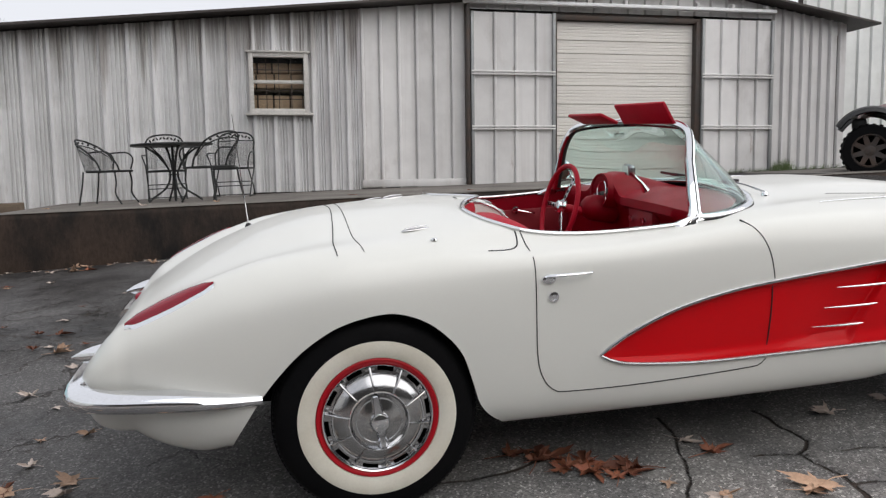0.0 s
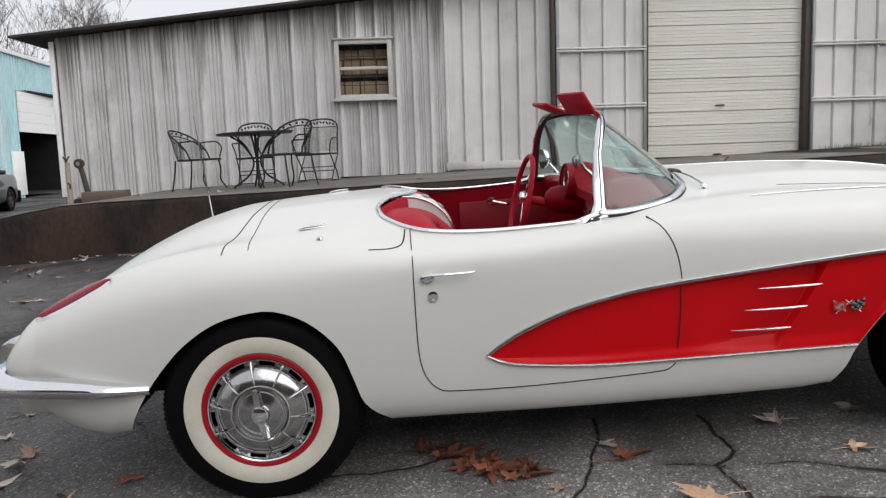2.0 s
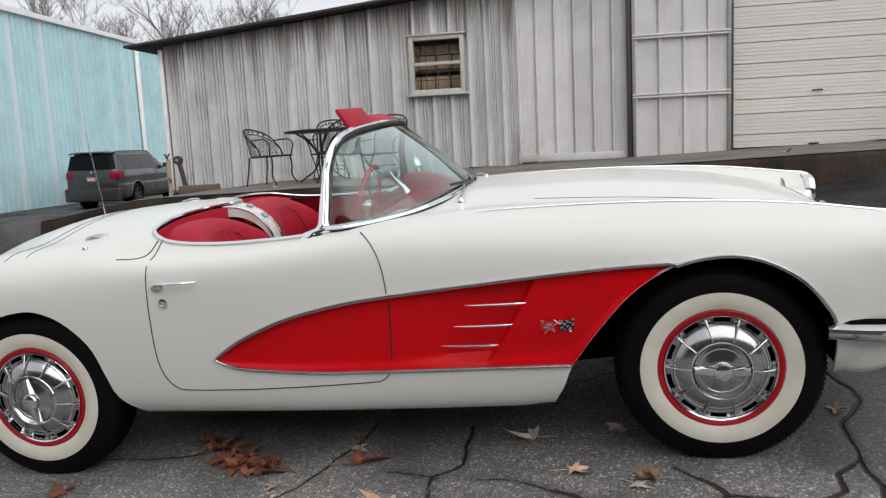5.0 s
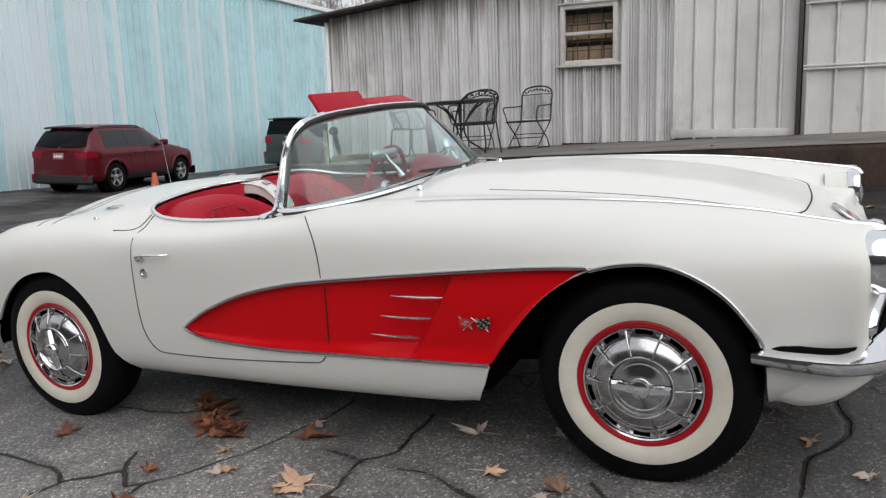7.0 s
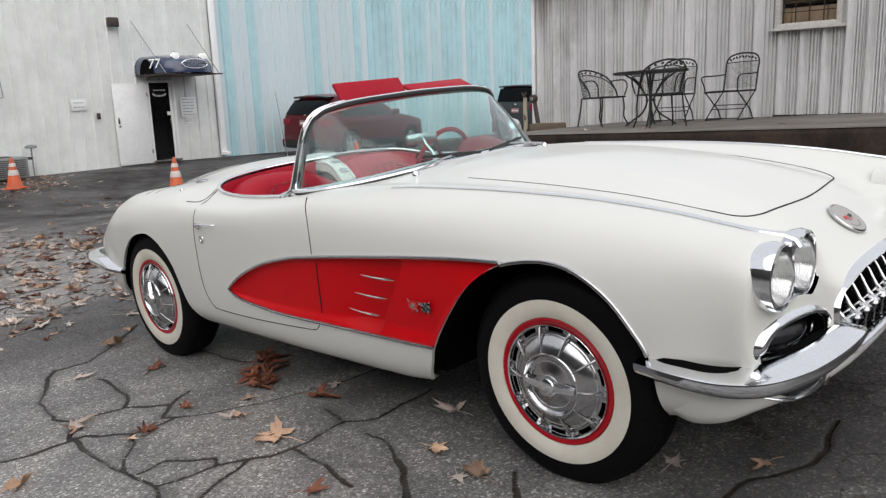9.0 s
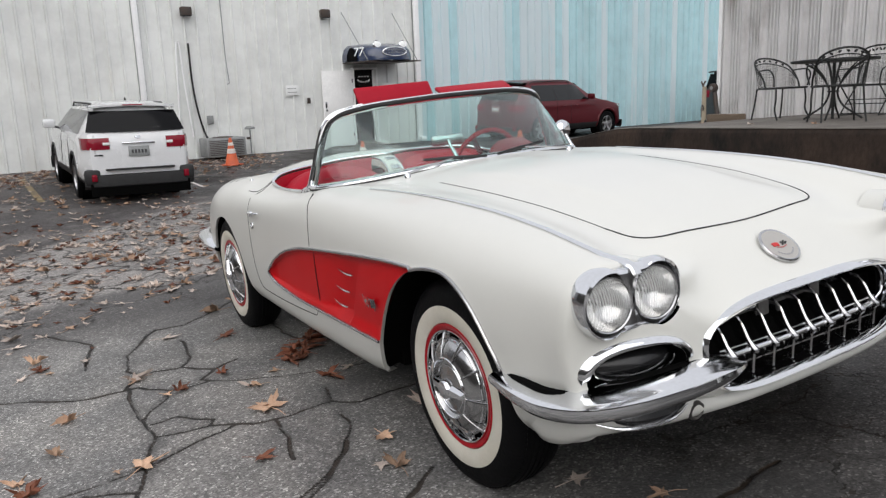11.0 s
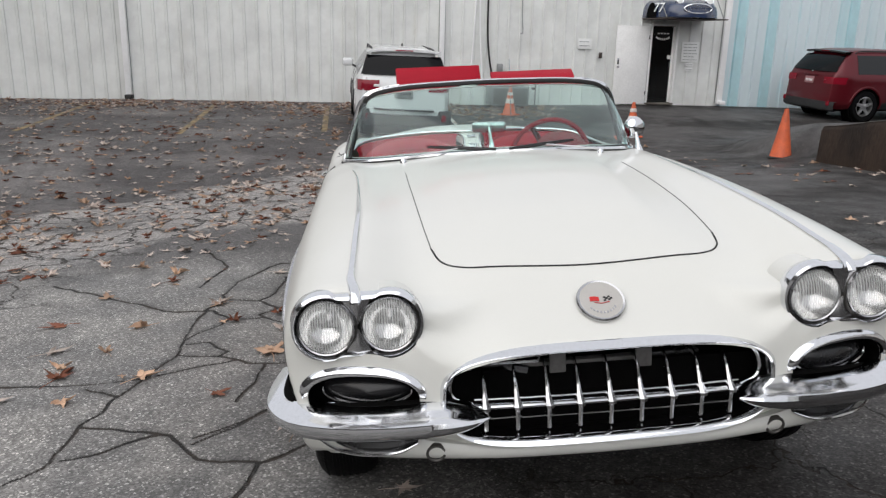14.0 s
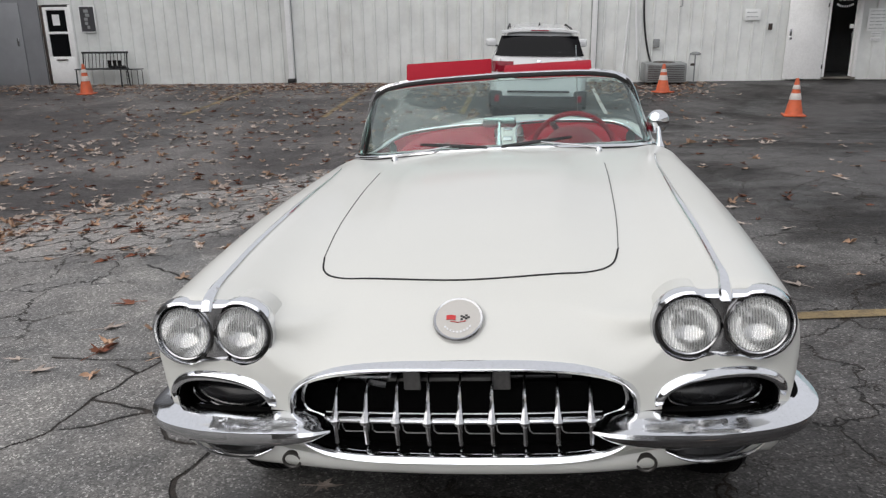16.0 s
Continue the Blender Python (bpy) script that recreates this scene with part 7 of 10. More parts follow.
    Geo().lathe([(0.0, 0.0), (0.065, 0.0), (0.065, 0.006), (0.062, 0.010), (0.057, 0.0085)], 48, m, close=False).ob("badge_ring", STAINLESS, b)
    Geo().lathe([(0.0, 0.0085), (0.057, 0.0085)], 48, m, close=False).ob("badge_face", material("badge_silver", (0.52, 0.50, 0.47), 0.4, 0.5, vary=0.2, scale=60), b)
    g, k = Geo(), Geo()
    for sg, q in ((-1, g), (1, k)):
        for i in range(4):
            for j in range(3):
                if sg > 0 and (i + j) % 2:
                    continue
                u, w = 0.006 + i * 0.006, -0.003 + j * 0.0045 + 0.0022 * i - 0.0006 * i * i
                q.box((-(w), sg * u + sg * 0.003, 0.0098), (0.0045, 0.006, 0.0016), m)
    g.tube([m @ Vector((0.010 - 0.004 * (abs(t) - 0.5), 0.020 * t, 0.0096)) for t in (-1, -0.5, 0, 0.5, 1)], 0.0011, 6)
    lettering = Geo()
    for i in range(9):
        a = radians(-52 + 13 * i)
        lettering.box((0.040 * math.cos(a), 0.040 * math.sin(a), 0.0092), (0.006, 0.0045, 0.001), m)
    lettering.ob("badge_lettering", STAINLESS, b)
    g.ob("badge_flag", ENAMEL_RED, b)
    k.ob("badge_flag", ENAMEL_BLACK, b)


lamps()


def windscreen():
    ws = new("windscreen")
    ws.parent = CAR
    ws["label"] = "wrap-round windscreen with a chrome frame"
    hb = [(-0.066, 0.704, 0.902), (-0.02, 0.712, 0.899), (0.05, 0.703, 0.901), (0.15, 0.66, 0.908), (0.25, 0.575, 0.918), (0.335, 0.42, 0.932), (0.385, 0.22, 0.944)]
    base = spline([(x, -y, z) for x, y, z in hb] + [(0.402, 0.0, 0.949)] + hb[::-1], 61)
    ht = [(-0.050, 0.636, 1.105), (-0.034, 0.613, 1.165), (-0.014, 0.570, 1.210), (0.004, 0.48, 1.232), (0.020, 0.36, 1.243), (0.032, 0.2, 1.248)]
    top = spline([(x, -y, z) for x, y, z in ht] + [(0.038, 0.0, 1.251)] + ht[::-1], 61)
    rows = []
    for v in np.linspace(0, 1, 14):
        row = []
        for j, (a, b) in enumerate(zip(base, top)):
            p = Vector(a).lerp(Vector(b), v)
            p += Vector((0.022, 0.028 * p.y, 0)) * math.sin(v * math.pi) * 0.9 * (1 - abs(j / 30 - 1) ** 6)
            row.append(tuple(p))
        rows.append(row)
    g = Geo()
    g.grid(rows)
    o = g.ob("glass", SCREEN, ws, "faintly green laminated glass", smooth=80)
    o.visible_shadow = False
    sol = o.modifiers.new("thickness", "SOLIDIFY")
    sol.thickness = 0.005
    # chrome frame: base moulding, pillars, header
    Geo().tube([(x, y, z + 0.004) for x, y, z in base], 0.014, 10, flat=0.8).ob("base_moulding", CHROME, ws)
    edge = [rows[i][0] for i in range(14)] + list(top[1:-1]) + [rows[13 - i][60] for i in range(14)]
    Geo().tube(edge, [0.016] * 4 + [0.014] * 10 + [0.013] * (len(top) - 2) + [0.014] * 10 + [0.016] * 4, 10).ob("frame", CHROME, ws, "bright chrome windscreen frame")
    mid = Vector((0.17, 0, 1.08))
    Geo().tube([tuple(Vector(p).lerp(mid, 0.022) + Vector((0.007, 0, 0))) for p in edge], 0.0115, 8).ob("gasket", CABLE_BLACK, ws, "black rubber glass gasket")
    Geo().tube([(x + 0.004, y * 1.002, z - 0.004) for x, y, z in base], 0.012, 8).ob("gasket", CABLE_BLACK, ws, "black rubber glass gasket")
    for s in (-1, 1):
        # broad chrome pillar, flared at its foot and swept round into the header
        run = ([rows[i][0] for i in range(14)] + list(top[1:13])) if s < 0 else ([rows[i][60] for i in range(14)] + list(top[-2:-14:-1]))
        run = [Vector((-0.112, s * 0.715, 0.872)), Vector((-0.108, s * 0.712, 0.888))] + [Vector(p) for p in run]
        ring = []
        for i, p in enumerate(run):
            d = (run[min(i + 1, len(run) - 1)] - run[max(i - 1, 0)]).normalized()
            out = d.cross(Vector((1, 0, 0))).normalized()
            if out.y * s + out.z < 0:
                out = -out
            k = i / (len(run) - 1)
            w = 0.056 - 0.034 * smooth(k, 0.0, 0.13) - 0.006 * smooth(k, 0.2, 0.55) - 0.013 * smooth(k, 0.6, 0.95)
            c = p + Vector((0.002 - 0.004 * smooth(k, 0.55, 0.95), 0, 0))
            ring.append([c + Vector((w * u, 0, 0)) + out * v for u, v in ((-1, 0.0), (-0.8, 0.012), (-0.1, 0.017), (0.25, 0.013), (0.35, 0.016), (0.8, 0.013), (1, 0.0), (0.7, -0.012), (-0.7, -0.012))])
        g = Geo()
        g.grid(ring, wrap=True)
        g.ob("pillar", CHROME, ws, "broad chrome windscreen pillar", smooth=50)
        # dark tubes along the chrome imitate the dark lines it reflects
        for u in (3, 6):
            Geo().tube([r[u] for r in ring[3:-2]], 0.0024, 6).ob("pillar_groove", GAP, ws)
        Geo().grid([[r[0].lerp(r[8], 0.6), r[8] + (r[8] - r[1]) * 0.25, r[7] + (r[7] - r[5]) * 0.25, r[6].lerp(r[7], 0.6)] for r in ring[2:20]]).ob("pillar_lining", RED_PAINT, ws, "dark red lining inside the pillar", smooth=60)
        # sun visor, tipped up over the header
        v = new("sun_visor")
        v.parent = CAR
        g = Geo()
        m = pose(-0.012, s * 0.232, 1.236, 0, 60 if s < 0 else 26, -2 * s)
        g.box((-0.050, 0, 0.010), (0.100, 0.41, 0.016), m, bev=0.007)
        g.ob("visor_pad", RED_VINYL, v, "red vinyl sun visor tipped up over the header")
        Geo().tube([(0.03, s * 0.06, 1.249), (0.01, s * 0.05, 1.261), (-0.02, s * 0.06, 1.254)], 0.005, 8).ob("visor_hinge", CHROME, v)
        # wiper
        w = new("wiper")
        w.parent = CAR
        pv = Vector((0.412, s * 0.44, top_z(0.412, 0.44)))
        Geo().lathe([(0.015, 0), (0.013, 0.012), (0.008, 0.018), (0, 0.019)], 16, Matrix.Translation(pv)).ob("wiper_pivot", CHROME, w)
        tip = Vector((0.392, s * 0.19, 0.975))
        Geo().tube([pv + Vector((0, 0, 0.016)), pv.lerp(tip, 0.5) + Vector((0.008, 0, 0.010)), tip], [0.005, 0.004, 0.003], 8).ob("wiper_arm", STAINLESS, w)
        Geo().tube([(0.414, s * 0.03, 0.964), tip, (0.362, s * 0.33, 0.984)], [0.004, 0.006, 0.004], 6, flat=1.6).ob("wiper_blade", BLACK_GLOSS, w)
    # mirror on the dash and the door mirror on the driver's side
    r = new("dash_mirror")
    r.parent = CAR
    Geo().tube([(0.105, 0.0, 0.93), (0.085, 0.0, 0.965), (0.05, 0.0, 1.0), (0.03, 0.0, 1.035)], [0.018, 0.010, 0.008, 0.007], 10).ob("stem", CHROME, r)
    Geo().box((0, 0, 0), (0.030, 0.165, 0.052), pose(0.022, 0, 1.032, 0, 0, -16), bev=0.014).ob("mirror_shell", STAINLESS, r)
    Geo().box((-0.016, 0, 0), (0.004, 0.150, 0.040), pose(0.022, 0, 1.032, 0, 0, -16)).ob("mirror_face", MIRROR, r)
    r = new("wing_mirror")
    r.parent = CAR
    bx, by = 0.085, 0.735
    bz = top_z(bx, by)
    Geo().tube([(bx, by - 0.004, bz - 0.008), (bx - 0.02, by - 0.002, bz + 0.03), (bx - 0.06, by, bz + 0.085)], [0.024, 0.012, 0.008], 12).ob("stem", CHROME, r)
    m = pose(bx - 0.085, by, bz + 0.105, 0, 90, 12) @ Matrix.Scale(0.86, 4)
    Geo().lathe([(0.062, -0.008), (0.064, 0.0), (0.056, 0.022), (0.034, 0.038), (0.0, 0.044)], 28, m, close=False).ob("mirror_shell", CHROME, r)
    Geo().lathe([(0.0, -0.006), (0.061, -0.006)], 28, m, close=False).ob("mirror_face", MIRROR, r)


windscreen()


def interior():
    # red tub: floor, sides, rear wall; door cards
    g = Geo()
    g.box((-0.25, 0, 0.34), (1.2, 1.30, 0.04)).box((-0.84, 0, 0.62), (0.05, 1.30, 0.50)).box((0.36, 0, 0.55), (0.05, 1.20, 0.40))
    g.ob("footwell", RED_DARK, CAR)
    for s in (-1, 1):
        g = Geo()
        g.grid([[(x, s * (0.712 + 0.004 * t), 0.40 + 0.462 * t + 0.022 * smooth(x, -0.5, 0.1) * t) for t in (0, 0.25, 0.5, 0.75, 0.9, 1.0)] + [(x, s * 0.722, 0.859 + 0.022 * smooth(x, -0.5, 0.1))] for x in np.linspace(-0.80, 0.0, 18)])
        c = g.ob("door_card", RED_PAINT, CAR, "red vinyl door lining")
        Geo().box((-0.16, s * 0.705, 0.70), (0.62, 0.012, 0.20), bev=0.05).ob("door_panel_insert", RED_DARK, c)
        Geo().lathe([(0.0, 0), (0.022, 0.004), (0.02, 0.016), (0.0, 0.02)], 16, pose(-0.30, s * 0.70, 0.80, 90 * s, 0, 0)).ob("window_crank_knob", CHROME, c)
        Geo().tube([(-0.30, s * 0.69, 0.80), (-0.22, s * 0.675, 0.78), (-0.21, s * 0.65, 0.78)], 0.007, 8).ob("window_crank", CHROME, c)
    # seats
    for s in (-1, 1):
        st = new("seat")
        st.parent = CAR
        st["label"] = "red vinyl bucket seat with a rounded pleated back"
        line = spline([(-0.885, 0.84), (-0.865, 0.895), (-0.82, 0.920), (-0.75, 0.925), (-0.685, 0.908), (-0.635, 0.855), (-0.60, 0.76), (-0.575, 0.60), (-0.56, 0.46)], 30)

        def surf(k, u):
            x, z = line[min(max(int(round(k * 29)), 0), 29)]
            side = abs(u) ** 3.0
            pleat = 0.006 * abs(math.sin(u * 15.7)) if abs(u) < 0.6 and k > 0.42 else 0.0
            return (x + 0.09 * abs(u) ** 2.4 - pleat, s * 0.345 + u * 0.282, 0.42 + (z - 0.42) * (1 - 0.17 * side) - pleat * 0.5)
        Geo().grid([[surf(k / 29, u) for u in np.linspace(-1, 1, 41)] for k in range(30)]).ob("backrest", RED_VINYL, st, "padded red vinyl backrest", smooth=60)
        # sewn seam that frames the pleats
        pts = [surf(0.42 + 0.55 * abs(v) ** 3, 0.62 * math.copysign(min(1, abs(v) * 1.25) ** 0.7, v)) for v in np.linspace(-1, 1, 41)]
        Geo().tube(pts, 0.006, 6).ob("bolster", RED_DARK, st, "dark sewn seam")
        g = Geo()
        g.grid([[(x, s * 0.34 + u * 0.265, 0.44 + 0.05 * (1 - abs(u) ** 3) + 0.03 * math.sin((x + 0.6) * 5) + (0.005 * abs(math.sin(u * 14)))) for u in np.linspace(-1, 1, 25)] for x in np.linspace(-0.68, -0.14, 14)])
        g.ob("cushion", RED_VINYL, st, smooth=60)
    # red padded shelf that closes the lobes behind the seats
    for s in (-1, 1):
        lobe = [(x, y) for x, y in HOLE if s * y > 0.055 and x < -0.70]
        lobe.sort(key=lambda q: s * q[1])
        g = Geo()
        g.grid([[(x + 0.004, y, top_z(x, y) - 0.012), (x + 0.05 * (-0.60 - x), y + 0.05 * (s * 0.34 - y), top_z(x, y) - 0.035), (x + 0.06 * (-0.60 - x), y + 0.06 * (s * 0.34 - y), top_z(x, y) - 0.12)] for x, y in lobe])
        g.ob("seat_shelf", RED_VINYL, CAR, "red padded edge behind the seat", smooth=60)
    # waterfall between the seats: the white deck drawn down to a narrow chrome-edged spine
    fall = spline([(-0.80, 0.966), (-0.76, 0.962), (-0.69, 0.948), (-0.62, 0.912), (-0.565, 0.85), (-0.54, 0.77), (-0.53, 0.62)], 26)
    wide = lambda x: 0.046 + 0.040 * (1 - smooth(x, -0.80, -0.66))
    g = Geo()
    g.grid([[(x, u * wide(x), z - 0.016 * u * u) for u in np.linspace(-1, 1, 9)] + [(x, wide(x), z - 0.06)] for x, z in fall])
    g.grid([[(x, -wide(x), z - 0.016), (x, -wide(x), z - 0.06)] for x, z in fall])
    g.ob("seat_divider", CAR_WHITE, CAR, "white painted spine between the seats", smooth=50)
    for s in (-1, 1):
        Geo().tube([(x, s * wide(x), z - 0.014) for x, z in fall], 0.005, 8).ob("divider_trim", STAINLESS, CAR)
    for x, z, n in ((-0.655, 0.934, 26), (-0.592, 0.886, 44)):
        Geo().box((0, 0, 0.002), (0.030, 0.050, 0.006), pose(x, 0, z, 0, n, 0), bev=0.003).ob("divider_latch", STAINLESS, CAR)
    g = Geo()
    g.box((-0.15, 0, 0.42), (0.62, 0.12, 0.16), bev=0.03)
    g.ob("tunnel", RED_DARK, CAR)
    # dash: a padded roll with the instrument hump before the driver
    rows = []
    for y in np.linspace(-0.70, 0.70, 57):
        hump = math.exp(-((y - 0.335) / 0.125) ** 4) * 0.090
        w = 1 - 0.25 * (abs(y) / 0.7) ** 4
        f = 0.40 * (1 - (abs(y) / 0.70) ** 2.4) + 0.02
        k = f - 0.02
        rows.append([(f, y * 0.97, 0.925 - 0.03 * abs(y)), (0.02 + 0.62 * k, y * 0.98, 0.932 + hump * 0.5 - 0.03 * abs(y)), (0.34 * k, y, 0.918 + hump - 0.02 * abs(y)), (0.17 * k - 0.01, y, 0.892 + hump), (0.16 * k - 0.012, y, 0.855 + hump * 0.6), (0.26 * k, y, 0.82), (0.33 * k, y, 0.74), (0.40 * k, y, 0.66)])
    Geo().grid(rows).ob("dashboard", RED_PAINT, CAR, "red padded dashboard with a domed instrument hood", smooth=60)
    d = new("instrument_cluster")
    d.parent = CAR
    Geo().lathe([(0.0, 0.0), (0.092, 0.0), (0.094, 0.022), (0.104, 0.024), (0.110, 0.0), (0.112, -0.06)], 40, pose(0.046, 0.335, 0.905, 0, -80, 0) @ Matrix.Diagonal((0.85, 1.05, 1, 1)), close=False).ob("dial_hood", RED_PAINT, d)
    Geo().lathe([(0.0, 0.004), (0.092, 0.004)], 40, pose(0.046, 0.335, 0.905, 0, -80, 0) @ Matrix.Diagonal((0.85, 1.05, 1, 1)), close=False).ob("dial_face", BLACK_GLOSS, d)
    for y, r in ((0.335, 0.048), (0.265, 0.020), (0.405, 0.020)):
        Geo().lathe([(r - 0.004, 0.008), (r, 0.010), (r + 0.003, 0.007)], 28, pose(0.044, y, 0.910 if r > 0.03 else 0.880, 0, -80, 0), close=False).ob("dial_ring", CHROME, d)
    g = Geo()
    g.box((0.10, 0, 0.76), (0.06, 0.24, 0.20), bev=0.02)
    g.ob("centre_console", RED_DARK, CAR)
    Geo().lathe([(0.0, 0.075), (0.032, 0.068), (0.055, 0.045), (0.066, 0.01), (0.07, -0.10)], 26, pose(0.0, 0.335, 0.825, 0, -80, 0), close=False).ob("column_pod", RED_PAINT, CAR)
    for y, z in ((-0.06, 0.80), (0.06, 0.80), (-0.03, 0.73), (0.03, 0.73), (0.0, 0.68)):
        Geo().lathe([(0.017, 0), (0.016, 0.015), (0.0, 0.018)], 14, pose(0.068, y, z, 0, -90, 0)).ob("dash_knob", CHROME, CAR)
    # steering wheel
    w = new("steering_wheel")
    w.parent = CAR
    w["label"] = "thin-rimmed red steering wheel with three steel spokes"
    w.matrix_local = pose(-0.185, 0.345, 0.845, 0, -74, 0)
    Geo().tube([(0.205 * math.cos(a), 0.205 * math.sin(a), 0) for a in np.linspace(0, 2 * math.pi, 48, endpoint=False)], 0.0125, 10, closed=True).ob("wheel_rim", RED_VINYL, w)
    for a in (90, 210, 330):
        m = pose(0, 0, 0, 0, 0, a)
        g = Geo()
        g.box((0.10, 0, -0.008), (0.20, 0.028, 0.004), m, bev=0.001)
        g.ob("spoke", STAINLESS, w)
        for r in (0.06, 0.095, 0.13, 0.165):
            Geo().lathe([(0.0, 0), (0.008, 0)], 12, m @ pose(r, 0, -0.0055), close=False).ob("spoke_hole", BLACK, w)
    Geo().lathe([(0.034, -0.02), (0.034, 0.0), (0.028, 0.012), (0.0, 0.018)], 24).ob("hub", CHROME, w)
    Geo().tube([(0, 0, 0), (0, 0, -0.42)], 0.022, 12).ob("column", RED_VINYL, w)


interior()

# ---- parked cars: x forward, y to the left ----
def round_wheel(parent, x, y, r, w, s, rim=ALLOY, spokes=5, tyre=RUBBER):
    q = new("wheel")
    q.parent = parent
    q.matrix_local = pose(x, y, r, -90 * s, 0, 0)
    Geo().lathe([(r * 0.62, -w / 2), (r * 0.93, -w / 2), (r, -w * 0.34), (r, w * 0.34), (r * 0.93, w / 2), (r * 0.66, w / 2), (r * 0.62, w * 0.36)], 36, close=False).ob("tyre", tyre, q)
    Geo().lathe([(r * 0.64, -w * 0.2), (r * 0.64, w * 0.44), (r * 0.60, w * 0.46), (r * 0.57, w * 0.30), (r * 0.55, 0.0)], 32, close=False).ob("rim", rim, q)
    Geo().lathe([(0.0, 0.0), (r * 0.58, 0.0)], 24, close=False).ob("brake_disc", BLACK, q)
    for i in range(spokes):
        m = pose(0, 0, 0, 0, 0, 360 / spokes * i + 18)
        Geo().add([(0.03, -0.045, w * 0.33), (0.03, 0.045, w * 0.33), (r * 0.6, 0.03, w * 0.40), (r * 0.6, -0.03, w * 0.40), (0.03, -0.04, w * 0.2), (0.03, 0.04, w * 0.2), (r * 0.6, 0.03, w * 0.2), (r * 0.6, -0.03, w * 0.2)],
                  [(0, 1, 2, 3), (0, 4, 5, 1), (1, 5, 6, 2), (3, 2, 6, 7), (0, 3, 7, 4)], m).ob("spoke", rim, q)
    Geo().lathe([(r * 0.2, w * 0.2), (r * 0.2, w * 0.36), (r * 0.1, w * 0.40), (0.0, w * 0.40)], 18).ob("hub_cap", rim, q)


def suv(name, m, L, W, H, paint, label, belt, wb, wr, roof, clad_mat, tail, rails=True, rim=ALLOY, plate_z=0.95, spoiler=True, gate_lean=0.34, bumper_z=0.55, glass_z=0.07, dip=0.0):
    """A parked estate or off-roader: lofted shell with cut arches, glass, lamps, bumpers, rails and wheels."""
    c = thing(name, m, label, "car", "parked cars")
    R, F = -L / 2, L / 2
    zr = track([(R, bumper_z + 0.16), (R + 0.02, belt - 0.12), (R + 0.07, belt + 0.03), (R + gate_lean, H - 0.10), (R + gate_lean + 0.14, H - 0.035), (R + L * 0.30, H - 0.005), (roof, H - 0.02), (roof + 0.25, H - 0.10), (roof + 0.95, belt + 0.10 - 0.4 * dip), (F - 0.55, belt - dip), (F - 0.18, belt - 0.10 - dip), (F, bumper_z + 0.1)])
    end = lambda x: 1 - 0.16 * max((abs(x) - L / 2 + 0.55) / 0.55, 0) ** 2.4

    def sec(x):
        h = zr(x)
        lo = min(belt, h - 0.02)
        e = end(x) * W / 2
        up = max(h - lo, 0.0)
        ctrl = [(e - 0.09, 0.30), (e - 0.01, 0.42), (e, min(0.62, lo * 0.75)), (e - 0.01, min(0.85, lo * 0.93)), (e - 0.035, lo), (e - 0.035 - 0.20 * min(up / 0.5, 1) - 0.02, lo + up * 0.78), (e - 0.13 - 0.26 * min(up / 0.5, 1), h), (e * 0.4, h + 0.018), (0.0, h + 0.022)]
        p = spline(ctrl, 41)
        return np.array(p)
    cache = {}

    def at(x):
        k = round(x, 3)
        if k not in cache:
            cache[k] = sec(k)
        return cache[k]

    def sy(x, z):
        q = at(x)[:32]
        return float(np.interp(z, q[:, 1], q[:, 0]))
    axles = (R + (L - wb) * 0.56, R + (L - wb) * 0.56 + wb)
    circ = [[(a + (wr + 0.07) * math.cos(t), wr + (wr + 0.07) * math.sin(t)) for t in np.linspace(0, 2 * math.pi, 40, endpoint=False)] for a in axles]
    xs = np.concatenate([[R, R + 0.008, R + 0.02], np.linspace(R + 0.04, F - 0.03, 84), [F - 0.012, F]])
    rows = [[(x, *p) for p in at(x)] for x in xs]
    nr, nc = len(rows), len(rows[0])
    keep = []
    for i in range(nr - 1):
        for j in range(nc - 1):
            q = [rows[i][j], rows[i][j + 1], rows[i + 1][j + 1], rows[i + 1][j]]
            x, z = sum(p[0] for p in q) / 4, sum(p[2] for p in q) / 4
            if j < 18 and any(inside(k, x, z) for k in circ):
                continue
            keep.append((i, j))
    ks = set(keep)
    for i in range(nr):
        for j in range(20):
            ar = [(i - a, j - b) for a in (0, 1) for b in (0, 1) if 0 <= i - a < nr - 1 and 0 <= j - b]
            if ar and 0 < sum(q in ks for q in ar) < len(ar):
                x, y, z = rows[i][j]
                best = min((nearest_on(k, x, z) for k in circ), key=lambda q: (q[0] - x) ** 2 + (q[1] - z) ** 2)
                if math.hypot(best[0] - x, best[1] - z) < 0.06:
                    rows[i][j] = (best[0], sy(best[0], best[1]), best[1])
    g = Geo()
    for s in (1, -1):
        g.add([(x, s * y, z) for r in rows for x, y, z in r], [(i * nc + j, i * nc + j + 1, (i + 1) * nc + j + 1, (i + 1) * nc + j) for i, j in keep])
        for i in (0, nr - 1):
            g.add([(x, s * y, z) for x, y, z in rows[i]] + [(rows[i][0][0], 0, rows[i][0][2])], [tuple(range(nc + 1))])
    g.ob("body", paint, c, smooth=40)
    g = Geo()
    g.box((0, 0, 0.36), (L - 0.5, W - 0.36, 0.22))
    g.ob("underbody", BLACK, c)
    for a in axles:
        for s in (1, -1):
            round_wheel(c, a, s * (W / 2 - 0.125), wr, 0.235, s, rim)
            Geo().tube([(x, s * (sy(x, z) - 0.004), z) for x, z in [(a + (wr + 0.085) * math.cos(t), wr + (wr + 0.085) * math.sin(t)) for t in np.linspace(-0.1, math.pi + 0.1, 26)]], 0.03, 8, flat=0.6).ob("arch_trim", paint if name == "red_suv" else clad_mat, c)
            g = Geo()
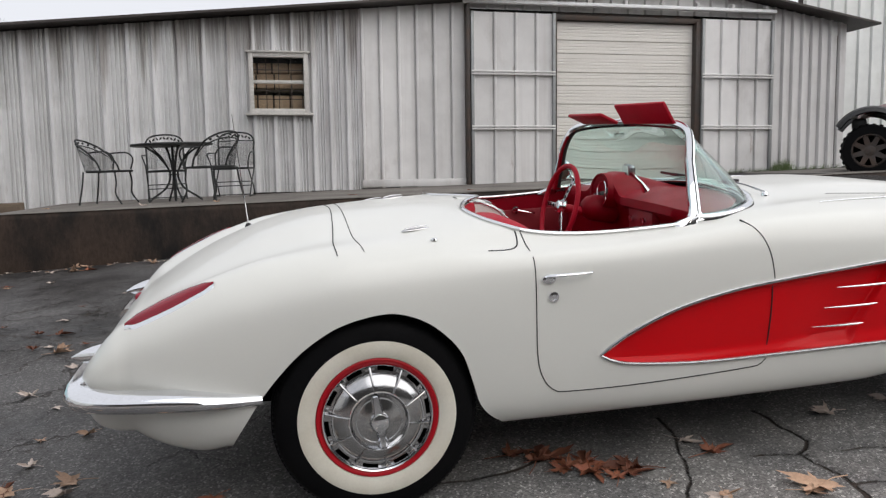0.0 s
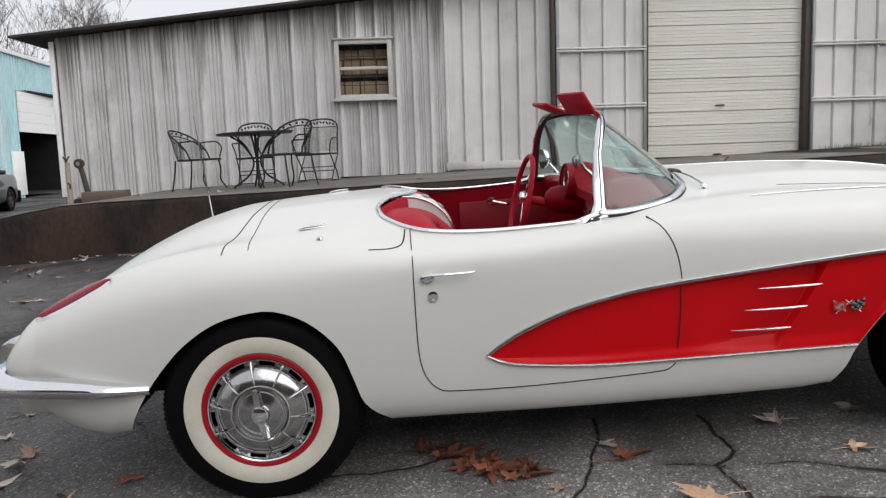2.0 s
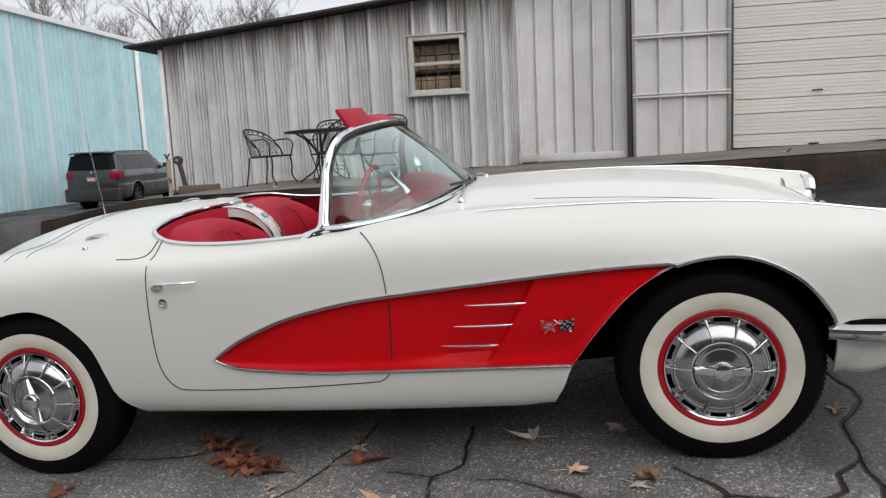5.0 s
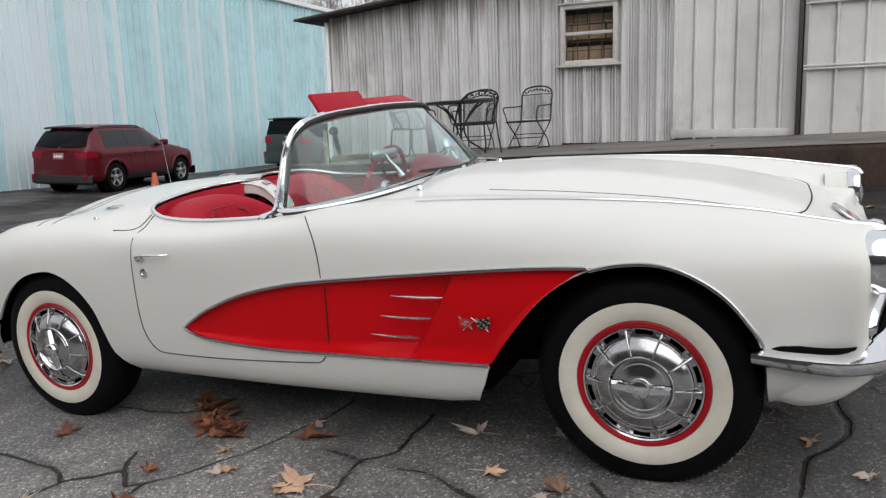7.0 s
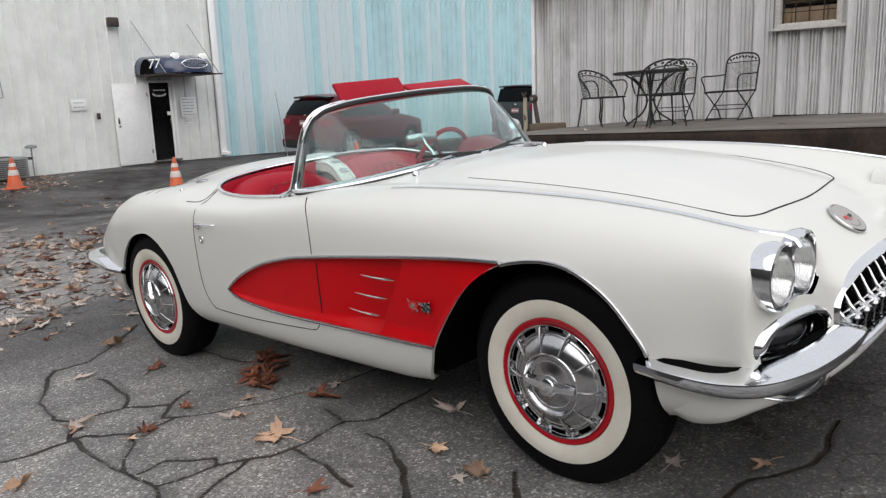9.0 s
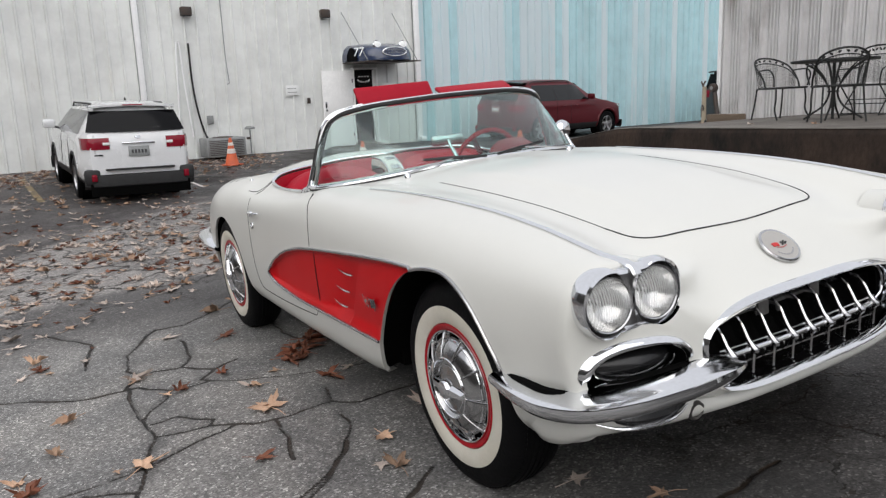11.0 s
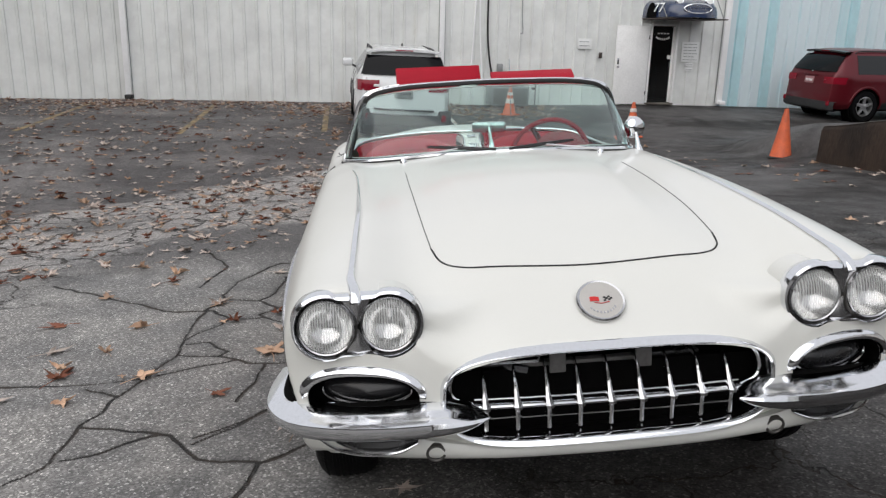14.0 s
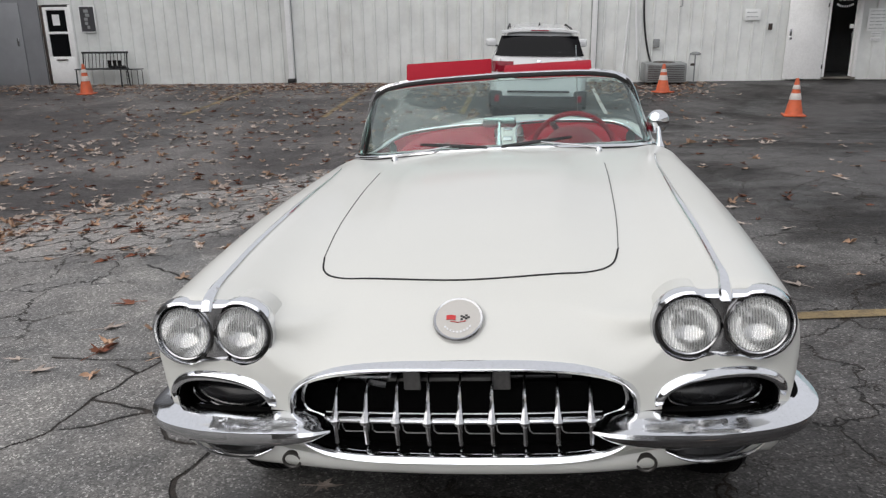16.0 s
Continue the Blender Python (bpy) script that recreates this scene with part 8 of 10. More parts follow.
            g.lathe([(wr + 0.07, -0.16), (wr + 0.07, 0.1), (0.0, -0.16)], 26, pose(a, s * (W / 2 - 0.16), wr, -90 * s, 0, 0), close=False)
            g.ob("wheel_well", BLACK, c)
    # lower cladding, bumpers
    for s in (1, -1):
        g = Geo()
        g.grid([[(x, s * (sy(x, z) + 0.006), z) for z in (0.30, 0.36, 0.43, 0.47)] for x in np.linspace(axles[0] + wr + 0.1, axles[1] - wr - 0.1, 14)])
        g.ob("sill_trim", clad_mat, c)
    for e, x0 in ((-1, R), (1, F)):
        rows2 = []
        for y in np.linspace(-1, 1, 25):
            yy = y * W / 2 * 0.985
            k = abs(y) ** 8 * 0.10
            rows2.append([(x0 + e * (0.012 - k) - e * 0.05, yy, 0.24), (x0 + e * (0.045 - k), yy, 0.29), (x0 + e * (0.05 - k), yy, bumper_z - 0.06), (x0 + e * (0.04 - k), yy, bumper_z), (x0 - e * 0.06 - e * k, yy, bumper_z + 0.01)])
        Geo().grid(rows2).ob("bumper", clad_mat, c)
    # glass: side windows, tailgate window, windscreen

    def side_glass(x0, x1, s, cut0=0.0, cut1=0.0):
        g = Geo()
        rr = []
        for k in np.linspace(0, 1, 10):
            row = []
            for v in np.linspace(0, 1, 7):
                x = x0 + (x1 - x0) * k + (cut0 * v * (1 - k)) + (cut1 * v * k)
                top = min(zr(x) - 0.10, H - 0.13)
                z = belt + 0.035 + max(top - belt - 0.035, 0.01) * v
                row.append((x, s * (sy(x, z) + 0.006), z))
            rr.append(row)
        g.grid(rr)
        g.ob("side_window", DARK_GLASS, c)
    for s in (1, -1):
        side_glass(R + gate_lean + 0.18, R + 0.337 * L, s, 0.06, 0)
        side_glass(R + 0.339 * L, roof - 0.205, s)
        side_glass(roof - 0.20, roof + 0.66, s, 0, -0.40)
        d = new("door_mirror")
        d.parent = c
        Geo().box((roof + 0.56, s * (W / 2 + 0.09), belt + 0.12), (0.12, 0.22, 0.16), bev=0.04).ob("mirror_shell", paint, d)
        Geo().tube([(roof + 0.58, s * (W / 2 - 0.06), belt + 0.04), (roof + 0.57, s * (W / 2 + 0.03), belt + 0.07)], 0.02, 8).ob("mirror_arm", clad_mat, d)
        for x in (R + 0.345 * L - 0.02, roof - 0.20):
            Geo().tube([(x, s * (sy(x, z) + 0.002), z) for z in np.linspace(0.45, belt + 0.02, 8)], 0.004, 6).ob("door_gap", GAP, c)
        for x in (R + 0.40 * L, roof - 0.02):
            Geo().box((x, s * (sy(x, belt - 0.12) + 0.014), belt - 0.12), (0.20, 0.024, 0.028), bev=0.01).ob("door_handle", paint, c)
        if rails:
            x0, x1 = R + gate_lean + 0.2, roof
            y = W / 2 - 0.30
            Geo().tube([(x0, s * y, H - 0.09), (x0 + 0.12, s * y, H - 0.03), (x1 - 0.15, s * y, H - 0.02), (x1, s * y, H - 0.09)], 0.016, 8).ob("roof_rail", PLASTIC, c)
    gx = lambda z: float(np.interp(z, [zr(x) + 0.024 for x in np.linspace(R + 0.021, R + gate_lean + 0.1, 40)], np.linspace(R + 0.021, R + gate_lean + 0.1, 40)))
    wy = W / 2 - (0.20 if name == "white_suv" else 0.26)
    g = Geo()
    g.grid([[(gx(z) - 0.034 + 0.05 * abs(u) ** 3, u * (wy + 0.10 * (1 - k)), z) for u in np.linspace(-1, 1, 17)] for k, z in ((k, belt + glass_z + (H - 0.14 - belt - glass_z) * k) for k in np.linspace(0, 1, 8))])
    g.ob("rear_window", TINTED, c)
    Geo().tube([(gx(belt + glass_z + 0.03) - 0.02, 0.05, belt + glass_z + 0.03), (gx(belt + glass_z + 0.05) - 0.02, -0.38, belt + glass_z + 0.06)], 0.008, 6).ob("rear_wiper", BLACK_GLOSS, c)
    g = Geo()
    g.grid([[(x, y, zr(x) + 0.022 + 0.006 - 0.03 * abs(y) ** 2) for y in np.linspace(-W / 2 + 0.36, W / 2 - 0.36, 9)] for x in np.linspace(roof + 0.27, roof + 0.90, 8)])
    g.ob("windscreen", DARK_GLASS, c)
    if spoiler:
        g = Geo()
        g.grid([[(R + gate_lean - 0.10 + a, y, H - 0.055 + b - 0.03 * (abs(y) / wy) ** 3) for a, b in ((0.22, 0.03), (0.05, 0.035), (-0.03, 0.02), (-0.03, -0.015), (0.1, -0.03))] for y in np.linspace(-wy, wy, 15)], wrap=True)
        g.ob("spoiler", clad_mat if name == "grey_suv" else paint if name == "white_suv" else BLACK_GLOSS, c)
        Geo().box((R + gate_lean - 0.13, 0, H - 0.05), (0.02, 0.30, 0.018)).ob("brake_light", RED_LENS, c)
    # tailgate outline, lamps, plate, badge
    for s in (1, -1):
        lamp = new("tail_lamp")
        lamp.parent = c
        y0, y1, z0, z1 = tail
        rr = []
        for y in np.linspace(y0, y1 + 0.10, 9):
            yy = min(y, W / 2 * end(R) + 0.02)
            wrapx = max(y - (W / 2 - 0.13), 0) * 1.9
            rr.append([(gx(z) - 0.016 + wrapx, s * min(y, W / 2 - 0.03), z) for z in np.linspace(z0, z1, 6)])
        Geo().grid(rr).ob("lamp_lens", RED_LENS, lamp)
        Geo().box((gx((z0 + z1) / 2) - 0.02, s * (y0 + 0.05), (z0 + z1) / 2), (0.012, 0.10, (z1 - z0) * 0.24), bev=0.004).ob("reversing_lens", SIGN_WHITE if name == "white_suv" else RED_LENS, lamp)
        if name == "white_suv":
            Geo().box((R + 0.03, s * (W / 2 - 0.13), bumper_z - 0.02), (0.13, 0.24, 0.24), bev=0.05).ob("bumper_corner", PLASTIC, c)
        Geo().box((R - 0.032 if name == "white_suv" else R - 0.020, s * (W / 2 - 0.15), bumper_z - 0.03), (0.05, 0.08, 0.11), bev=0.01).ob("reflector", RED_LENS, c)
        hl = Geo()
        hl.box((F - 0.11, s * (W / 2 - 0.28), belt - 0.22), (0.16, 0.30, 0.14), bev=0.04)
        hl.ob("headlamp", LAMP_GLASS, c)
        Geo().tube([(gx(z) - 0.006, s * (W / 2 - 0.20), z) for z in np.linspace(bumper_z + 0.02, belt + 0.02, 7)], 0.004, 6).ob("tailgate_gap", GAP, c)
    p = new("number_plate")
    p.parent = c
    lean = pose(gx(plate_z) - 0.022, 0.0, plate_z, 0, 6, 0)
    Geo().box((0, 0, 0), (0.012, 0.32, 0.16), lean, bev=0.004).ob("plate", STEEL_BOX if name == "white_suv" else PLATE, p)
    for i in range(5):
        Geo().box((-0.008, -0.10 + i * 0.05, -0.005), (0.003, 0.030, 0.055), lean).ob("plate_bar", INK if name == "white_suv" else SIGN_WHITE, p)
    Geo().box((gx(plate_z + 0.13) - 0.02, 0, plate_z + 0.13), (0.022, 0.50, 0.03), bev=0.008).ob("plate_garnish", CHROME if name == "white_suv" else paint, c)
    Geo().lathe([(0.0, 0), (0.045, 0.002), (0.04, 0.008), (0, 0.01)], 20, pose(gx(plate_z + 0.22) - 0.012, 0, plate_z + 0.22, 0, -80, 0) @ Matrix.Diagonal((0.6, 1, 1, 1))).ob("badge", CHROME, c)
    if name == "white_suv":
        Geo().box((R - 0.035, 0, 0.548), (0.05, 1.05, 0.030), bev=0.008).ob("bumper_step", PLASTIC, c)
        Geo().box((gx(0.80) - 0.016, 0.60, 0.775), (0.010, 0.13, 0.022), bev=0.003).ob("model_badge", PLASTIC, c)
        Geo().lathe([(0.022, 0.0), (0.016, 0.02), (0.008, 0.05), (0.0, 0.06)], 12, pose(R + gate_lean + 0.45, 0, H + 0.012)).ob("roof_aerial", BLACK_GLOSS, c)
        # black sheet added as the shade below the tail
        Geo().box((0.0, 0.0, 0.0), (0.02, 1.52, 0.34), pose(R - 0.004, 0, 0.30), bev=0.01).ob("lower_shade", BLACK, c)
    return c


def on_ground(x, y, yaw):
    """A pose on the ground's slope."""
    fx, fy = math.cos(radians(yaw)), math.sin(radians(yaw))
    pitch = math.degrees(math.atan2(ground_z(x + fx * 1.4, y + fy * 1.4) - ground_z(x - fx * 1.4, y - fy * 1.4), 2.8))
    roll = math.degrees(math.atan2(ground_z(x - fy * 0.8, y + fx * 0.8) - ground_z(x + fy * 0.8, y - fx * 0.8), 1.6))
    z = (ground_z(x + fx * 1.4, y + fy * 1.4) + ground_z(x - fx * 1.4, y - fy * 1.4)) / 2
    return pose(x, y, z, 0, 0, yaw) @ pose(0, 0, 0, roll, -pitch, 0)


suv("red_suv", on_ground(-15.58, 12.68, 99), 4.55, 1.87, 1.71, SUV_RED, "dark red estate off-roader parked along the teal wall", 1.11, 2.82, 0.375, 0.06, PLASTIC, (0.50, 0.90, 0.90, 1.06), plate_z=0.95, rim=ALLOY, bumper_z=0.47, gate_lean=0.46, dip=0.08)
suv("white_suv", on_ground(-12.29, -0.11, 182.0), 4.82, 1.70, 1.59, SUV_WHITE, "white estate with black lower trim parked nose to the wall", 1.06, 2.745, 0.345, 0.35, PLASTIC, (0.43, 0.82, 0.86, 1.04), plate_z=0.82, bumper_z=0.46)
suv("grey_suv", on_ground(-15.25, 22.2, 96), 5.18, 1.98, 1.90, SUV_GREY, "dark grey large off-roader with lit tail lamps", 1.22, 3.0, 0.385, 0.25, SUV_GREY, (0.62, 0.95, 0.98, 1.22), plate_z=0.98, gate_lean=0.20, bumper_z=0.66, rim=DARK_STEEL)


def buggy():
    b = thing("off_road_buggy", pose(8.11, 6.22, ground_z(7.2, 6.4), 0, 0, 139), "dark red off-road buggy with knobbly black tyres", "vehicle")
    for x in (0.95, -0.95):
        for s in (1, -1):
            round_wheel(b, x, s * 0.62, 0.38, 0.26, s, DARK_STEEL, 8)
            g = Geo()
            w = b.children[-1]
            for i in range(26):
                g.box((0.38, 0, 0.06 * (-1) ** i), (0.03, 0.05, 0.10), pose(0, 0, 0, 0, 0, i * 360 / 26), bev=0.006)
            g.ob("knob_tread", RUBBER, w)
            Geo().grid([[(x + r * math.cos(t), s * yy, 0.50 + r * math.sin(t)) for t in np.linspace(0.5, 2.5, 14)] for r, yy in ((0.44, 0.44), (0.50, 0.50), (0.53, 0.62), (0.50, 0.76), (0.44, 0.80))]).ob("fender", PLASTIC, b)
    g = Geo()
    g.grid([[(x, u * w, z - 0.10 * u * u) for u in np.linspace(-1, 1, 9)] for x, w, z in ((1.16, 0.40, 0.84), (1.08, 0.52, 0.98), (0.8, 0.60, 1.08), (0.4, 0.66, 1.18), (0.2, 0.66, 1.22))])
    g.ob("bonnet", SUV_RED, b)
    Geo().box((-0.2, 0, 0.55), (2.4, 0.9, 0.35), bev=0.08).ob("tub", BLACK, b)
    Geo().box((1.18, 0.45, 0.88), (0.10, 0.34, 0.04), bev=0.015).ob("lamp_trim", SIGN_WHITE, b)
    Geo().box((1.10, 0, 0.78), (0.20, 1.2, 0.16), bev=0.05).ob("front_panel", PLASTIC, b)
    for s in (1, -1):
        Geo().tube([(0.3, s * 0.62, 1.1), (-0.05, s * 0.58, 1.75), (-0.9, s * 0.58, 1.78), (-1.2, s * 0.60, 1.0)], 0.028, 8).ob("roll_bar", BLACK_GLOSS, b)


buggy()


# ---- cones ----
def cone(x, y, h, base, bands, label):
    z = ground_z(x, y)
    c = thing("traffic_cone", pose(x, y, z, 0, 0, random.Random(int(x * 10)).uniform(0, 90)), label, "cone", "traffic cones")
    Geo().box((0, 0, 0.015), (base, base, 0.03), bev=0.012).ob("base", CABLE_BLACK if not bands else CONE_ORANGE, c)
    r = lambda k: base * 0.40 * (1 - k) + 0.028 * k
    Geo().lathe([(r(0) + 0.01, 0.028), (r(0), 0.05), (r(0.5), 0.03 + (h - 0.03) * 0.5), (r(1), h), (r(1) - 0.008, h), (r(1) - 0.01, h - 0.03)], 28, close=False).ob("cone_body", CONE_ORANGE, c)
    if bands:
        for a, b in ((0.42, 0.60), (0.70, 0.82)):
            Geo().lathe([(r(a) + 0.004, h * a + 0.012), (r(a) + 0.006, h * a + 0.02), (r(b) + 0.006, h * b), (r(b) + 0.003, h * b + 0.006)], 28, close=False).ob("band", CONE_BAND, c)


cone(-11.95, 4.82, 0.70, 0.40, True, "dirty orange traffic cone with two white bands")
cone(-6.80, 5.25, 0.70, 0.36, False, "plain bright orange traffic cone on a black base")
cone(-13.75, -10.75, 0.70, 0.36, True, "faded orange traffic cone near the bench")
cone(-14.85, 2.76, 0.64, 0.38, True, "orange traffic cone with white bands by a grey box")


# ---- wrought iron table and chairs on the dock ----
def mesh_panel(g, corners, n=16, r=0.0016):
    a, b, c, d = (Vector(p) for p in corners)
    for i in range(n + 1):
        k = i / n
        g.tube([a.lerp(b, k), d.lerp(c, k)], r, 4).tube([a.lerp(d, k), b.lerp(c, k)], r, 4)
    return g


def spring_chair(m, label):
    """A tall-backed iron chair on crossed spring legs."""
    c = thing("patio_chair", m @ Matrix.Scale(0.94, 4), label, "chair", "chairs round the table")
    W, D, S, H = 0.27, 0.24, 0.42, 0.98
    arch = spline([(-D, -W, S), (-D - 0.06, -W, S + 0.30), (-D - 0.09, -W, H - 0.12), (-D - 0.105, -W * 0.72, H - 0.03), (-D - 0.115, 0, H), (-D - 0.105, W * 0.72, H - 0.03), (-D - 0.09, W, H - 0.12), (-D - 0.06, W, S + 0.30), (-D, W, S)], 34)
    Geo().tube(arch, 0.013, 8).ob("back_frame", IRON, c)
    g = Geo()
    top = S + (H - S) * 0.76
    mesh_panel(g, [(-D - 0.005, -W * 0.94, S + 0.05), (-D - 0.005, W * 0.94, S + 0.05), (-D - 0.075, W * 0.94, top), (-D - 0.075, -W * 0.94, top)], 22)
    tagged(g.ob("mesh_back", MESH_IRON, c), kind="stuff")
    Geo().tube([(-D - 0.075, -W * 0.98, top), (-D - 0.08, 0, top + 0.005), (-D - 0.075, W * 0.98, top)], 0.008, 6).ob("back_rail", IRON, c)
    for i in range(9):
        y = (i - 4) * W * 0.19
        zz = top + 0.036 + 0.045 * (1 - (abs(i - 4) / 4.2) ** 2)
        Geo().lathe([(0.0, -0.030), (0.013, -0.012), (0.015, 0.0), (0.011, 0.014), (0.0, 0.030)], 8, pose(-D - 0.092, y, zz, 38 * (-1) ** i, 0, 0)).ob("leaf_ornament", IRON, c)
    seat = [(D, -W, S), (D + 0.02, 0, S + 0.006), (D, W, S), (-D, W, S), (-D, -W, S)]
    Geo().tube(seat, 0.014, 8, closed=True).ob("seat_frame", IRON, c)
    g = Geo()
    mesh_panel(g, [(-D, -W, S), (-D, W, S), (D, W, S), (D, -W, S)], 24)
    tagged(g.ob("mesh_seat", MESH_IRON, c), kind="stuff")
    for s in (1, -1):
        Geo().tube(spline([(-D - 0.045, s * W, S + 0.26), (-D + 0.10, s * (W + 0.02), S + 0.245), (D - 0.06, s * (W + 0.05), S + 0.235), (D + 0.02, s * (W + 0.04), S + 0.20), (D + 0.0, s * (W + 0.01), S + 0.10), (D - 0.02, s * W, S)], 18), 0.010, 8).ob("arm", IRON, c)
        Geo().tube([(D - 0.02, s * W, S), (-0.10, s * W, 0.15), (-0.18, s * W, 0.0)], 0.010, 8).ob("leg", IRON, c)
        Geo().tube([(-D, s * W, S), (0.06, s * W, 0.16), (0.22, s * W, 0.0)], 0.010, 8).ob("leg", IRON, c)
        Geo().tube([(-0.18, s * W, 0.008), (0.22, s * W, 0.008)], 0.009, 8).ob("skid", IRON, c)
    for x, z in ((0.06, 0.16), (-0.05, 0.22), (0.20, 0.03)):
        Geo().tube([(x, -W, z), (x, W, z)], 0.008, 6).ob("stretcher", IRON, c)
    return c


def barrel_chair(m, label):
    """An iron armchair whose back is one hoop, highest behind and sweeping down to the sides of the seat."""
    c = thing("patio_chair", m, label, "chair", "chairs round the table")
    W, D, S, H = 0.26, 0.22, 0.41, 0.82

    def hoop(k, low=0.0):
        # k from -1 to 1 round the back; low from 0 at the top rail to 1 at the seat
        a = k * math.pi * 0.62
        rail = S + (H - S) * max(math.cos(k * math.pi / 2), 0.0) ** 0.62
        lean = 0.10 * max(math.cos(k * math.pi / 2), 0) * (1 - low)
        return (-0.03 - 0.21 * math.cos(a) - lean, W * (1.04 - 0.06 * low) * math.sin(a) / max(math.sin(math.pi * 0.62), abs(math.sin(a))), S + (rail - S) * (1 - low))
    ks = np.linspace(-1, 1, 41)
    Geo().tube([hoop(k) for k in ks], 0.012, 8).ob("back_frame", IRON, c)
    Geo().tube([hoop(k, 0.17) for k in np.linspace(-0.86, 0.86, 33)], 0.007, 6).ob("inner_frame", IRON, c)
    g = Geo()
    for k in np.linspace(-0.82, 0.82, 30):
        g.tube([hoop(k, q) for q in (0.18, 0.45, 0.72, 1.0)], 0.0018, 4)
    for q in np.linspace(0.2, 1.0, 16):
        g.tube([hoop(k, q) for k in np.linspace(-0.82, 0.82, 15)], 0.0018, 4)
    tagged(g.ob("mesh_back", MESH_IRON, c), kind="stuff")
    for i in range(7):
        x, y, z = hoop((i - 3) * 0.15, 0.085)
        Geo().lathe([(0.0, -0.026), (0.012, -0.012), (0.014, 0.0), (0.010, 0.014), (0.0, 0.026)], 8, pose(x, y, z, 60 * (-1) ** i, 0, 0)).ob("leaf_ornament", IRON, c)
    ring = [(D + 0.02 * math.cos(a) if abs(a) < 0.9 else D * math.cos(a), W * math.sin(a) / max(abs(math.sin(a)), abs(math.cos(a)) ** 0.7, 1e-6) ** 0.6, S) for a in np.linspace(-math.pi, math.pi, 36, endpoint=False)]
    Geo().tube(ring, 0.013, 8, closed=True).ob("seat_frame", IRON, c)
    g = Geo()
    for v in np.linspace(-0.92, 0.92, 26):
        half = D * (1 - abs(v) ** 4) ** 0.5
        g.tube([(-half, v * W, S - 0.012), (half, v * W, S - 0.012)], 0.0018, 4)
        g.tube([(v * D, -W * (1 - abs(v) ** 4) ** 0.5, S - 0.012), (v * D, W * (1 - abs(v) ** 4) ** 0.5, S - 0.012)], 0.0018, 4)
    tagged(g.ob("mesh_seat", MESH_IRON, c), kind="stuff")
    for s in (1, -1):
        Geo().tube(spline([hoop(s * 0.74), (0.02, s * (W + 0.03), S + 0.24), (0.15, s * (W + 0.04), S + 0.235), (0.225, s * (W + 0.03), S + 0.16), (0.20, s * W, S + 0.02)], 20), 0.010, 8).ob("arm", IRON, c)
        Geo().tube(spline([(D - 0.02, s * W * 0.86, S), (D - 0.005, s * W * 0.9, 0.27), (D - 0.02, s * W * 0.92, 0.13), (D + 0.055, s * W, 0.0)], 14), 0.011, 8).ob("leg", IRON, c)
        Geo().tube(spline([(-D + 0.02, s * W * 0.8, S), (-D - 0.005, s * W * 0.84, 0.22), (-D - 0.05, s * W * 0.9, 0.0)], 10), 0.011, 8).ob("leg", IRON, c)
    return c


def dock_pose(x, y, yaw):
    return pose(x, y, dock_z(x) + 0.008, 0, -1.5, 0) @ pose(0, 0, 0, 0, 0, yaw)


barrel_chair(dock_pose(-3.60, 7.25, -14), "black wrought iron barrel armchair facing the patio table")
barrel_chair(dock_pose(-2.26, 6.48, 138), "black wrought iron barrel armchair with its back to the lot")
spring_chair(dock_pose(-3.0, 8.25, -84), "black iron spring chair with a square mesh back by the wall")
spring_chair(dock_pose(-2.08, 8.15, -100), "tall black iron spring chair with mesh back and arms")


def iron_table():
    t = thing("patio_table", dock_pose(-2.78, 7.18, 20), "round black wrought iron patio table with scrolled legs", "table")
    Geo().lathe([(0.0, 0.70), (0.47, 0.70), (0.50, 0.705), (0.505, 0.72), (0.50, 0.732), (0.47, 0.735), (0.0, 0.735)], 48).ob("tabletop", IRON, t)
    for i in range(4):
        m = pose(0, 0, 0, 0, 0, 90 * i)
        Geo().tube(spline([(0.34, 0, 0.70), (0.20, 0, 0.60), (0.07, 0, 0.42), (0.05, 0, 0.30), (0.12, 0, 0.16), (0.26, 0, 0.06), (0.34, 0, 0.0)], 22), 0.013, 8, m=m).ob("leg", IRON, t)
        Geo().tube(spline([(0.27, 0, 0.70), (0.14, 0, 0.56), (0.05, 0, 0.38)], 12), 0.009, 8, m=m).ob("scroll", IRON, t)
    Geo().tube([(0.06 * math.cos(a), 0.06 * math.sin(a), 0.34) for a in np.linspace(0, 2 * math.pi, 16, endpoint=False)], 0.010, 6, closed=True).ob("collar", IRON, t)
    Geo().tube([(0, 0, 0.0), (0, 0, 0.72)], 0.018, 10).ob("umbrella_stem", IRON, t)


iron_table()


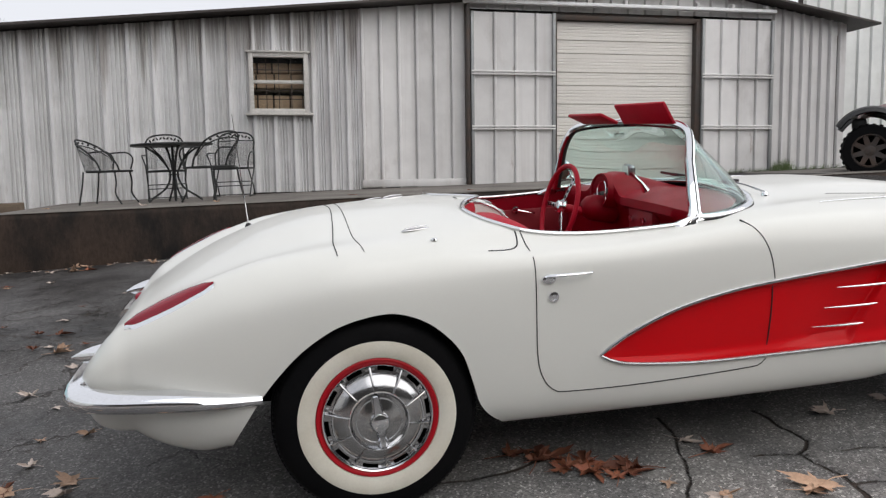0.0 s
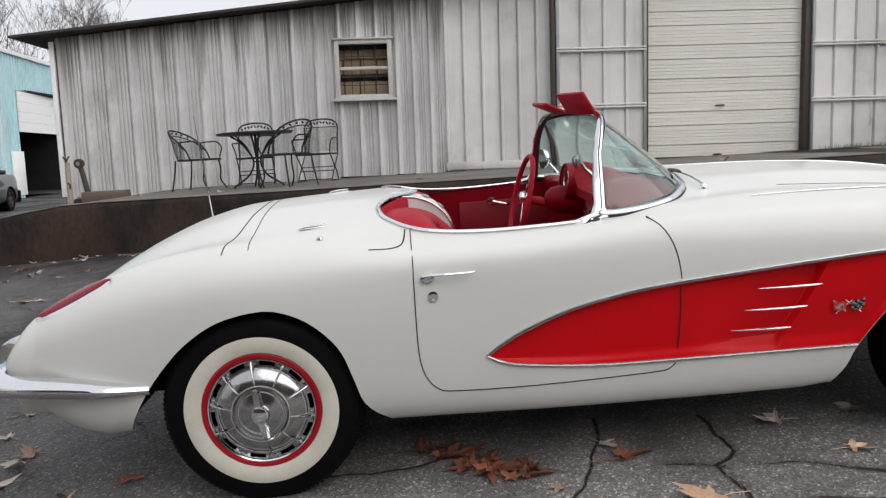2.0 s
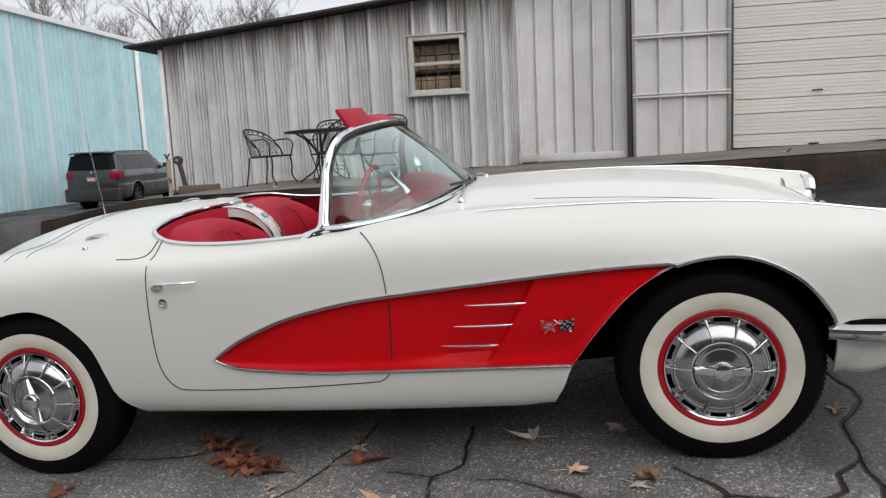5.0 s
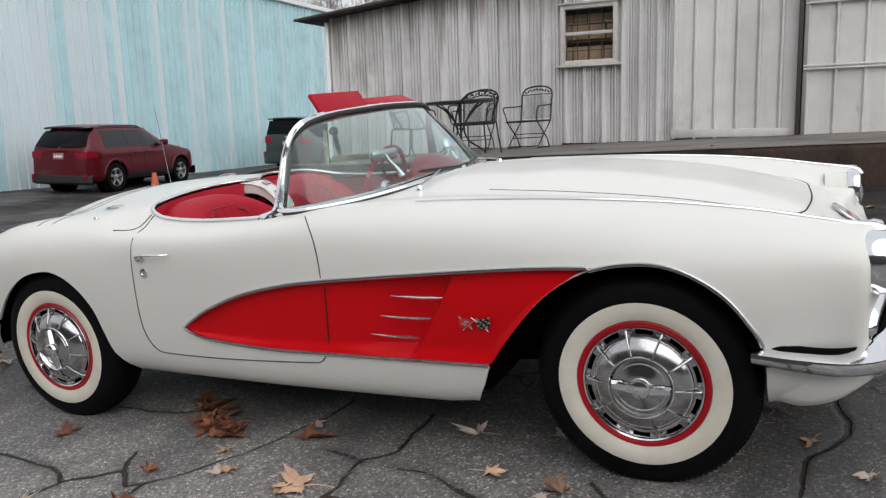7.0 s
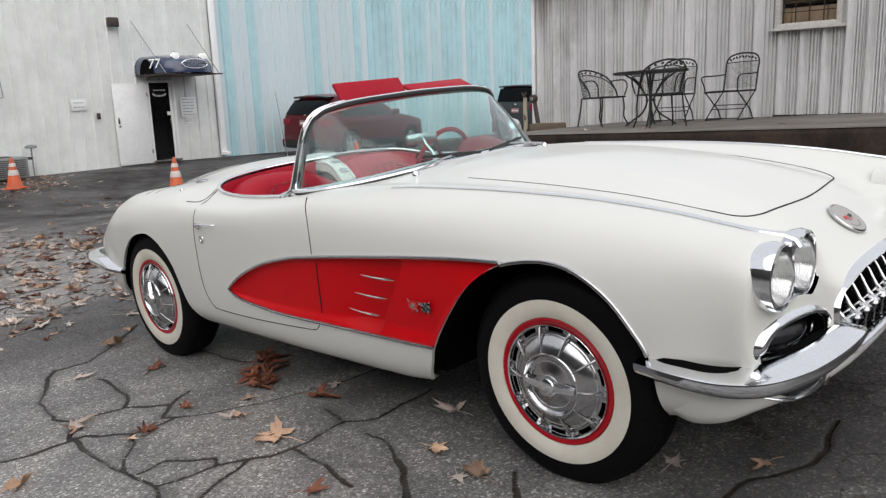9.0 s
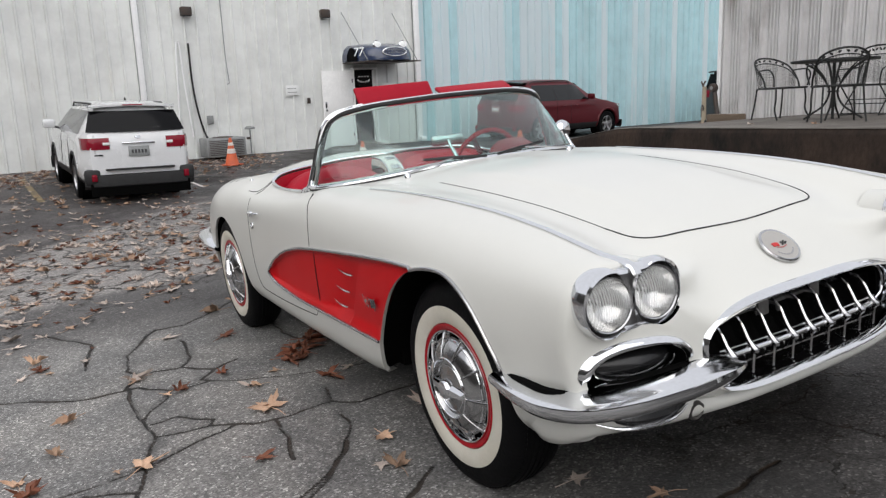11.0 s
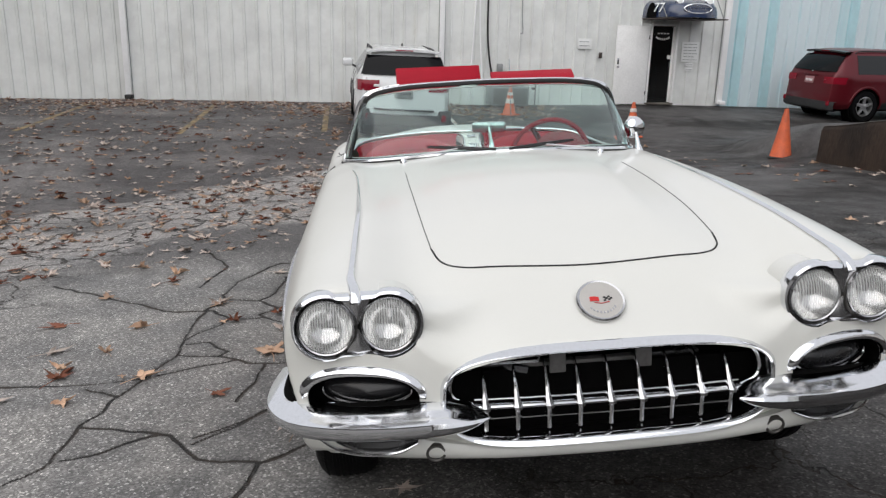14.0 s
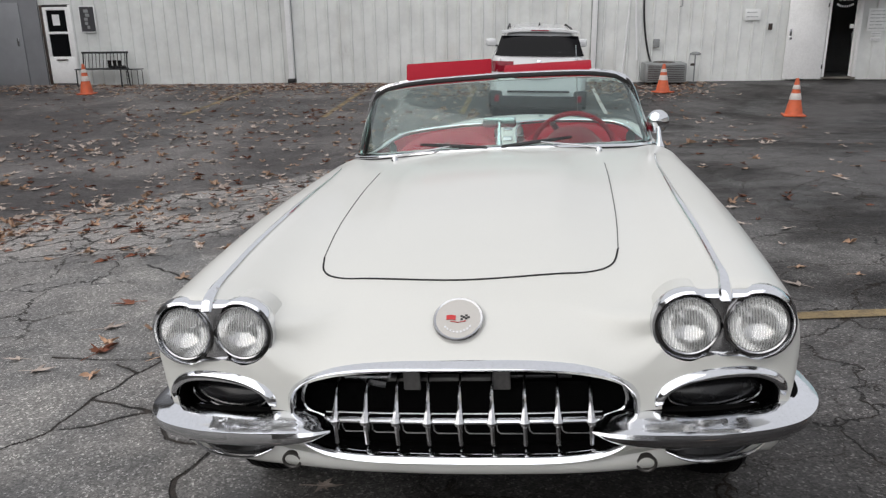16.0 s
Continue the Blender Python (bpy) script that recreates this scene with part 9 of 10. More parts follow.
def dock_clutter():
    p = thing("timber_post", pose(-5.74, 8.2, dock_z(-5.74) - 0.02), "pale weathered timber post at the dock corner", "post")
    Geo().tube([(0, 0, 0), (0.004, 0, 0.25), (-0.004, 0, 0.48), (0.0, 0, 0.70)], [0.042, 0.038, 0.036, 0.034], 9).ob("post", PALE_TIMBER, p)
    Geo().tube(spline([(-0.05, -0.02, 0.78), (-0.015, -0.035, 0.745), (0.0, -0.035, 0.70), (0.015, -0.035, 0.745), (0.045, -0.03, 0.79)], 14), 0.013, 8).ob("cleat", DARK_STEEL, p)
    Geo().tube([(0.0, -0.04, 0.40), (0.035, -0.055, 0.37), (0.03, -0.05, 0.32)], 0.014, 7).ob("hook", DARK_STEEL, p)
    d = thing("rusty_stand", pose(-5.50, 8.24, dock_z(-5.5)), "leaning rusty steel pipe with a round head on a heavy foot", "stand")
    Geo().box((-0.03, 0, 0.055), (0.28, 0.26, 0.11), bev=0.03).ob("foot", CABLE_BLACK, d)
    Geo().lathe([(0.155, 0.11), (0.16, 0.13), (0.12, 0.165), (0.06, 0.18), (0.0, 0.18)], 20, Matrix.Diagonal((1, 0.8, 1, 1))).ob("flange", STEEL_BOX, d)
    Geo().tube([(0.01, 0, 0.16), (-0.03, 0, 0.36), (-0.075, 0, 0.58)], [0.040, 0.038, 0.036], 12).ob("pipe", DARK_STEEL, d)
    Geo().lathe([(0.0, -0.045), (0.062, -0.045), (0.070, -0.03), (0.070, 0.03), (0.062, 0.045), (0.0, 0.045)], 20, pose(-0.085, -0.01, 0.62, 90, 0, 0)).ob("head", DARK_STEEL, d)
    Geo().lathe([(0.0, 0.0), (0.030, 0.0), (0.028, 0.012), (0.0, 0.014)], 14, pose(-0.085, -0.055, 0.62, 90, 0, 0)).ob("boss", STEEL_BOX, d)
    b = thing("timber_beam", pose(-5.16, 8.05, dock_z(-5.2) + 0.01, 0, -1.5, -4), "short heavy timber beam lying on the dock", "beam")
    Geo().box((0, 0, 0.075), (0.66, 0.18, 0.15), bev=0.015).ob("beam", TIMBER, b)


dock_clutter()


# ---- old blue car front over the entrance ----
def awning():
    a = thing("car_front_awning", pose(long_x(7.35), 7.38, 1.98, 0, 0, 4.1), "navy blue vintage car front mounted as an awning", "awning")
    Geo().box((0.70, 0.06, 0.0), (1.4, 1.70, 0.03), bev=0.006).ob("shelf", DARK_STEEL, a)
    rows = []
    for k in np.linspace(0, 1, 22):
        x = 0.05 + 1.35 * k
        wy = 0.80 * (1 - 0.28 * k ** 5)
        hh = 0.52 * (1 - 0.30 * k ** 4)
        row = []
        for t in np.linspace(0, math.pi, 31):
            c, d = math.cos(t), math.sin(t)
            bump = 0.07 * math.exp(-((abs(c) - 0.72) / 0.2) ** 2)
            row.append((x, wy * math.copysign(abs(c) ** 0.65, c), 0.03 + hh * abs(d) ** 0.6 * (0.92 + bump)))
        rows.append(row)
    for k in np.linspace(0, 1, 8)[1:]:
        row = [(1.40 + 0.16 * math.sin(k * math.pi / 2), y * (1 - k * 0.7), 0.03 + (z - 0.03) * (1 - k * 0.6)) for x, y, z in rows[21]]
        rows.append(row)
    g = Geo()
    g.grid(rows)
    g.add(rows[-1], [tuple(range(31))])
    g.ob("shell", BLUE_PAINT, a, "navy blue car bonnet and wings")
    for s in (1, -1):
        arch = [(0.62 + 0.30 * math.cos(t), s * (0.80 - 0.0), 0.03 + 0.36 * math.sin(t)) for t in np.linspace(0, math.pi, 18)]
        Geo().add([(x, y * 1.012, z) for x, y, z in arch], [tuple(range(18))]).ob("wheel_arch", BLACK, a)
        h = new("headlamp")
        h.parent = a
        m = pose(1.30, s * 0.40, 0.44, 0, 66, 0)
        Geo().lathe([(0.11, -0.06), (0.115, 0.0), (0.10, 0.02), (0.09, 0.015)], 24, m, close=False).ob("lamp_ring", CHROME, h)
        Geo().lathe([(0.0, 0.05), (0.05, 0.042), (0.095, 0.012)], 24, m, close=False).ob("lamp_lens", SIGN_WHITE, h)
    g = Geo()
    ring = [(1.545 - 0.02 * math.cos(t) ** 2, 0.36 * math.cos(t), 0.235 + 0.11 * math.sin(t)) for t in np.linspace(0, 2 * math.pi, 40, endpoint=False)]
    g.tube(ring, 0.022, 8, closed=True)
    g.ob("grille_ring", CHROME, a)
    for i in range(11):
        y = (i - 5) * 0.06
        hz = 0.10 * math.sqrt(max(1 - (y / 0.36) ** 2, 0.01))
        Geo().box((1.55, y, 0.235), (0.012, 0.012, 2 * hz)).ob("grille_bar", CHROME, a)
    for i, y in enumerate((-0.07, 0.0, 0.07)):
        Geo().box((1.42, y, 0.44), (0.10, 0.03, 0.012), pose(0, 0, 0, 0, 0, 0), bev=0.004).ob("bonnet_badge", CHROME, a)
    # racing number on the near wing
    f = bpy.data.curves.new("number", "FONT")
    f.body, f.size, f.extrude, f.align_x = "77", 0.34, 0.004, "CENTER"
    f.materials.append(SIGN_WHITE)
    o = new("racing_number", f)
    o.parent = a
    o.matrix_local = pose(0.98, -0.80, 0.15, 78, 0, 24)
    for y in (-0.75, 0.85):
        Geo().tube([(0.05, y, 1.35), (1.35, y * 0.95, 0.02)], 0.012, 6).ob("stay", STEEL_BOX, a)


awning()


def wall_fixtures():
    for y, z in ((6.10, 3.28), (2.42, 3.26)):
        l = thing("wall_light", pose(long_x(y) + 0.04, y, z, 0, 0, 4.1), "dark box floodlight on the siding", "light")
        Geo().box((0.10, 0, 0), (0.18, 0.26, 0.22), bev=0.03).ob("housing", DARK_STEEL, l)
        Geo().box((0.14, 0, -0.105), (0.12, 0.20, 0.02)).ob("glass", DARK_GLASS, l)
    b = thing("utility_box", pose(long_x(2.95) + 0.45, 2.95, -0.25, 0, 0, 4.1), "low grey steel air-conditioning box against the wall", "air conditioner")
    Geo().box((0, 0, 0.24), (0.62, 0.98, 0.46), bev=0.02).ob("case", STEEL_BOX, b)
    for i in range(9):
        Geo().box((0.315, 0, 0.07 + i * 0.042), (0.012, 0.86, 0.014)).ob("louvre", DARK_STEEL, b)
    Geo().lathe([(0.26, 0.47), (0.25, 0.485), (0.22, 0.49), (0.0, 0.49)], 24).ob("fan_guard", DARK_STEEL, b)
    for pts, r, mat, nm, lab in ((((0.0, 1.98, -0.18), (0.0, 2.06, 1.2), (0.0, 2.13, 2.50), (0.0, 2.20, 2.52), (0.0, 2.24, 1.6), (0.0, 2.33, 0.25)), 0.022, TRIM_WHITE, "conduit", "looped white conduit pipe on the siding"),
                                 (((0.0, 2.42, 2.52), (0.0, 2.43, 1.6), (0.0, 2.50, 0.9), (0.0, 2.62, 0.35), (0.1, 2.72, 0.1)), 0.024, CABLE_BLACK, "cable", "black cable hanging down the siding"),
                                 (((0.0, 3.30, 3.9), (0.0, 3.32, 2.2), (0.0, 3.36, 1.55), (0.0, 3.30, 1.52)), 0.010, STEEL_BOX, "wire", "thin wire down the siding")):
        t = thing(nm, pose(0, 0, 0), lab, nm)
        Geo().tube([(long_x(y) + 0.07 + x, y, z) for x, y, z in spline(pts, 26)], r, 8).ob(nm + "_run", mat, t)
    e = thing("electric_box", pose(long_x(2.78) + 0.06, 2.78, 0.66, 0, 0, 4.1), "small grey socket box on the wall", "box")
    Geo().box((0.03, 0, 0), (0.08, 0.15, 0.20), bev=0.01).ob("case", STEEL_BOX, e)
    e = thing("key_pad", pose(long_x(5.50) + 0.06, 5.50, 1.02, 0, 0, 4.1), "small dark keypad beside the entrance", "keypad")
    Geo().box((0.015, 0, 0), (0.03, 0.09, 0.15), bev=0.006).ob("case", DARK_STEEL, e)
    u = thing("stand_pipe", pose(long_x(3.72) + 0.3, 3.72, -0.25), "thin stand pipe with a flat round head", "pipe")
    Geo().tube([(0, 0, 0), (0, 0, 0.62)], 0.018, 8).ob("stem", STEEL_BOX, u)
    Geo().lathe([(0.0, 0.62), (0.13, 0.63), (0.13, 0.67), (0.08, 0.70), (0.0, 0.71)], 18).ob("head", STEEL_BOX, u)
    Geo().box((0.0, -0.05, 0.40), (0.04, 0.10, 0.06), bev=0.01).ob("tap", DARK_STEEL, u)


wall_fixtures()


def bench():
    b = thing("park_bench", pose(long_x(-11.2) + 0.42, -11.22, ground_z(-15.3, -11.2), 0, 0, 4.1), "black metal bench with a slatted back against the wall", "bench")
    for y in (-0.58, 0.58):
        Geo().tube([(0.22, y, 0.0), (0.20, y, 0.44), (-0.18, y, 0.42), (-0.26, y, 0.84)], 0.018, 8).ob("side_frame", IRON, b)
        Geo().tube([(-0.18, y, 0.42), (-0.24, y, 0.0)], 0.018, 8).ob("leg", IRON, b)
    for i in range(5):
        Geo().box((0.18 - i * 0.09, 0, 0.445), (0.07, 1.24, 0.02), bev=0.005).ob("seat_slat", IRON, b)
    Geo().box((-0.26, 0, 0.84), (0.03, 1.24, 0.05), bev=0.008).ob("top_rail", IRON, b)
    for i in range(12):
        y = -0.53 + i * 0.096
        Geo().tube([(-0.19, y, 0.46), (-0.26, y, 0.83)], 0.009, 6).ob("back_bar", IRON, b)
    for i, y in enumerate((0.22, 0.36, 0.50)):
        k = thing("garden_boot", pose(long_x(-11.2) + 0.40, -11.22 + y, ground_z(-15.3, -11.2) + 0.457, 0, 0, 80 + 10 * i), "small black boot standing on the bench", "boot", "boots on the bench")
        Geo().box((0.05, 0, 0.035), (0.18, 0.075, 0.07), bev=0.025).ob("foot", BLACK_GLOSS, k)
        Geo().lathe([(0.042, 0.04), (0.045, 0.12), (0.052, 0.20), (0.048, 0.20), (0.04, 0.12)], 14, close=False).ob("shaft", BLACK_GLOSS, k)
    s = thing("side_table", pose(long_x(-10.4) + 0.35, -10.42, ground_z(-15.3, -10.4)), "small black wire side table", "table")
    for x, y in ((-0.12, -0.15), (0.12, -0.15), (0.12, 0.15), (-0.12, 0.15)):
        Geo().tube([(x, y, 0.0), (x, y, 0.42)], 0.010, 6).ob("leg", IRON, s)
    Geo().box((0, 0, 0.425), (0.30, 0.38, 0.015), bev=0.004).ob("tabletop", IRON, s)


bench()


# ---- painted lines ----
def painted_line(x0, y0, x1, y1, w, mat=YELLOW_LINE):
    n = max(4, int(math.hypot(x1 - x0, y1 - y0) / 0.3))
    d = Vector((x1 - x0, y1 - y0)).normalized() * w / 2
    rows = []
    for i in range(n + 1):
        x, y = x0 + (x1 - x0) * i / n, y0 + (y1 - y0) * i / n
        rows.append([(x - d.y, y + d.x, ground_z(x - d.y, y + d.x) + 0.006), (x + d.y, y - d.x, ground_z(x + d.y, y - d.x) + 0.006)])
    tagged(Geo().grid(rows).ob("parking_line", mat), "worn painted parking line on the asphalt", "line", kind="structure")


painted_line(-10.3, -3.97, -15.2, -4.23, 0.11)
painted_line(-10.5, -6.80, -15.0, -7.0, 0.11)
painted_line(-10.9, -1.45, -15.2, -1.60, 0.11)
painted_line(-11.4, 1.28, -15.6, 1.20, 0.08, CONE_BAND)
painted_line(-0.06, 1.35, -0.25, 4.6, 0.10)


# ---- bare trees far behind the teal roof ----
def bare_tree(x, y, h, seed):
    rng = random.Random(seed)
    t = thing("bare_tree", pose(x, y, 0), "leafless winter tree behind the teal building", "tree", "bare trees")
    trunk, crown = Geo(), Geo()

    def grow(p, d, ln, r, depth):
        pts, rad = [p.copy()], [r]
        for i in range(4):
            d = (d + Vector((rng.uniform(-1, 1), rng.uniform(-1, 1), rng.uniform(-0.3, 0.6))) * 0.16).normalized()
            p = p + d * ln / 4
            pts.append(p.copy())
            rad.append(r * (1 - 0.13 * (i + 1)))
        (trunk if depth < 2 else crown).tube(pts, rad, 6 if depth < 2 else 4 if depth < 4 else 3)
        if depth >= 7:
            return
        for i in range(3 if depth < 6 else 2):
            q = pts[rng.choice((2, 3, 4, 4))]
            side = Vector((rng.uniform(-1, 1), rng.uniform(-1, 1), rng.uniform(-0.1, 0.7)))
            grow(q, (d * 0.75 + side * 0.75).normalized(), ln * rng.uniform(0.58, 0.78), max(r * 0.52, 0.012), depth + 1)
    grow(Vector((0, 0, 0)), Vector((0, 0, 1)), h * 0.34, h * 0.018, 0)
    trunk.ob("trunk", BARK, t)
    crown.ob("crown", BARK, t)


for _i, (_x, _y, _h) in enumerate(((-35.0, 52.0, 16.0), (-31.0, 56.0, 17.5), (-27.0, 59.0, 17.0), (-23.5, 60.0, 16.0), (-39.0, 48.0, 16.5), (-29.0, 50.0, 13.0))):
    bare_tree(_x, _y, _h, 31 + _i)


# ---- fallen leaves ----
def leaf_mesh(seed, size, mat, lobes=5, curl=0.35):
    """A dry lobed leaf with pointed, toothed tips, lying nearly flat with a few edges curled, and its stalk."""
    rng = random.Random(seed)
    tips = [0.0, 55.0, -55.0, 118.0, -118.0] if lobes == 5 else [0.0, 34.0, -34.0, 74.0, -74.0, 118.0, -118.0]
    span = {0.0: 1.15, 55.0: 1.0, -55.0: 1.0, 118.0: 0.62, -118.0: 0.62} if lobes == 5 else {0.0: 1.3, 34.0: 1.0, -34.0: 1.0, 74.0: 0.72, -74.0: 0.72, 118.0: 0.55, -118.0: 0.55}
    tips = sorted(tips)
    rim = []
    for i, a in enumerate(tips):
        r = size * span[a] * rng.uniform(0.62, 1.15)
        w = 9.0 if lobes == 5 else 7.0
        for da, k in ((-2.1, 0.50), (-1.3, 0.70), (-0.9, 0.62), (0.0, 1.0), (0.9, 0.62), (1.3, 0.70), (2.1, 0.50)):
            rim.append((a + da * w + rng.uniform(-3, 3), r * k * rng.uniform(0.84, 1.12)))
        nxt = tips[i + 1] if i + 1 < len(tips) else None
        if nxt is not None:
            rim.append(((a + nxt) / 2, size * (0.30 if lobes == 5 else 0.24) * rng.uniform(0.9, 1.15)))
    rim.append((180.0, size * 0.16))
    rim.sort()
    rim = [(r * math.cos(radians(a)), r * math.sin(radians(a))) for a, r in rim]
    n = len(rim)
    ax = rng.uniform(0, math.pi)
    ca, sa = math.cos(ax), math.sin(ax)
    wave = [rng.uniform(0, 6.28) for _ in range(2)]

    def lift(x, y, edge):
        u, v = (x * ca + y * sa) / size, (-x * sa + y * ca) / size
        z = curl * size * (0.50 * u * u + 0.20 * v * v * v + 0.30 * abs(y) / size)
        z += edge * curl * size * 0.5 * (0.5 + 0.5 * math.sin(3 * math.atan2(y, x) + wave[0]))
        return max(z, 0.0) + 0.003
    g = Geo()
    mid = [(x * 0.5, y * 0.5) for x, y in rim]
    g.add([(0, 0, 0.005)] + [(x, y, lift(x, y, 0.2)) for x, y in mid] + [(x, y, lift(x, y, 1.0)) for x, y in rim],
          [(0, 1 + i, 1 + (i + 1) % n) for i in range(n)] + [(1 + i, 1 + n + i, 1 + n + (i + 1) % n, 1 + (i + 1) % n) for i in range(n)])
    g.tube([(0.1 * size, 0, 0.006), (-size * 0.5, size * 0.03, 0.008), (-size * 1.0, size * 0.14, 0.005)], size * 0.018, 4)
    return g.mesh("fallen_leaf", mat, 60)


LEAVES = [leaf_mesh(i, (0.084, 0.070, 0.094, 0.060)[i % 4], (LEAF_TAN, LEAF_RUST, LEAF_PALE)[i % 3], (5, 5, 3, 5)[i % 4], (0.26, 0.48, 0.16, 0.78)[(i // 2) % 4]) for i in range(12)]
LEAF_LABEL = {"tan_dry_leaf": "dry tan lobed leaf on the asphalt", "rust_brown_leaf": "curled rust-brown leaf on the asphalt", "pale_leaf_underside": "pale underside of a dry leaf on the asphalt"}


def leaf(x, y, k, yaw, scale=1.0):
    o = new("fallen_leaf", LEAVES[k])
    n = Vector((-(ground_z(x + 0.05, y) - ground_z(x - 0.05, y)) / 0.1, -(ground_z(x, y + 0.05) - ground_z(x, y - 0.05)) / 0.1, 1))
    o.matrix_world = Matrix.Translation((x, y, ground_z(x, y) + 0.001)) @ Vector((0, 0, 1)).rotation_difference(n).to_matrix().to_4x4() @ pose(0, 0, 0, 0, 0, yaw) @ Matrix.Scale(scale, 4)
    tagged(o, LEAF_LABEL[LEAVES[k].materials[0].name], "leaf", "fallen leaves")


def leaves():
    rng = random.Random(17)
    # single leaves round the roadster, by colour: tan, red-brown, pale
    spots = {0: ((-2.41, -0.23), (-2.08, -0.69), (-1.82, -0.86), (-0.30, -0.94), (0.78, -0.86), (-0.16, -1.07), (1.05, -0.93), (-0.73, -1.53), (0.37, -1.68), (0.60, -1.94), (-0.39, -1.87), (1.77, -0.40), (0.11, -1.14), (0.19, -2.10)),
             1: ((-1.87, -0.54), (-0.40, -1.39), (0.32, -2.07), (0.63, -1.30), (-0.50, -2.36), (-0.49, -1.16), (-0.03, -0.77), (-1.35, -1.95), (-1.15, -0.98)),
             2: ((-0.07, -0.64), (0.96, -0.55), (0.63, -0.59), (1.53, -0.54), (-1.42, -1.27), (-0.19, -1.10), (-0.77, -1.54), (0.99, -0.97), (-0.04, -2.24), (-2.18, -1.89), (-2.30, -2.07), (-1.88, -2.36), (0.55, -2.27), (1.93, -0.61))}
    for c, places in spots.items():
        for i, (x, y) in enumerate(places):
            leaf(x, y, c + 3 * ((i * 5 + c) % 4), rng.uniform(0, 360), rng.uniform(0.8, 1.25))
    leaf(0.17, -1.12, 0, 200, 1.6)
    leaf(2.62, 0.92, 9, 75, 1.5)
    # a wet drift of rust-brown leaves beside the sill
    for i in range(16):
        k = i / 15
        leaf(-0.72 + 0.36 * k + rng.uniform(-0.05, 0.05), -0.60 - 0.24 * k + rng.uniform(-0.05, 0.05), 1 + 3 * rng.randrange(4), rng.uniform(0, 360), rng.uniform(0.8, 1.3))
    for i in range(300):
        x, y = rng.uniform(-4.6, 1.6), rng.uniform(-4.4, -0.9)
        if rng.random() > 0.02 + 0.98 * smooth(-x - 0.25 * (y + 1), 1.2, 3.4):
            continue
        leaf(x, y, rng.randrange(12), rng.uniform(0, 360), rng.uniform(0.7, 1.15))
    for i in range(95):
        x, y = rng.uniform(-6.0, 3.4), rng.uniform(1.3, 4.9)
        leaf(x, y, rng.randrange(12), rng.uniform(0, 360), rng.uniform(0.6, 1.0))
    # the rest lie too thick to count
    near = [(rng.uniform(-4.6, 1.2), rng.uniform(-4.4, -1.05)) for i in range(420)]
    piles = {m.name: Geo() for m in (LEAF_TAN, LEAF_RUST, LEAF_PALE)}
    data = [([tuple(v.co) for v in me.vertices], [tuple(p.vertices) for p in me.polygons], me.materials[0].name) for me in LEAVES]

    def drop(x, y, sc):
        k = rng.choice((0, 1, 2, 2, 3, 4, 5, 5, 6, 7, 8, 8, 9, 10, 11, 11))
        v, f, nm = data[k]
        piles[nm].add(v, f, Matrix.Translation((x, y, ground_z(x, y) + rng.uniform(0.001, 0.008))) @ pose(0, 0, 0, rng.uniform(-5, 5), rng.uniform(-5, 5), rng.uniform(0, 360)) @ Matrix.Scale(sc, 4))
    for x, y in near:
        if rng.random() < 0.05 + 0.95 * smooth(-x, 1.2, 3.4):
            drop(x, y, rng.uniform(0.45, 0.85))
    for i in range(6800):
        x, y = rng.uniform(-11.5, -1.8), rng.uniform(-8.5, 3.4)
        if -4.6 < x and y > -4.4 and y < -1.0:
            continue
        if abs(y) < 1.1 and x > -2.4:
            continue
        clump = noise.noise((x * 0.5, y * 0.5, 3.0)) + 0.6 * noise.noise((x * 1.7, y * 1.7, 8.0))
        if x + 0.95 * y < -8.3 and rng.random() < 0.66:
            continue
        if clump + 0.55 * smooth(2.5 - y, 0, 3) > rng.uniform(-0.25, 0.95) + 0.6 * smooth(y, 0.6, 1.8):
            drop(x, y, rng.uniform(0.75, 1.3))
    for i in range(1500):
        x = -15.9 + abs(rng.gauss(0, 1.3))
        y = rng.uniform(-14, 3.6)
        drop(x - 0.07 * (y - 6) * 0.3, y, rng.uniform(0.6, 1.1))
    for cx, cy, nn in ((-15.2, -6.3, 130), (-14.2, -1.7, 110), (-15.6, 2.0, 90), (-15.5, 3.4, 70), (-13.2, -7.0, 80)):
        for i in range(nn):
            drop(rng.gauss(cx, 0.55), rng.gauss(cy, 0.45), rng.uniform(0.6, 1.1))
    for i in range(900):
        x, y = rng.uniform(-15, -3.2), rng.uniform(-16, 4.6)
        if y > 1.2 and rng.random() < 0.6:
            continue
        drop(x, y, rng.uniform(0.5, 1.0))
    for i in range(1300):
        y = rng.uniform(-14, 4.2)
        if noise.noise((y * 0.7, 2.0, 5.0)) > rng.uniform(-0.5, 0.4):
            drop(long_x(y) + 0.15 + abs(rng.gauss(0, 0.45)), y, rng.uniform(0.6, 1.1))
    for i in range(90):
        x = rng.uniform(-5.8, 2.0)
        drop(x, DOCK_Y - 0.12 - abs(rng.gauss(0, 0.12)), rng.uniform(0.5, 0.9))
    for nm, g in piles.items():
        o = g.ob("leaf_litter", bpy.data.materials[nm], smooth=60)
        tagged(o, "scattered dry brown leaves covering the car park", "leaves", kind="stuff")
    for x, y in ((-3.0, 5.9), (-2.2, 6.0), (-0.6, 6.2), (-4.1, 6.3), (0.8, 5.9), (3.2, 6.1), (4.3, 6.6)):
        o = new("fallen_leaf", LEAVES[rng.randrange(12)])
        o.matrix_world = pose(x, y, dock_z(x) + 0.004, 0, -1.5, rng.uniform(0, 360))
        tagged(o, "dry leaf lying on the loading dock", "leaf", "fallen leaves")


leaves()


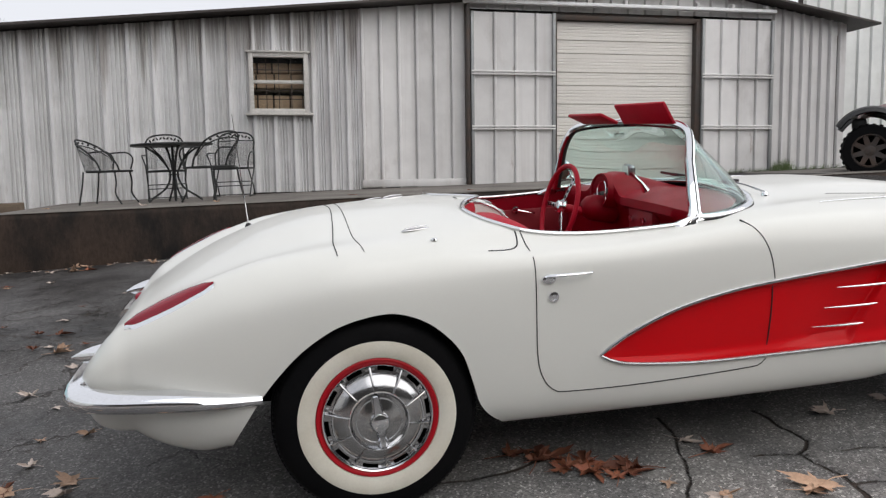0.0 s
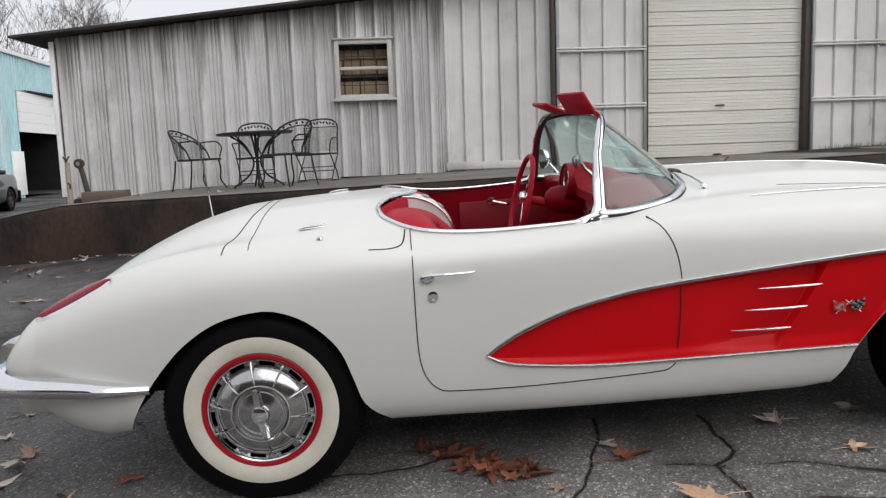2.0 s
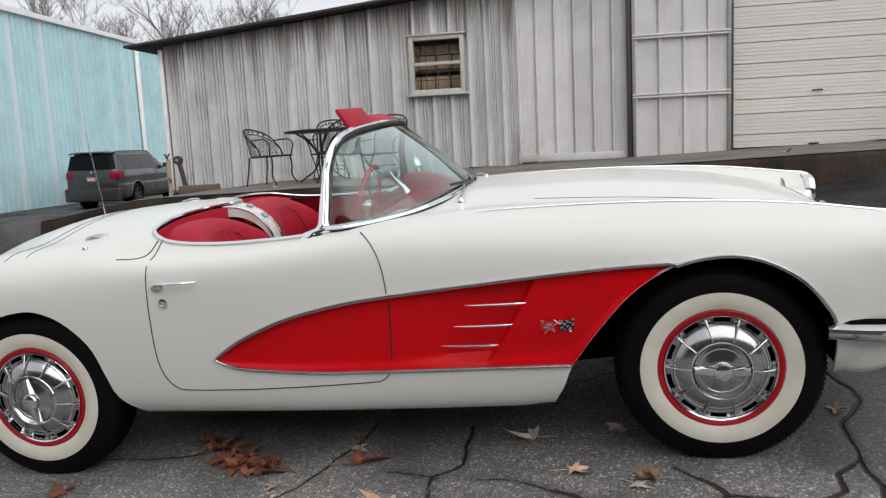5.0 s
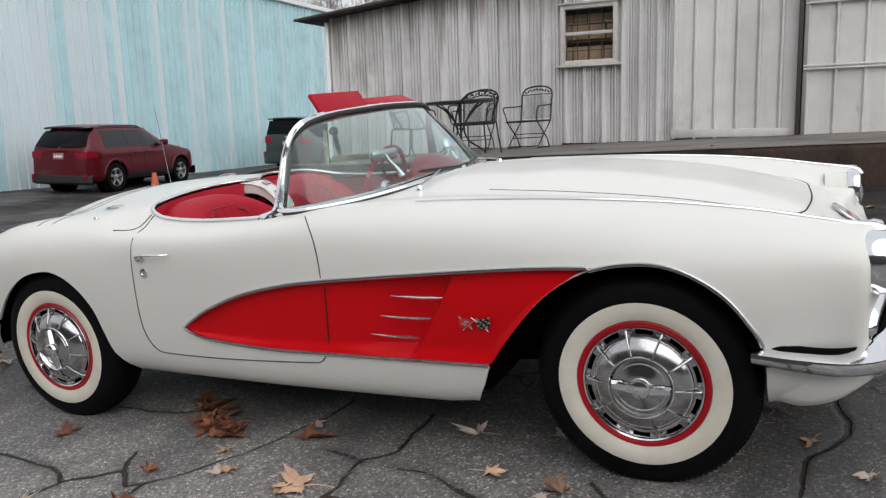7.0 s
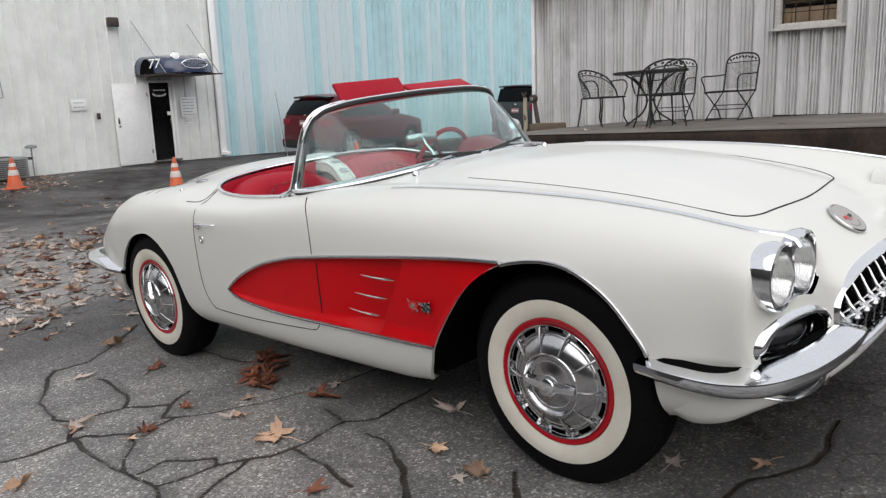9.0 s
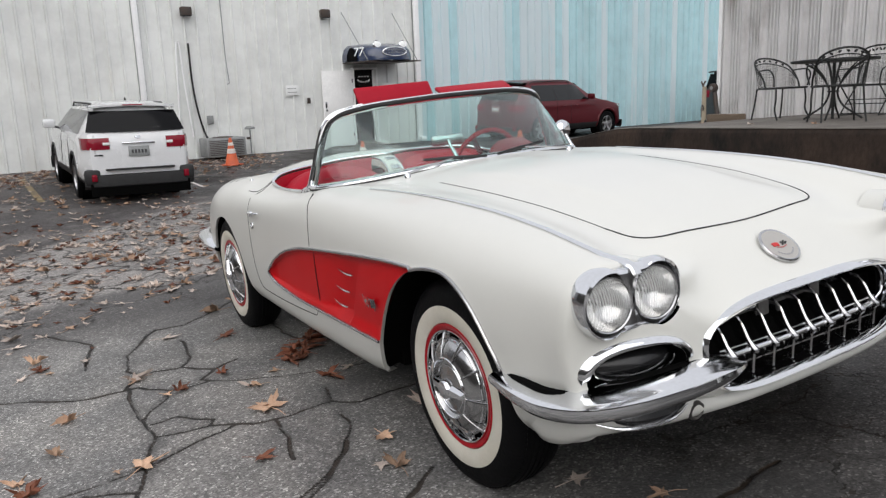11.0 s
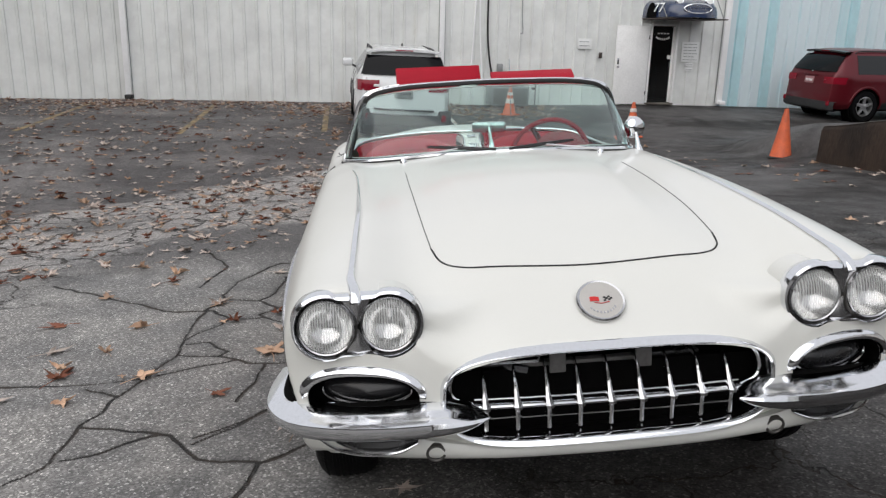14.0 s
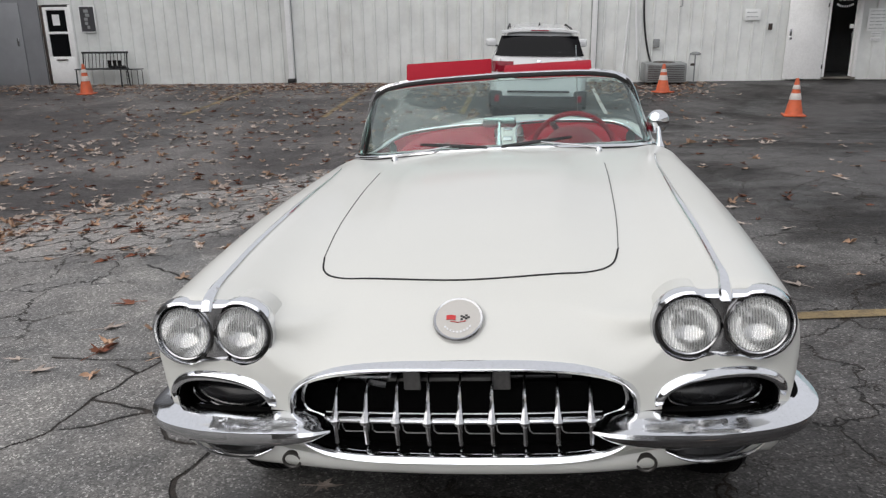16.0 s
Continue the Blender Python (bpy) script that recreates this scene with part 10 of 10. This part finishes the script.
def weeds():
    rng = random.Random(3)
    g = Geo()
    for i in range(420):
        x, y = rng.uniform(5.9, 8.7), WALL_Y - 0.16 - abs(rng.gauss(0, 0.16))
        z = max(dock_z(x), ground_z(x, y))
        if rng.random() < 0.5:
            x = rng.gauss(7.35, 0.14)
        h = rng.uniform(0.04, 0.10) * (2.2 if abs(x - 7.35) < 0.2 else 1)
        dx, dy = rng.uniform(-0.06, 0.06), rng.uniform(-0.08, 0.02)
        g.add([(x - 0.005, y, z), (x + 0.005, y, z), (x + dx, y + dy, z + h)], [(0, 1, 2)])
    tagged(g.ob("weed_tufts", GRASS, smooth=0), "green weeds along the foot of the metal wall", "weeds", kind="stuff")


weeds()
